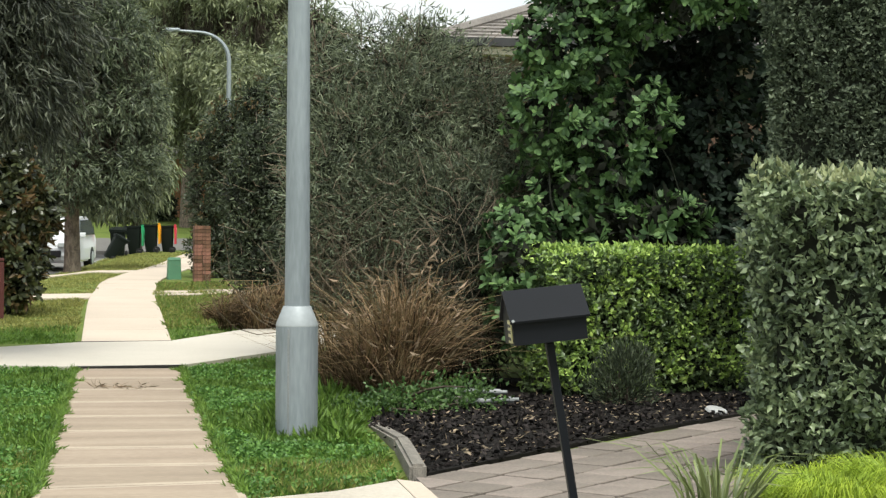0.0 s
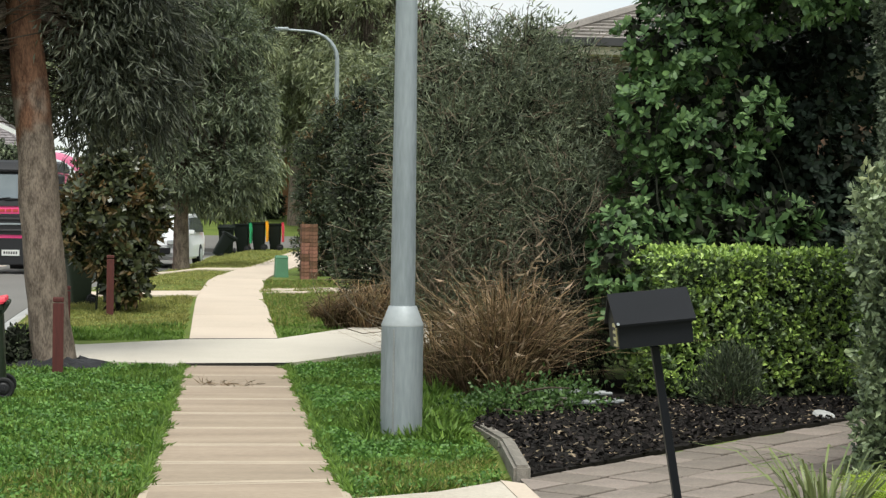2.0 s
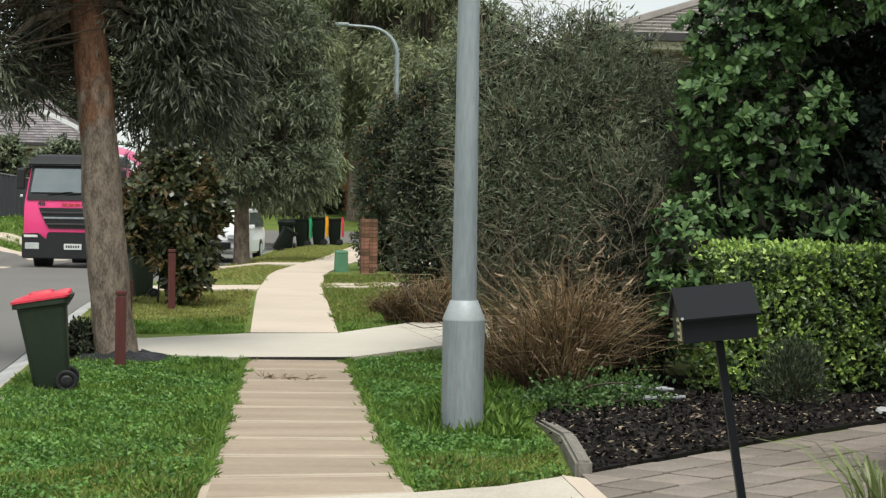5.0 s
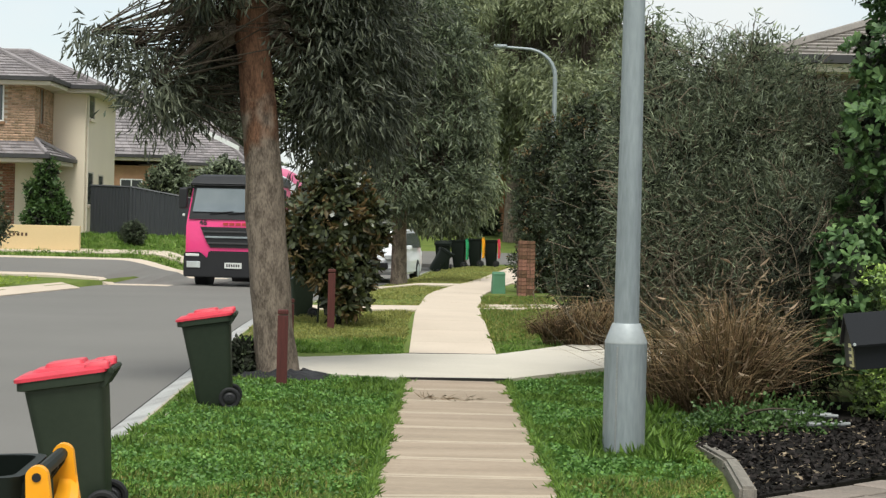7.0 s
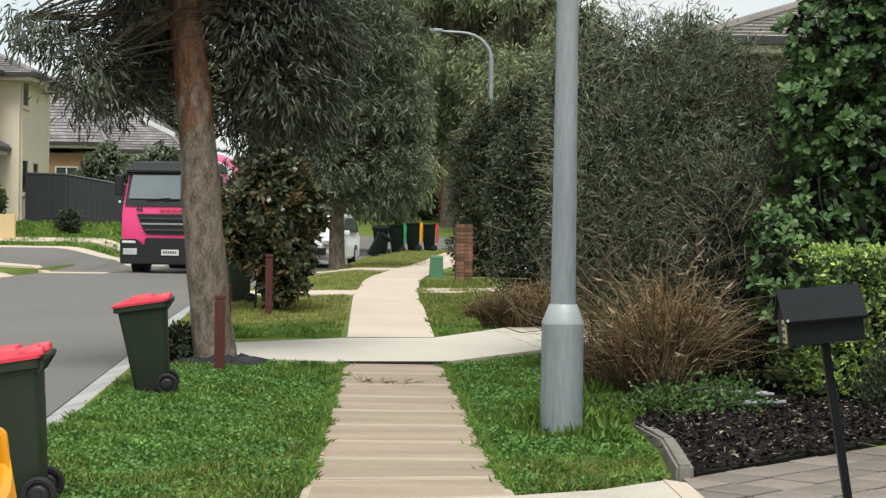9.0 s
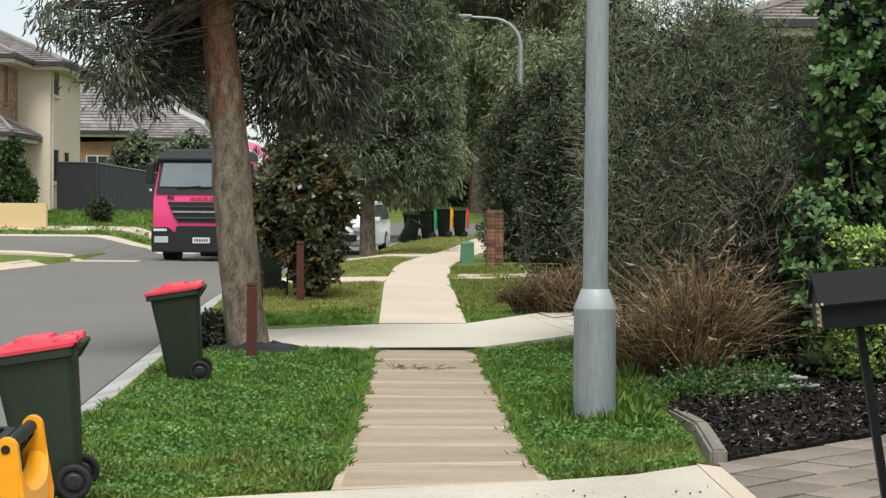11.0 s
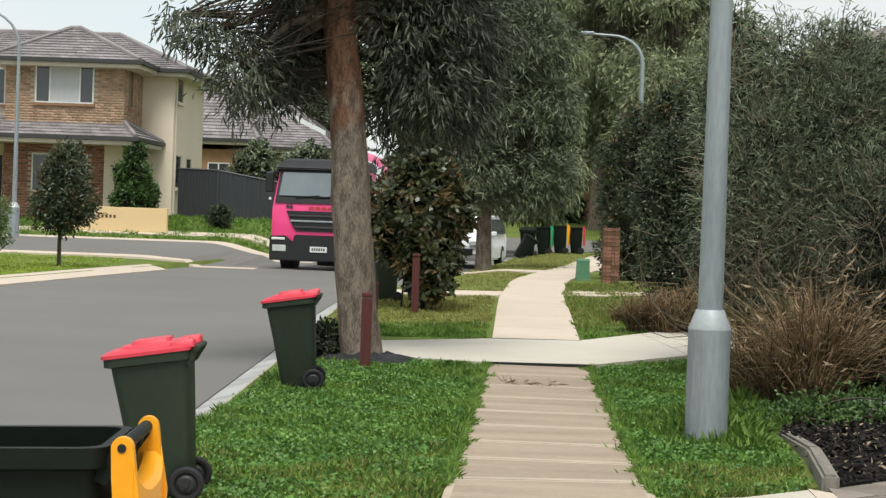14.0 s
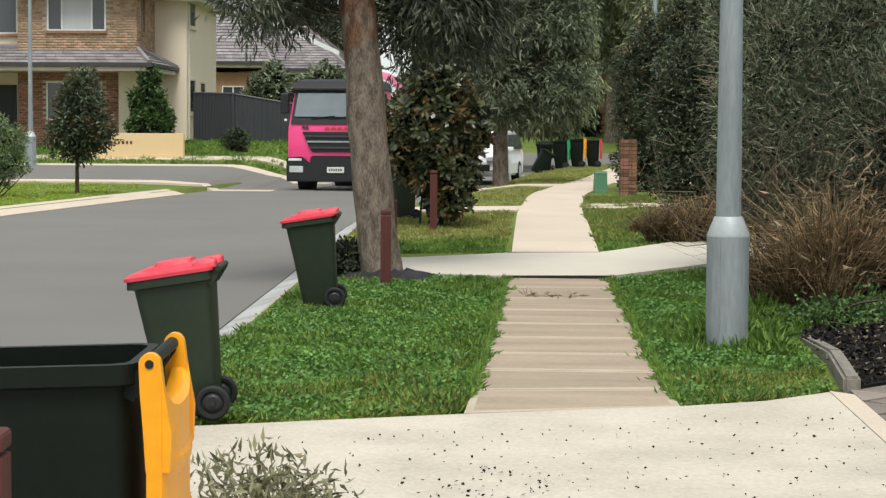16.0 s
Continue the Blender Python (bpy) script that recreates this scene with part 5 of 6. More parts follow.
# ---- dry reeds, grasses and weeds ----


def blades(t, name, spread, n, h, w, mat, lean, arch, wild, label=""):
    a = rng.random(n) * 2 * math.pi
    r = np.sqrt(rng.random(n))
    B = np.stack([np.cos(a) * r * spread[0], np.sin(a) * r * spread[1], np.zeros(n)], 1)
    loose = wild > 0.15
    b2 = a + rng.normal(size=n) * (1.5 if loose else 0.2)
    out = np.stack([np.cos(b2) * lean * (0.3 + r), np.sin(b2) * lean * (0.3 + r), np.zeros(n)], 1) + rng.normal(size=(n, 3)) * [wild, wild, 0] * (0.4 + 2.2 * rng.random((n, 1)) ** 3)
    H = h * (0.35 + 0.7 * rng.random((n, 1)) ** 0.7)
    if loose:
        # a third of the blades are bent over or broken off short
        bent = rng.random((n, 1)) < 0.35
        out = np.where(bent, out * 1.2 + rng.normal(size=(n, 3)) * [0.32, 0.32, 0], out)
        H = H * np.where(bent, 0.45 + 0.35 * rng.random((n, 1)), 0.75 + 0.3 * rng.random((n, 1)))
    S = unit(np.cross(out + [0, 0, 1e-3], [0, 0, 1.0]) + 0.3 * rng.normal(size=(n, 3)))
    V = []
    for s, q in ((0, 1), (0.4, 0.9), (0.75, 0.6)):
        c = B + np.array([0, 0, 1.0]) * H * (s - arch * 0.35 * s * s) + out * H * s ** 1.8
        V += [c - S * w * q / 2, c + S * w * q / 2]
    V.append(B + np.array([0, 0, 1.0]) * H * (1 - arch * (0.5 + 0.4 * rng.random((n, 1)))) + out * H * 1.15)
    V = np.stack(V, 1)
    i = np.arange(n)[:, None] * 7
    F = np.concatenate([i + f for f in ([0, 1, 3], [0, 3, 2], [2, 3, 5], [2, 5, 4], [4, 5, 6])], 1)
    tri_mesh(name, V.reshape(-1, 3), F.reshape(-1, 3), mat, t, label)


def clump(name, at, label, spread, n, h, w, mat, lean=0.5, category="grass", parts="foliage", arch=0.5, wild=0.13):
    """Arching blades from a tuft."""
    t = thing(name, at, 0, label, category)
    blades(t, parts, spread, n, h, w, mat, lean, arch, wild)
    return t


for cx, cy, cr, cn, ch, le in ((2.26, 17.3, 0.15, 700, 0.85, 0.42), (2.55, 17.45, 0.18, 1250, 1.2, 0.32), (2.75, 17.8, 0.17, 800, 1.34, 0.26), (2.1, 18.2, 0.16, 480, 0.9, 0.35), (2.95, 18.3, 0.14, 200, 0.9, 0.2), (2.5, 16.95, 0.14, 300, 0.6, 0.5)):
    reeds = clump("dry_reed_clump", ground_at(cx, cy), "dry straw-brown reeds with arching blades", (cr, cr), int(cn * 0.6), ch * 1.32, 0.0125, DRY, le * 0.34, arch=0.4, wild=0.32)
    m = int(cn * 0.09)
    a, q = rng.random(m) * 2 * math.pi, np.sqrt(rng.random(m))
    P = np.column_stack([np.cos(a) * q * (cr + 0.26 * ch), np.sin(a) * q * (cr + 0.2 * ch), ch * (0.95 - 0.45 * q * q + 0.16 * rng.normal(size=m))])
    D = np.column_stack([np.cos(a) * (0.3 + q) + 0.5 * rng.normal(size=m), np.sin(a) * (0.3 + q) + 0.5 * rng.normal(size=m), 0.35 + 0.6 * rng.normal(size=m)])
    tagged(tri_mesh("plume", *leaf_arrays(P, D, 0.06 + 0.10 * rng.random(m), 0.015, 0.35), PLUME, reeds, "pale feathery seed heads"), kind="stuff")
    blades(reeds, "dead_foliage", (cr * 1.15, cr * 1.15), int(cn * 0.62), ch * 1.05, 0.015, RUSSET, le * 0.5, 0.55, 0.26, "older russet-brown blades")
shrub("dead_shrub", ground_at(3.2, 18.6), "dry brown twiggy shrub beside the reeds", [(3.15, 18.5, 0.45, 0.3, 0.3, 0.4), (3.5, 18.6, 0.4, 0.3, 0.3, 0.4), (3.3, 18.8, 1.0, 0.45, 0.35, 0.45), (3.45, 19.0, 1.5, 0.4, 0.3, 0.4)], OLIVE_DARK, 500, 5, 0.10, 0.012, core=0.7, stems=60, dead=420, spread=0.9, shell=0.3)
for cx, cy, cr, cn, ch in ((1.55, 27.3, 0.16, 600, 0.75), (1.9, 27.0, 0.2, 900, 1.0), (2.25, 27.2, 0.2, 700, 1.05), (1.35, 28.6, 0.1, 160, 0.45)):
    reeds = clump("dry_reed_clump", ground_at(cx, cy), "low russet clump of dry reeds", (cr, cr), int(cn * 0.5), ch * 1.1, 0.015, DRY, 0.32, arch=0.7, wild=0.26)
    blades(reeds, "dead_foliage", (cr, cr), int(cn * 0.4), ch, 0.02, RUSSET, 0.34, 0.75, 0.3, "older russet-brown blades")
clump("strap_leaf_plant", (3.3, 10.2, 0), "strappy pale green plant by the driveway", (0.18, 0.18), 90, 0.62, 0.02, STRAP, 0.5)
clump("lime_grass_clump", (4.15, 10.6, 0), "fine lime-green mounded grass", (0.42, 0.4), 2600, 0.36, 0.008, LIME_GRASS, 0.6, arch=0.9)
clump("lime_grass_clump", (4.8, 10.8, 0), "fine lime-green mounded grass", (0.42, 0.4), 2600, 0.44, 0.008, LIME_GRASS, 0.6, arch=0.9)
shrub("low_shrub", (4.47, 16.7, 0), "small fine-leaved green shrub in dark mulch", [(4.47, 16.7, 0.2, 0.25, 0.25, 0.22), (4.5, 16.7, 0.36, 0.17, 0.16, 0.16)], OLIVE_DARK, 480, 6, 0.06, 0.014, stems=8, spread=0.4, core=0, droop=-0.6)
shrub("weed_patch", (2.5, 16.2, 0), "low leafy weeds over the garden bed", [(2.3, 16.0, 0.08, 0.4, 0.35, 0.16), (2.8, 16.3, 0.08, 0.45, 0.35, 0.2), (3.0, 16.7, 0.08, 0.3, 0.25, 0.2)], WEED, 620, 5, 0.045, 0.03, core=0, stems=10, shell=0.2)
shrub("dying_shrub", (-1.12, 7.35, 0.03), "half-dead small shrub with dull olive leaves", [(-1.24, 7.35, 0.14, 0.2, 0.2, 0.14), (-1.05, 7.35, 0.19, 0.16, 0.2, 0.13), (-0.98, 7.3, 0.1, 0.2, 0.22, 0.1)], DULL_LEAF, 260, 6, 0.064, 0.017, core=0, stems=14, spread=0.9, shell=0.2)
shrub("low_shrub", ground_at(-2.25, 21.4), "dark dying shrub at the foot of a gum", [(-2.27, 21.3, 0.14, 0.17, 0.2, 0.2)], OLIVE_DARK, 130, 5, 0.07, 0.03, stems=8)

# ---- garden bed ----
bed_edge = [(1.92, 12.05), (3.86, 14.25), (5.55, 15.95)]
bm = bmesh.new()
bed_poly = [(2.02, 15.3), (1.97, 12.15), (3.86, 14.32), (5.6, 16.05), (7.0, 17.6), (7.0, 19.5), (2.6, 19.5)]
prism(bm, bed_poly, -0.05, 0.035)
tagged(part("garden_bed", bm, MULCH), "garden bed of dark bark mulch", "garden bed", kind="structure")


def inside(poly, x, y):
    c = np.zeros(len(x), bool)
    for (xa, ya), (xb, yb) in zip(poly, poly[1:] + poly[:1]):
        c ^= ((ya > y) != (yb > y)) & (x < (xb - xa) * (y - ya) / (yb - ya + 1e-12) + xa)
    return c


def scatter_flakes(name, poly, n, L, W, z, mat, label, category):
    lo, hi = np.min(poly, 0), np.max(poly, 0)
    q = lo + rng.random((n, 2)) * (hi - lo)
    q = q[inside(poly, q[:, 0], q[:, 1])]
    m = len(q)
    P = np.column_stack([q, z + ground_z(q[:, 0], q[:, 1]) + 0.012 * rng.random(m)])
    D = np.column_stack([rng.normal(size=(m, 2)), 0.35 * rng.normal(size=m)])
    V, F = leaf_arrays(P, D, L * (0.5 + rng.random(m)), W * (0.5 + rng.random(m)), 0.05)
    return tagged(tri_mesh(name, V, F, mat), label, category, kind="stuff")


front = [(2.02, 15.3), (1.97, 12.15), (3.86, 14.32), (5.6, 16.05), (6.0, 17.4), (3.4, 17.4), (2.4, 16.6)]
scatter_flakes("bark_mulch", front, 11000, 0.06, 0.03, 0.038, CHIP, "dark chips of bark mulch", "mulch")
scatter_flakes("leaf_litter", front, 1500, 0.045, 0.013, 0.05, CHIP_PALE, "pale dry leaves lying on the mulch", "leaf litter")
scatter_flakes("gumnuts", [(-1.7, 5.0), (1.7, 5.0), (1.7, 11.0), (0.6, 10.6), (-1.7, 9.8)], 620, 0.017, 0.012, 0.036, CHIP, "dark gumnuts and scraps on the concrete", "leaf litter")
scatter_flakes("gumnuts", [(-0.55, 8.2), (0.05, 8.0), (0.1, 8.9), (-0.4, 9.0)], 70, 0.02, 0.015, 0.036, CHIP, "dark gumnuts and scraps on the concrete", "leaf litter")
scatter_flakes("leaf_litter", [(-0.25, 18.55), (0.28, 18.45), (0.3, 18.8), (-0.2, 18.95)], 140, 0.10, 0.012, 0.034, CHIP_PALE, "dry twigs and bark lying on the path", "leaf litter")

sleeper = thing("garden_sleeper", (1.95, 13.6, 0), label="weathered grey timber sleeper edging a garden bed", category="garden edging")
bm = bmesh.new()
for v0, v1, w in (((1.90, 12.0), (2.03, 13.6), 0.055), ((2.03, 13.62), (2.06, 15.5), 0.055)):
    prism(bm, [(v0[0] - w - 1.95, v0[1] - 13.6), (v0[0] + w - 1.95, v0[1] - 13.6), (v1[0] + w - 1.95, v1[1] - 13.6), (v1[0] - w - 1.95, v1[1] - 13.6)], -0.16, 0.115)
for v in bm.verts:
    v.co.z -= 0.085 * max(0, v.co.y + 0.2) / 2.0
bmesh.ops.bevel(bm, geom=bm.edges[:], offset=0.02, segments=2, affect="EDGES")
part("board", bm, SLEEPER, sleeper)

pipes = thing("irrigation_pipe", (3.1, 16.3, 0), label="grey plastic irrigation fittings lying in weeds", category="pipe")
for a, b in (((-0.3, 0.35, 0.17), (0.3, 0.3, 0.15)), ((-0.12, -0.05, 0.10), (0.35, 0.05, 0.11))):
    bm = bmesh.new()
    a, b = Vector(a), Vector(b)
    tube(bm, [a, b], [0.016] * 2, 10)
    for s in (0.25, 0.5, 0.85):
        c = a.lerp(b, s)
        tube(bm, [c - (b - a) * 0.05, c + (b - a) * 0.05], [0.026] * 2, 10)
    part("pipe", bm, PIPE, pipes)
bm = bmesh.new()
box(bm, -0.22, -0.14, 0.0, 0.06, -0.05, 0.14, 0.006)
part("peg", bm, SLEEPER, pipes, "short timber peg")
bm = bmesh.new()
tube(bm, [(0, 0, 0), (0, 0, 0.02), (0, 0, 0.028)], [0.10, 0.09, 0.04], 16)
cap = part("plastic_lid", bm, PALE_PLASTIC)
cap.matrix_basis = pose(5.05, 15.75, 0.05, 14, 8, 0)
tagged(cap, "white plastic lid lying on the mulch", "plastic lid")
gb = thing("utility_pillar", ground_at(1.17, 43.0), 10, "squat green metal utility pillar on grass", "utility pillar")
bm = bmesh.new()
loft(bm, [rounded(-a, a, -b, b, 0.02, z) for a, b, z in ((0.155, 0.11, -0.1), (0.15, 0.11, 0.02), (0.135, 0.095, 0.42))])
part("cabinet", bm, CABINET, gb)
bm = bmesh.new()
loft(bm, [rounded(-a, a, -b, b, 0.02, z) for a, b, z in ((0.14, 0.10, 0.42), (0.143, 0.103, 0.44), (0.12, 0.085, 0.49))])
part("cover", bm, CABINET, gb)

# weed mat round the gum
bm = bmesh.new()
rings = []
for r, h in ((0.2, 0.07), (0.32, 0.04), (0.42, 0.03), (0.5, -0.01)):
    ring = []
    for k in range(36):
        a = 2 * math.pi * k / 36
        x, y = 0.07 + r * 1.1 * math.cos(a) * (1 + 0.12 * math.sin(3 * a)), r * math.sin(a)
        ring.append(bm.verts.new((x, y, h + 0.05 * noise.noise(Vector((x * 9, y * 9, 1.7))) + 0.03 * noise.noise(Vector((x * 21, y * 21, 4.0))))))
    rings.append(ring)
for r0, r1 in zip(rings, rings[1:]):
    for k in range(36):
        bm.faces.new((r0[k], r1[k], r1[(k + 1) % 36], r0[(k + 1) % 36]))
wm = part("weed_mat", bm, MATTING)
bmod = wm.modifiers.new("thickness", "SOLIDIFY")
bmod.thickness = 0.02
wm.matrix_basis = pose(*ground_at(-1.87, 21.08, 0.04))
tagged(wm, "black weed mat wrapped round a tree's foot", "weed mat")

# ---- houses ----


def bricks(name, parent, x0, x1, y, z0, z1, mat, holes=(), axis="x", s=1.0, facing=-1):
    """Courses of bricks standing proud of the mortar, joined: a wall along x at depth y, or along y at x = y."""
    L, H, J, D = 0.23 * s, 0.076 * s, 0.011 * s, 0.012
    V, F = [], []
    rows = int((z1 - z0) / (H + J))
    for r in range(rows):
        z = z0 + r * (H + J)
        u = x0 - (L / 2 if r % 2 else 0)
        while u < x1:
            a, b = max(u, x0), min(u + L, x1)
            if b - a > 0.03 and not any(a < h1 and b > h0 and z < g1 and z + H > g0 for h0, h1, g0, g1 in holes):
                k = len(V)
                f = y + facing * D
                for d in (f, y):
                    for q, w in ((a, z), (b, z), (b, z + H), (a, z + H)):
                        V.append((q, d, w) if axis == "x" else (d, q, w))
                F += [(k, k + 1, k + 2), (k, k + 2, k + 3), (k, k + 4, k + 5), (k, k + 5, k + 1), (k + 1, k + 5, k + 6), (k + 1, k + 6, k + 2), (k + 2, k + 6, k + 7), (k + 2, k + 7, k + 3), (k + 3, k + 7, k + 4), (k + 3, k + 4, k)]
            u += L + J
    ob = tri_mesh(name, V, F, mat, parent)
    return tagged(ob, kind="stuff")


def tiled_roof(parent, corners, ridge, mat, step=0.36, name="roof"):
    """A hip roof: eave corners (x0, x1, y0, y1, z), ridge (xa, xb, y, z). Each plane is built of lapped rows of tiles."""
    x0, x1, y0, y1, z = corners
    xa, xb, yr, zr = ridge
    planes = [((x0, y0, z), (x1, y0, z), (xb, yr, zr), (xa, yr, zr)), ((x1, y1, z), (x0, y1, z), (xa, yr, zr), (xb, yr, zr)),
              ((x1, y0, z), (x1, y1, z), (xb, yr, zr), (xb, yr, zr)), ((x0, y1, z), (x0, y0, z), (xa, yr, zr), (xa, yr, zr))]
    bm = bmesh.new()
    for a, b, c, d in planes:
        a, b, c, d = map(Vector, (a, b, c, d))
        n = max(3, int((d - a).length / step))
        up = (b - a).cross(d - a).normalized()
        for k in range(n):
            s0, s1 = k / n, (k + 1) / n
            lo0, lo1, hi0, hi1 = a.lerp(d, s0), b.lerp(c, s0), a.lerp(d, s1), b.lerp(c, s1)
            m = max(1, int((lo1 - lo0).length / 0.33))
            lift = up * 0.045
            for q in range(m):
                t0, t1 = q / m, (q + 1) / m - 0.012 / max(0.3, (lo1 - lo0).length)
                p = [lo0.lerp(lo1, t0) + lift, lo0.lerp(lo1, t1) + lift, hi0.lerp(hi1, t1) + up * 0.01, hi0.lerp(hi1, t0) + up * 0.01]
                if (p[2] - p[3]).length < 0.002:
                    p = p[:3]
                vs = [bm.verts.new(v) for v in p]
                bm.faces.new(vs)
                w = [bm.verts.new(p[0] - lift), bm.verts.new(p[1] - lift)]
                bm.faces.new((w[0], w[1], vs[1], vs[0]))
    me = part(name, bm, mat, parent, "rows of lapped concrete tiles")
    bm = bmesh.new()
    for p, q in (((x0, y0, z), (xa, yr, zr)), ((x1, y0, z), (xb, yr, zr)), ((x1, y1, z), (xb, yr, zr)), ((x0, y1, z), (xa, yr, zr)), ((xa, yr, zr), (xb, yr, zr))):
        if (Vector(p) - Vector(q)).length > 0.05:
            tube(bm, [Vector(p) + Vector((0, 0, 0.05)), Vector(q) + Vector((0, 0, 0.06))], [0.09, 0.09], 6)
    part("ridge_capping", bm, mat, me)
    bm = bmesh.new()
    for q in ((x0, x1, y0 - 0.1, y0), (x0, x1, y1, y1 + 0.1), (x0 - 0.1, x0, y0 - 0.1, y1 + 0.1), (x1, x1 + 0.1, y0 - 0.1, y1 + 0.1)):
        box(bm, *q, z - 0.10, z + 0.03)
    part("gutter", bm, GUTTER, me)
    bm = bmesh.new()
    box(bm, x0 + 0.02, x1 - 0.02, y0 + 0.02, y1 - 0.02, z - 0.24, z - 0.11)
    part("soffit", bm, CREAM_TRIM, me)
    return me


def window(parent, x0, x1, y, z0, z1, panes, axis="x", curtain=True, frame=WHITE_FRAME, sill=BRICK):
    w = new("window")
    w.parent = parent
    sgn = -1 if axis == "x" else 1

    def b(name, u0, u1, d0, d1, a0, a1, mat, bev=0.0):
        bm = bmesh.new()
        d0, d1 = min(d0, d1), max(d0, d1)
        box(bm, *((u0, u1, d0, d1) if axis == "x" else (d0, d1, u0, u1)), a0, a1, bev)
        return part(name, bm, mat, w)
    f = 0.05
    o, i = y + sgn * 0.03, y - sgn * 0.04
    bm = bmesh.new()
    for u0, u1, a0, a1 in [(x0, x0 + f, z0, z1), (x1 - f, x1, z0, z1), (x0 + f, x1 - f, z0, z0 + f), (x0 + f, x1 - f, z1 - f, z1)] + [
            (x0 + (x1 - x0) * q - f / 2, x0 + (x1 - x0) * q + f / 2, z0 + f, z1 - f) for q in panes]:
        d = sorted((o, i))
        box(bm, *((u0, u1, *d) if axis == "x" else (*d, u0, u1)), a0, a1)
    part("window_frame", bm, frame, w)
    edges = [0, *panes, 1]
    for k in range(len(edges) - 1):
        a, c = x0 + (x1 - x0) * edges[k], x0 + (x1 - x0) * edges[k + 1]
        lit = curtain and (len(panes) < 2 or k == 1)
        b("pane", a + 0.03, c - 0.03, y + sgn * 0.005, y - sgn * 0.01, z0 + 0.03, z1 - 0.03, CURTAIN if lit else PANE)
    b("window_sill", x0 - 0.05, x1 + 0.05, y + sgn * 0.10, y, z0 - 0.09, z0, sill)
    return w


# two-storey brick and rendered house on the bank
house = thing("house", (-15, 66, 1.2), label="two-storey brick and cream rendered house with a grey tiled roof", category="house")
house.matrix_basis = pose(0, 0, 0)
bm = bmesh.new()
box(bm, -17.87, -13.84, 64, 75, 0.3, 6.4)
part("wall", bm, MORTAR, house, "mortar and brick walls of the front wing")
bricks("brickwork", house, -17.87, -13.84, 64, 3.9, 6.35, BRICK_ISL, [(-16.86, -14.86, 5.0, 6.3)])
bricks("brickwork", house, 64, 67, -13.84, 3.9, 6.35, BRICK_ISL, [(64.75, 65.35, 4.9, 6.25)], "y", facing=1)
bricks("brickwork", house, -17.87, -14.45, 64, 0.9, 3.75, BRICK_RED, [(-16.9, -15.0, 2.0, 3.3)])
bm = bmesh.new()
box(bm, -13.835, -12.7, 67, 73, 0.3, 6.35)
part("wall", bm, RENDER_WALL, house, "cream rendered wall")
bm = bmesh.new()
box(bm, -14.42, -13.80, 63.9, 64.0, 0.5, 3.7)
part("pier", bm, RENDER_WALL, house, "cream rendered pier")
bm = bmesh.new()
box(bm, -24, -17.88, 65.2, 75, 0.3, 6.35)
part("wall", bm, RENDER_WALL, house, "recessed rendered wall")
window(house, -16.86, -14.86, 64, 5.0, 6.28, [0.25, 0.76])
window(house, -16.9, -15.0, 64, 2.0, 3.3, [0.3, 0.7], curtain=False)
window(house, 64.75, 65.35, -13.84, 4.95, 6.22, [], "y", False, BRICK)
window(house, 67.5, 68.6, -12.7, 5.35, 6.25, [], "y", False, CREAM_TRIM, RENDER_WALL)
window(house, 67.5, 68.6, -12.7, 2.3, 3.5, [], "y", False, CREAM_TRIM, RENDER_WALL)
window(house, 69.6, 70.6, -12.7, 2.9, 3.45, [], "y", False, CREAM_TRIM, RENDER_WALL)
window(house, -20.5, -18.2, 65.2, 4.95, 6.2, [0.5], curtain=False)
bm = bmesh.new()
box(bm, -19.3, -18.25, 65.1, 65.2, 1.0, 3.2)
part("door", bm, TRUCK_BLACK, house, "dark front door")
bm = bmesh.new()
tube(bm, [(-12.66, 67.25, 0.8), (-12.66, 67.25, 6.1)], [0.045, 0.045], 8)
part("downpipe", bm, CREAM_TRIM, house)
tiled_roof(house, (-18.3, -13.2, 63.4, 71, 6.45), (-16.3, -16.0, 66.6, 7.72), TILE)
tiled_roof(house, (-25, -12.15, 66.4, 74, 6.42), (-20.5, -15.4, 70.2, 7.85), TILE)
tiled_roof(house, (-24.5, -13.05, 62.4, 66.9, 3.85), (-24.0, -13.9, 64.3, 4.42), TILE, name="awning_roof")

wall_low = thing("garden_wall", ground_at(-13.0, 60.6), label="low sand-rendered garden wall with raised lettering", category="wall")
bm = bmesh.new()
box(bm, -1.9, 1.42, -0.12, 0.12, -0.4, 0.80, 0.01)
part("wall_body", bm, SAND_WALL, wall_low)
bm = bmesh.new()
for k in range(8):
    box(bm, -1.2 + k * 0.13, -1.13 + k * 0.13, -0.13, -0.12, 0.45, 0.55)
part("lettering", bm, BROWN_WALL, wall_low, "unreadable raised lettering")

# house behind, across the street
h2 = thing("house", (0, 0, 0), label="single-storey brick house with a grey tiled roof behind a fence", category="house")
bm = bmesh.new()
box(bm, -19, -12.6, 85.5, 96, 0.5, 4.3)
box(bm, -12.6, -10.6, 87, 96, 0.5, 4.2)
part("wall", bm, BRICK, h2)
window(h2, -14.6, -13.6, 85.5, 2.4, 3.7, [0.5], curtain=False)
tiled_roof(h2, (-19.5, -12.3, 85, 97, 4.75), (-17, -14.5, 91, 7.9), TILE)
tiled_roof(h2, (-14.0, -9.0, 86.4, 97, 4.5), (-13, -11.5, 92, 6.6), TILE)
bm = bmesh.new()
prism(bm, [(-12.6, 6.55), (-9.4, 5.1), (-9.4, 5.3), (-12.6, 6.8)], 86.0, 86.2, "y")
part("bargeboard", bm, WHITE_FRAME, h2, "pale raking bargeboard")
h3 = thing("house", (0, 0, 0), label="tiled house roof seen above the shrubs", category="house")
bm = bmesh.new()
box(bm, 5.75, 16, 32.5, 44, 0.0, 4.6)
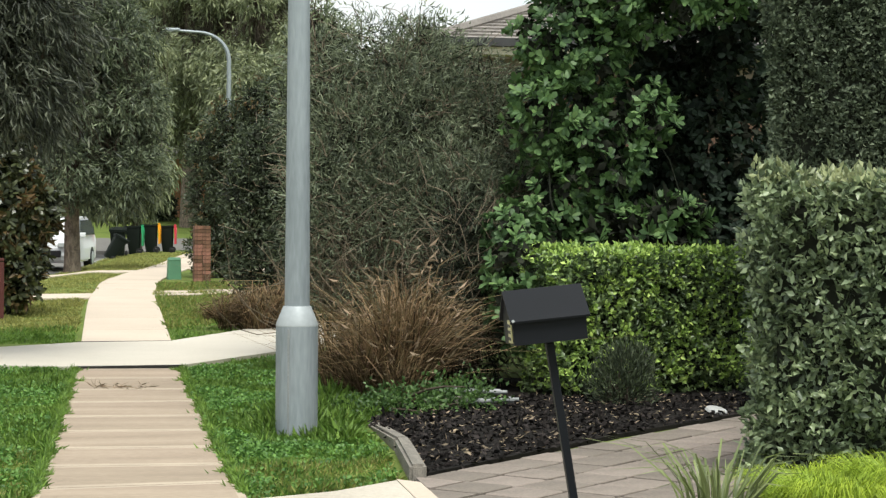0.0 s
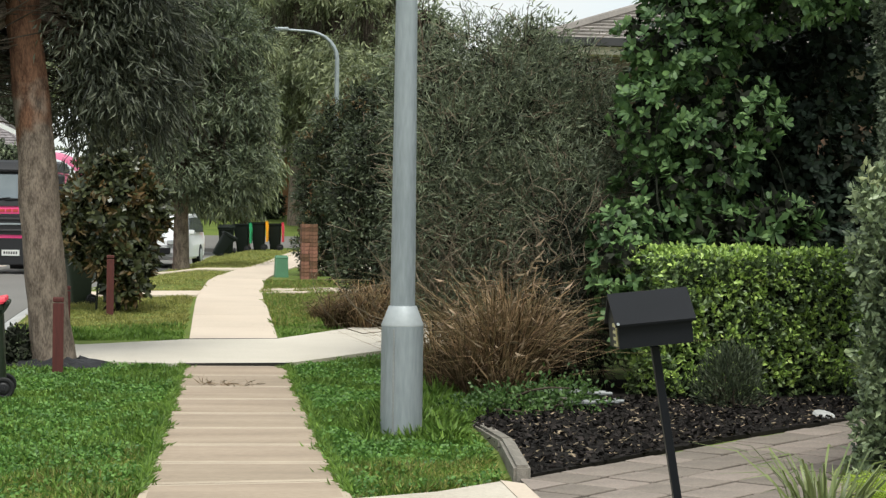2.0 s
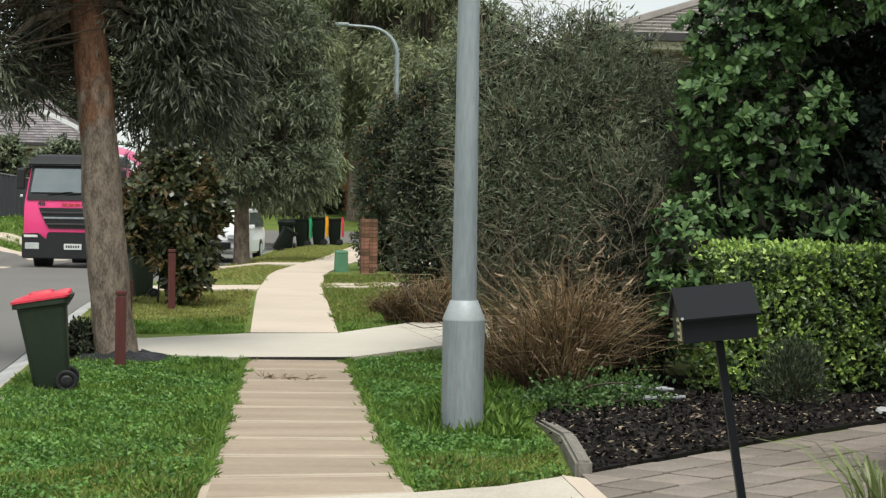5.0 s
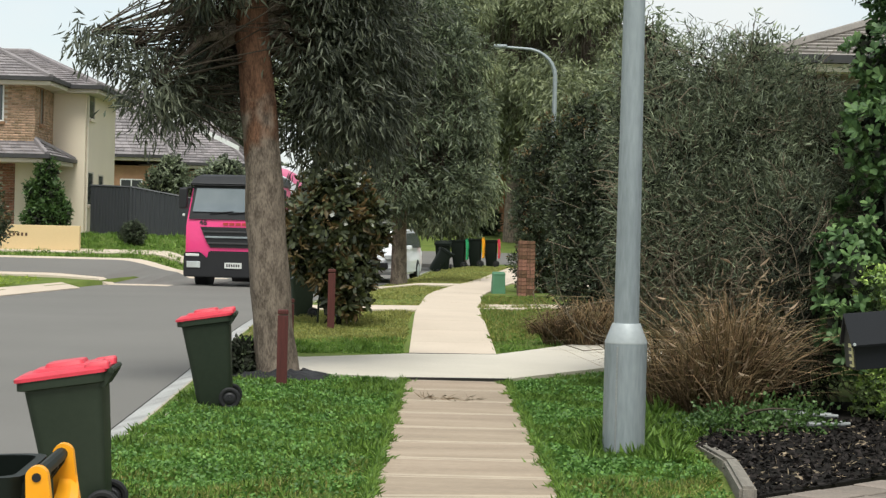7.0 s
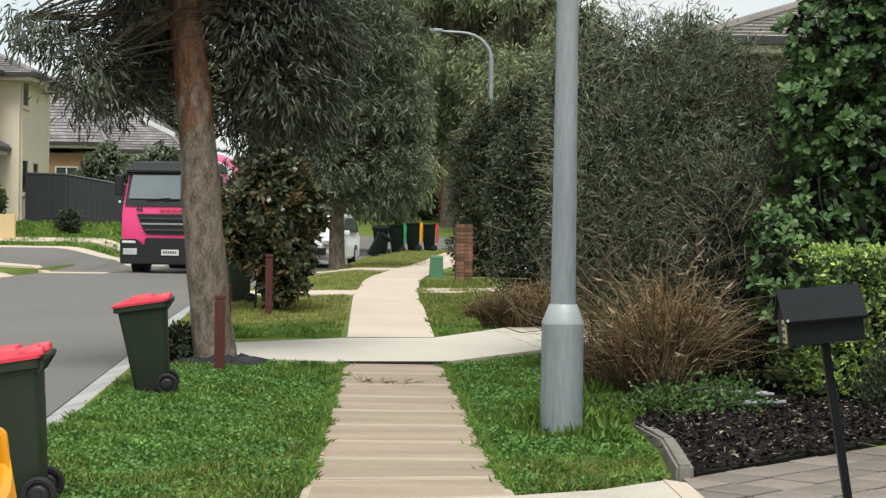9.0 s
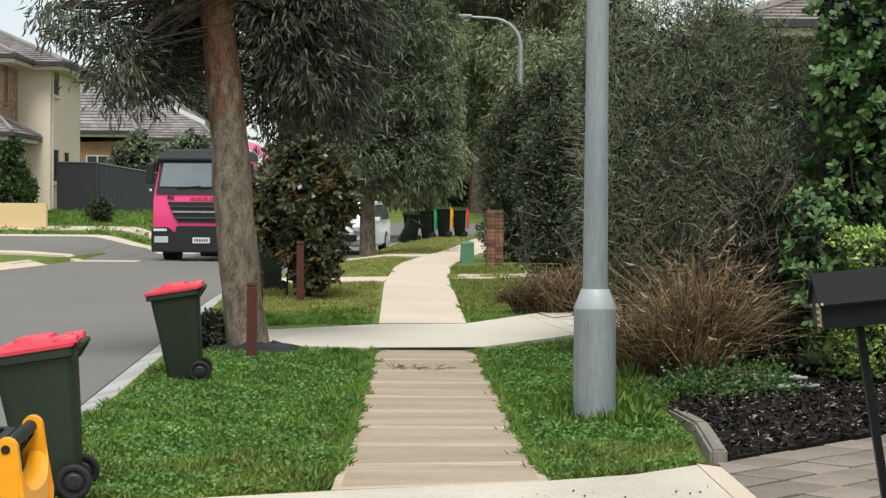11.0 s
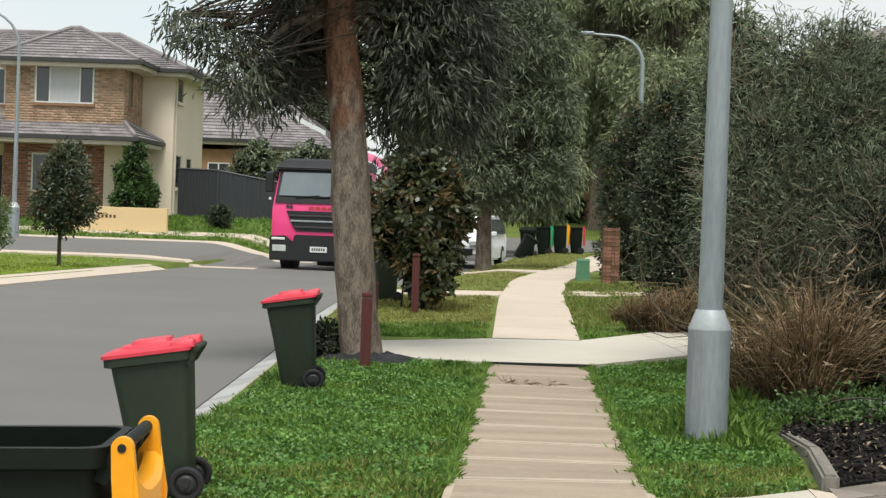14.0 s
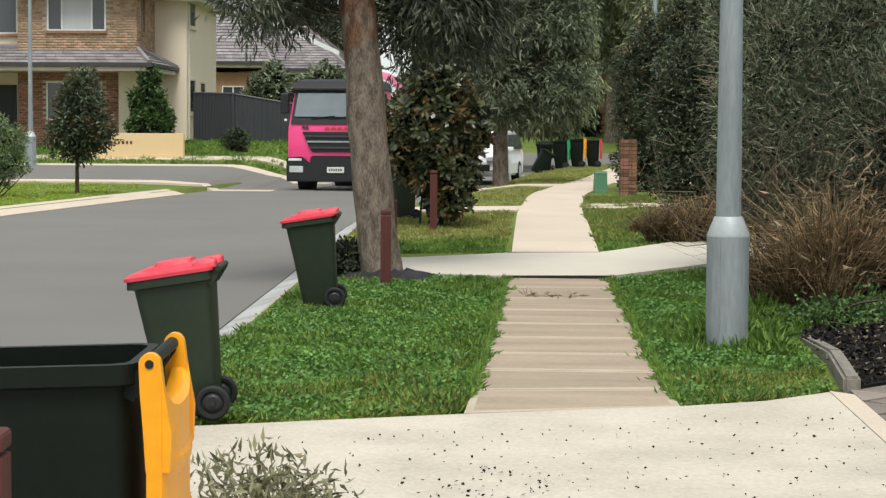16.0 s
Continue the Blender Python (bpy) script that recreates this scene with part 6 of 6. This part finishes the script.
part("wall", bm, BROWN_WALL, h3, "brown brick wall")
bm = bmesh.new()
box(bm, 5.5, 16.2, 32.3, 44.1, 4.18, 4.55)
part("frieze", bm, BEIGE_FRIEZE, h3, "cream frieze under the eaves")
tiled_roof(h3, (5.2, 16.6, 31.9, 44.6, 4.72), (10.5, 11.5, 38.2, 6.65), TILE_PALE)
h4 = thing("house", (0, 0, 0), label="orange brick house at the end of the street", category="house")
bm = bmesh.new()
box(bm, 2.35, 9, 110, 120, 1.0, 5.2)
part("wall", bm, ORANGE_WALL, h4)
bm = bmesh.new()
box(bm, -6, 2.35, 112, 120, 1.0, 5.0)
part("wall", bm, BROWN_WALL, h4)
bm = bmesh.new()
box(bm, 2.95, 3.2, 109.85, 110, 1.0, 4.6)
part("pier", bm, ORANGE_WALL, h4)
tiled_roof(h4, (-6.6, 9.6, 109, 121, 5.3), (-2, 5, 115, 8.2), TILE)

# ---- fence and bank edging across the street ----
fence = thing("sheet_fence", (0, 0, 0), label="charcoal sheet-steel fence with capping rail", category="fence")
fp = [(-12.5, 67.2, 2.98, 1.0), (-11.05, 67.0, 2.95, 0.97), (-8.9, 67.2, 2.6, 0.92), (-6.95, 67.4, 2.53, 0.88), (-4.9, 68.6, 2.45, 0.8)]
for (xa, ya, ta, ba), (xb, yb, tb, bb) in zip(fp, fp[1:]):
    bm = bmesh.new()
    n = 26
    front, back = [], []
    for k in range(2 * n + 1):
        s = min(1.0, (k // 2 + (k % 2) * 0.85) / n)
        d = 0.025 if (k // 2) % 2 else 0.0
        x, y, lo_, hi_ = xa + (xb - xa) * s, ya + (yb - ya) * s - d, ba + (bb - ba) * s - 0.1, ta + (tb - ta) * s
        front.append((bm.verts.new((x, y, lo_)), bm.verts.new((x, y, hi_))))
        back.append((bm.verts.new((x, y + 0.012, lo_)), bm.verts.new((x, y + 0.012, hi_))))
    for a, b in ((front, back),):
        for k in range(len(a) - 1):
            bm.faces.new((a[k][0], a[k + 1][0], a[k + 1][1], a[k][1]))
            bm.faces.new((b[k][0], b[k][1], b[k + 1][1], b[k + 1][0]))
            bm.faces.new((a[k][1], a[k + 1][1], b[k + 1][1], b[k][1]))
    part("panel", bm, COLORBOND, fence)
    bm = bmesh.new()
    tube(bm, [(xa, ya, ta + 0.02), (xb, yb, tb + 0.02)], [0.04, 0.04], 4)
    part("rail", bm, COLORBOND, fence)
    bm = bmesh.new()
    box(bm, xb - 0.04, xb + 0.04, yb - 0.06, yb + 0.04, bb - 0.3, tb + 0.05)
    part("post", bm, COLORBOND, fence)
edging = thing("retaining_edge", (0, 0, 0), label="low timber and sheet retaining edge under the fence", category="retaining wall")
bm = bmesh.new()
box(bm, -8.9, -4.9, 67.0, 67.06, 0.5, 0.92)
part("sheet", bm, CREAM_TRIM, edging)
for k in range(14):
    bm = bmesh.new()
    x = -8.75 + 0.28 * k
    box(bm, x - 0.05, x + 0.05, 66.92, 67.0, 0.45, 0.92, 0.006)
    part("post", bm, TWIG, edging)
sign = thing("sign_board", ground_at(-6.75, 64.0), 0, "white sign board with unreadable print on the bank", "sign")
bm = bmesh.new()
box(bm, -0.32, 0.32, -0.02, 0.02, 0.0, 0.64, 0.008)
part("board", bm, WHITE_FRAME, sign)
bm = bmesh.new()
box(bm, -0.24, 0.05, -0.024, -0.02, 0.16, 0.42)
part("picture", bm, BAR_RED, sign)
bm = bmesh.new()
box(bm, 0.08, 0.24, -0.024, -0.02, 0.1, 0.36)
box(bm, -0.24, 0.24, -0.024, -0.02, 0.5, 0.55)
part("print", bm, BAR_DARK, sign)

# ---- brick pier ----
pier = thing("brick_pier", ground_at(1.73, 41.8), 4, "narrow pier of mixed brown bricks beside a driveway", "pier")
bm = bmesh.new()
box(bm, -0.165, 0.165, -0.165, 0.165, -0.1, 1.2)
part("core", bm, BROWN_WALL, pier)
pm = one_box(-0.085, 0.085, -0.09, 0.09, 0, 0.072, 0.004)
first = part("brick", pm, PIER_BRICK, pier)
k = 0
for r in range(15):
    for ix in (-1, 1):
        for iy in (-1, 1):
            b = first if k == 0 else new("brick", first.data)
            b.parent = pier
            off = 0.012 if r % 2 else -0.012
            b.matrix_basis = pose(ix * 0.0895 + 0.004 * math.sin(7 * k), iy * 0.09 + off * 0.2, r * 0.081, 0, 0, 0.8 * math.sin(3 * k))
            k += 1

# ---- the truck ----
truck = thing("truck", (0, 0, 0), 0, "pink and black tipper truck stopped in the street", "truck")
truck.matrix_basis = pose(-5.68, 50.5, -0.03, 0, 0, -8)
bm = bmesh.new()
loft(bm, [[(-a, f, z), (a, f, z), (a, 1.9, z), (-a, 1.9, z)] for a, f, z in ((1.23, 0.06, 0.6), (1.25, 0.0, 1.0), (1.25, 0.0, 1.7), (1.23, 0.05, 1.95), (1.16, 0.27, 2.72), (1.13, 0.32, 2.85))])
bmesh.ops.bevel(bm, geom=[e for e in bm.edges if abs(e.verts[0].co.z - e.verts[1].co.z) > 0.05], offset=0.1, segments=4, affect="EDGES")
part("cab", bm, PINK, truck, smooth=True)
bm = bmesh.new()
loft(bm, [[(-a, f, z), (a, f, z), (a, 1.95, z), (-a, 1.95, z)] for a, f, z in ((1.15, 0.16, 2.76), (1.17, 0.10, 2.80), (1.12, 0.26, 2.98), (0.95, 0.5, 3.08))])
bmesh.ops.bevel(bm, geom=bm.edges[:], offset=0.03, segments=2, affect="EDGES")
part("roof", bm, TRUCK_BLACK, truck, "black roof and sun visor", smooth=True)


def front_panel(name, rows, mat, label=""):
    """A panel across the cab's front: rows of half width, depth and height."""
    bm = bmesh.new()
    loft(bm, [[(-a, f, z), (a, f, z), (a, f + 0.06, z), (-a, f + 0.06, z)] for a, f, z in rows])
    return part(name, bm, mat, truck, label)


front_panel("windscreen_surround", [(1.16, -0.004, 1.88), (1.15, 0.02, 1.98), (1.10, 0.20, 2.60), (1.09, 0.24, 2.78)], TRUCK_BLACK)
front_panel("windscreen", [(1.06, 0.012, 2.08), (1.04, 0.07, 2.3), (1.0, 0.185, 2.70)], SCREEN, "dark reflecting windscreen")
for s in (-1, 1):
    bm = bmesh.new()
    tube(bm, [(s * 0.25 - 0.35, 0.015, 2.03), (s * 0.25 + 0.3, 0.01, 2.1)], [0.016, 0.012], 6)
    part("wiper", bm, TRUCK_BLACK, truck)
front_panel("grille", [(0.55, -0.03, 1.14), (0.66, -0.035, 1.3), (0.80, -0.035, 1.62), (0.83, -0.03, 1.68)], TRUCK_BLACK)
for z, a in ((1.26, 0.62), (1.42, 0.70), (1.56, 0.76)):
    bm = bmesh.new()
    box(bm, -a, a, -0.06, -0.03, z - 0.03, z + 0.02, 0.008)
    part("grille_bar", bm, GALV if z == 1.42 else GUTTER, truck)
bm = bmesh.new()
prism(bm, [(-1.26, 0.36), (1.26, 0.36), (1.26, 1.0), (0.82, 1.02), (0.62, 0.84), (0.58, 1.05), (-0.58, 1.05), (-0.62, 0.84), (-0.82, 1.02), (-1.26, 1.0)], -0.07, 0.45, "y")
bmesh.ops.bevel(bm, geom=[e for e in bm.edges if e.calc_length() > 0.3], offset=0.025, segments=2, affect="EDGES")
part("bumper", bm, TRUCK_BLACK, truck, "black stepped bumper", smooth=True)
for s in (-1, 1):
    bm = bmesh.new()
    box(bm, min(s * 0.80, s * 1.17), max(s * 0.80, s * 1.17), -0.095, -0.05, 0.60, 0.77, 0.015)
    part("headlight", bm, LAMP_GLASS, truck)
    bm = bmesh.new()
    box(bm, min(s * 0.84, s * 1.2), max(s * 0.84, s * 1.2), -0.095, -0.05, 0.905, 0.97, 0.012)
    part("indicator", bm, PLATE, truck)
    bm = bmesh.new()
    box(bm, min(s * 1.22, s * 1.44), max(s * 1.22, s * 1.44), -0.02, 0.14, 2.15, 2.70, 0.04)
    part("mirror", bm, TRUCK_BLACK, truck)
    bm = bmesh.new()
    tube(bm, [(s * 1.1, 0.25, 2.72), (s * 1.35, 0.08, 2.70)], [0.025, 0.02], 8)
    part("mirror_arm", bm, TRUCK_BLACK, truck)
    bm = bmesh.new()
    box(bm, min(s * 1.27, s * 1.34), max(s * 1.27, s * 1.34), 0.0, 0.06, 1.95, 2.02, 0.02)
    part("side_lamp", bm, PLATE, truck)
    for yy, dual in ((1.25, 0), (5.2, 1), (6.5, 1)):
        bm = bmesh.new()
        tube(bm, [(s * q, yy, 0.5) for q in (0.86 - 0.25 * dual, 0.88 - 0.25 * dual, 1.17, 1.2)], [0.46, 0.5, 0.5, 0.46], 28)
        w = part("wheel", bm, RUBBER, truck, "black lorry tyre", smooth=True)
        bm = bmesh.new()
        tube(bm, [(s * 1.19, yy, 0.5), (s * 1.23, yy, 0.5)], [0.28, 0.22], 20)
        part("rim", bm, GALV_LIGHT, w)
bm = bmesh.new()
box(bm, -0.45, 0.45, 0.5, 9.0, 0.55, 0.85)
part("chassis", bm, TRUCK_BLACK, truck)
bm = bmesh.new()
box(bm, -0.14, 0.32, -0.095, -0.072, 0.60, 0.75)
pl = part("plate", bm, PLATE, truck, "pale plate with unreadable print")
for k in range(6):
    bm = bmesh.new()
    box(bm, -0.09 + k * 0.063, -0.05 + k * 0.063, -0.099, -0.095, 0.64, 0.71)
    part("print", bm, BAR_DARK, pl)
for k in range(5):
    bm = bmesh.new()
    box(bm, -0.22 + k * 0.17, -0.09 + k * 0.17, -0.02, 0.02, 1.73, 1.80)
    part("badge", bm, BAR_RED, truck, "raised maker's badge bar")
txt = bpy.data.curves.new("number", "FONT")
txt.body = "46"
txt.size = 0.20
txt.extrude = 0.004
txt.offset = 0.004
num = new("number", txt)
num.data.materials.append(BAR_DARK)
num.parent = truck
num.matrix_basis = pose(-0.86, -0.008, 1.73, 90, 0, 0)
# mixer drum behind the cab: a tilted, bulging bowl with painted bands
ax0, ax1 = Vector((0.1, 2.6, 2.0)), Vector((0.1, 7.6, 2.95))


def drum_piece(name, stations, mat, label):
    bm = bmesh.new()
    prof = [(0, 0.75), (0.03, 0.9), (0.15, 1.12), (0.35, 1.26), (0.5, 1.24), (0.62, 1.1), (0.85, 0.72), (1.0, 0.5)]
    rad = [float(np.interp(s, [p[0] for p in prof], [p[1] for p in prof])) for s in stations]
    tube(bm, [ax0.lerp(ax1, s) for s in stations], [0.84 * r for r in rad], 36)
    return part(name, bm, mat, truck, label, smooth=True)


drum_piece("drum", (0, 0.03, 0.15, 0.27), WHITE_PAINT, "white front of the mixer drum")
drum_piece("drum_band", (0.271, 0.35, 0.42), PINK, "pink band round the drum")
drum_piece("drum", (0.421, 0.5, 0.62, 0.85, 1.0), WHITE_PAINT, "white rear of the mixer drum")
bm = bmesh.new()
box(bm, -0.9, 0.9, 2.15, 2.4, 0.85, 2.5, 0.03)
part("drum_stand", bm, PINK, truck)

# ---- parked white wagon ----
car = thing("car", (-2.0, 59.6, float(base_z(59)) - 0.11), -8, "white station wagon parked at the kerb", "car")
CW = 0.9
side = [(-2.3, 0.35), (-2.35, 0.7), (-2.3, 0.95), (-2.1, 1.02), (-1.7, 1.55), (-1.2, 1.63), (0.3, 1.62), (1.2, 1.08), (2.0, 0.98), (2.3, 0.75), (2.35, 0.4), (2.2, 0.25), (-2.1, 0.25)]
bm = bmesh.new()
loft(bm, [[(x, -v if True else v, z) for v, z in side] for x in (-CW, CW)])
for v in bm.verts:
    if v.co.z > 1.05:
        v.co.x *= 0.84
bmesh.ops.bevel(bm, geom=bm.edges[:], offset=0.06, segments=3, affect="EDGES")
part("body", bm, WHITE_PAINT, car, smooth=True)
for s in (-1, 1):
    bm = bmesh.new()
    prism(bm, [(-0.95, 1.06), (-0.35, 1.5), (0.95, 1.52), (1.75, 1.48), (1.95, 1.06)], s * 0.86 - 0.012, s * 0.86 + 0.012, "x")
    for v in bm.verts:
        v.co.x -= s * 0.10 * max(0, (v.co.z - 1.05) / 0.5)
        v.co.x += s * 0.045
    part("side_window", bm, SCREEN, car)
    for yy in (-1.45, 1.45):
        bm = bmesh.new()
        tube(bm, [(s * q, yy, 0.34) for q in (0.68, 0.70, 0.91, 0.925)], [0.31, 0.34, 0.34, 0.31], 24)
        w = part("wheel", bm, RUBBER, car, smooth=True)
        bm = bmesh.new()
        tube(bm, [(s * 0.92, yy, 0.34), (s * 0.94, yy, 0.34)], [0.22, 0.18], 16)
        part("rim", bm, GALV_LIGHT, w)
    bm = bmesh.new()
    box(bm, min(s * 0.5, s * 0.82), max(s * 0.5, s * 0.82), -2.40, -2.25, 0.7, 0.84, 0.03)
    part("headlight", bm, LAMP_GLASS, car)
    bm = bmesh.new()
    box(bm, min(s * 0.9, s * 1.08), max(s * 0.9, s * 1.08), -0.95, -0.83, 1.0, 1.14, 0.03)
    part("mirror", bm, WHITE_PAINT, car)
bm = bmesh.new()
prism(bm, [(-1.18, 1.08), (-0.36, 1.53), (-0.33, 1.53), (-1.12, 1.08)], -0.72, 0.72, "x")
part("windscreen", bm, SCREEN, car)
bm = bmesh.new()
box(bm, -0.6, 0.6, -2.41, -2.3, 0.42, 0.62, 0.03)
part("grille", bm, TRUCK_BLACK, car)
# ---- grass ----
PATCHES = [
    ([(-2.42, 10.15), (-0.52, 10.95), (-0.50, 20.9), (-1.45, 21.3), (-2.55, 22.0)], 95000, 0.07, GRASS, "lush green verge grass"),
    ([(-2.42, 10.15), (-0.52, 10.95), (-0.55, 13.8), (-1.5, 12.4), (-2.4, 13.0)], 24000, 0.055, GRASS_DRY, "yellowed grass at the verge's edge"),
    ([(0.76, 11.25), (1.25, 11.5), (1.78, 12.0), (1.96, 15.6), (2.1, 17.3), (2.6, 20.0), (2.3, 22.6), (1.5, 22.4), (0.72, 21.2), (0.70, 14.0)], 100000, 0.062, GRASS, "long green grass round the lamp post"),
    ([(0.78, 11.3), (1.25, 11.5), (1.78, 12.0), (1.82, 13.0), (0.78, 12.6)], 6000, 0.06, GRASS_DRY, "yellowed grass at the driveway's edge"),
    ([(1.05, 13.9), (1.7, 13.9), (1.8, 14.7), (1.75, 16.6), (1.0, 15.0)], 7500, 0.16, GRASS, "uncut grass at the foot of the lamp post"),
    ([(1.75, 14.9), (2.2, 15.9), (2.4, 17.0), (1.9, 17.6), (1.55, 16.0)], 5000, 0.15, GRASS, "uncut grass beside the garden bed"),
    ([(-2.9, 25.0), (-0.56, 25.1), (-0.58, 27.4), (-2.9, 27.0)], 7000, 0.075, GRASS, "green verge grass beyond the driveway"),
    ([(-2.9, 26.6), (-0.58, 26.6), (-0.62, 34.7), (-2.9, 33.9)], 24000, 0.06, GRASS_DRY, "dry yellow-green verge grass"),
    ([(0.66, 25.3), (2.0, 27.6), (2.2, 41.0), (0.8, 41.0), (0.64, 36)], 12000, 0.075, GRASS, "green grass beside the far footpath"),
    ([(0.66, 27.3), (2.0, 29.0), (2.2, 41.0), (0.8, 41.0), (0.64, 36)], 18000, 0.07, GRASS_DRY, "yellow-green grass beside the far footpath"),
    ([(-2.4, 36.6), (-0.45, 37), (0.1, 47.2), (-1.6, 46.8)], 9000, 0.05, GRASS_DRY, "green verge grass before the parked car"),
    ([(-1.65, 49.6), (0.6, 49.8), (2.0, 63), (2.7, 70.5), (-0.15, 71), (-0.8, 63)], 16000, 0.06, GRASS_DRY, "green verge grass by the far bins"),
    ([(-30, 36), (-10.3, 36), (-10.2, 48.5), (-11.5, 49.8), (-30, 50)], 60000, 0.06, LIME_GRASS, "mown bright corner lawn"),
    ([(-22, 58.6), (-7.6, 58.6), (-6.8, 66), (-12, 67), (-22, 63.5)], 24000, 0.12, GRASS, "grassed bank below the house"),
]
for poly, n, h, mat, label in PATCHES:
    lo, hi = np.min(poly, 0), np.max(poly, 0)
    area = abs(sum(a[0] * b[1] - b[0] * a[1] for a, b in zip(poly, poly[1:] + poly[:1]))) / 2
    q = lo + rng.random((int(n * np.prod(hi - lo) / area), 2)) * (hi - lo)
    q = q[inside(poly, q[:, 0], q[:, 1])]
    m = len(q)
    far = 1 + (np.mean(lo) * 0 + max(0, lo[1] - 14) / 22)
    near = lo[1] < 20
    tuft = 0.3 + 0.75 * (np.sin(q[:, 0] * 5.1 + 1.7 * np.sin(q[:, 1] * 2.3)) * np.cos(q[:, 1] * 3.7 + q[:, 0]) + 1) * 0.75
    P = np.column_stack([q, ground_z(q[:, 0], q[:, 1]) - 0.005])
    D = np.column_stack([rng.normal(size=(m, 2)) * (1.25 if near else 0.95), np.ones(m)])
    V, F = leaf_arrays(P, D, h * tuft * (0.45 + 0.9 * rng.random(m)), 0.0062 * far, 0.4)
    if near and mat is GRASS and n > 20000:
        # creeping clover in drifts among the blades
        drift = np.sin(q[:, 0] * 3.1 + 1.3 * np.sin(q[:, 1] * 1.7)) + np.cos(q[:, 1] * 2.1 + 1.5 * q[:, 0]) + 0.8 * np.sin(q[:, 0] * 7.3 - q[:, 1] * 5.1)
        k = np.nonzero((drift + 0.9 * rng.normal(size=m) > 0.3) & (rng.random(m) < 0.55))[0]
        C = P[k] + np.column_stack([rng.normal(size=(len(k), 2)) * 0.02, 0.015 + 0.05 * tuft[k] * rng.random(len(k))])
        Dc = np.column_stack([rng.normal(size=(len(k), 2)), 0.15 + 0.35 * rng.random(len(k))])
        V2, F2 = leaf_arrays(C, Dc, 0.022 + 0.02 * rng.random(len(k)), 0.018 + 0.014 * rng.random(len(k)), 0.1)
        tagged(tri_mesh("clover", V2, F2, CLOVER), "low green clover creeping through the lawn", "clover", kind="stuff")
    tagged(tri_mesh("grass", V, F, mat), label, "grass", kind="stuff")

# ragged grass along the footpath's edges
for side, label in ((-1, "ragged grass creeping over the path's edge"), (1, "ragged grass creeping over the path's edge")):
    n = 5000
    y = 11.4 + rng.random(n) * 9.6
    creep = 0.02 * (np.sin(y * 4.3) + np.sin(y * 9.7 + 1) + 0.7 * np.sin(y * 23)) + 0.01
    x = path_mid(y) + side * (path_half(y) + 0.03 - np.abs(rng.normal(size=n)) * np.maximum(creep, 0.008))
    P = np.column_stack([x, y, np.full(n, 0.02)])
    D = np.column_stack([-side * rng.random(n) + rng.normal(size=n) * 0.5, rng.normal(size=n) * 0.6, 0.3 + 0.7 * rng.random(n)])
    tagged(tri_mesh("grass", *leaf_arrays(P, D, 0.06 * (0.5 + rng.random(n)), 0.009, 0.3), GRASS), label, "grass", kind="stuff")

# ---- paved driveway ----
paving = thing("driveway", (0, 0, 0), label="grey concrete pavers with dark joints on a sloping driveway", category="driveway", kind="structure")
ed = unit(np.array([5.55 - 1.92, 15.95 - 12.05]))
en = np.array([ed[1], -ed[0]])
o2 = np.array([1.92, 12.05])
bm = bmesh.new()
corner = [o2 - ed * 0.1, o2 + ed * 7, o2 + ed * 7 + en * 4.2, np.array([1.78, 6.0]), np.array([1.78, 11.9])]
prism(bm, [tuple(c) for c in corner], -0.1, 0.012)
part("bedding", bm, JOINT, paving)
bm = bmesh.new()
prism(bm, [(1.745, 3.0), (1.875, 3.0), (1.875, 11.75), (1.745, 11.9)], -0.1, 0.036)
part("edge_strip", bm, PALE_FAR, paving)


def clip(poly, x_min):
    out = []
    for (xa, ya), (xb, yb) in zip(poly, poly[1:] + poly[:1]):
        if xa >= x_min:
            out.append((xa, ya))
        if (xa >= x_min) != (xb >= x_min):
            s = (x_min - xa) / (xb - xa)
            out.append((x_min, ya + s * (yb - ya)))
    return out


PW, PL, PJ = 0.36, 0.40, 0.032
shared = None
for r in range(13):
    for c in range(18):
        u0, v0 = c * PL - 1.6, r * PW + 0.02 + (0.0 if r else 0.0)
        quad = [tuple(o2 + ed * u + en * v) for u, v in ((u0, v0), (u0 + PL - PJ, v0), (u0 + PL - PJ, v0 + PW - PJ), (u0, v0 + PW - PJ))]
        cl = clip(quad, 1.885)
        if len(cl) < 3 or max(p[1] for p in cl) < 7.5 or u0 > 5.4:
            continue
        cx, cy = quad[0]
        if len(cl) == 4 and min(p[0] for p in quad) >= 1.885:
            if shared is None:
                bm = bmesh.new()
                prism(bm, [(p[0] - cx, p[1] - cy) for p in quad], -0.05, 0.0)
                bmesh.ops.bevel(bm, geom=[e for e in bm.edges if e.verts[0].co.z > -0.01 and e.verts[1].co.z > -0.01], offset=0.006, segments=1, affect="EDGES")
                ob = part("paver", bm, PAVER, paving)
                shared = ob.data
            else:
                ob = new("paver", shared)
                ob.parent = paving
        else:
            bm = bmesh.new()
            prism(bm, [(p[0] - cx, p[1] - cy) for p in cl], -0.05, 0.0)
            ob = part("paver", bm, PAVER, paving)
        ob.matrix_basis = pose(cx, cy, 0.030 + 0.003 * math.sin(5 * r + 3 * c), 0.25 * math.sin(2 * c + r), 0.25 * math.sin(c + 3 * r), 0)
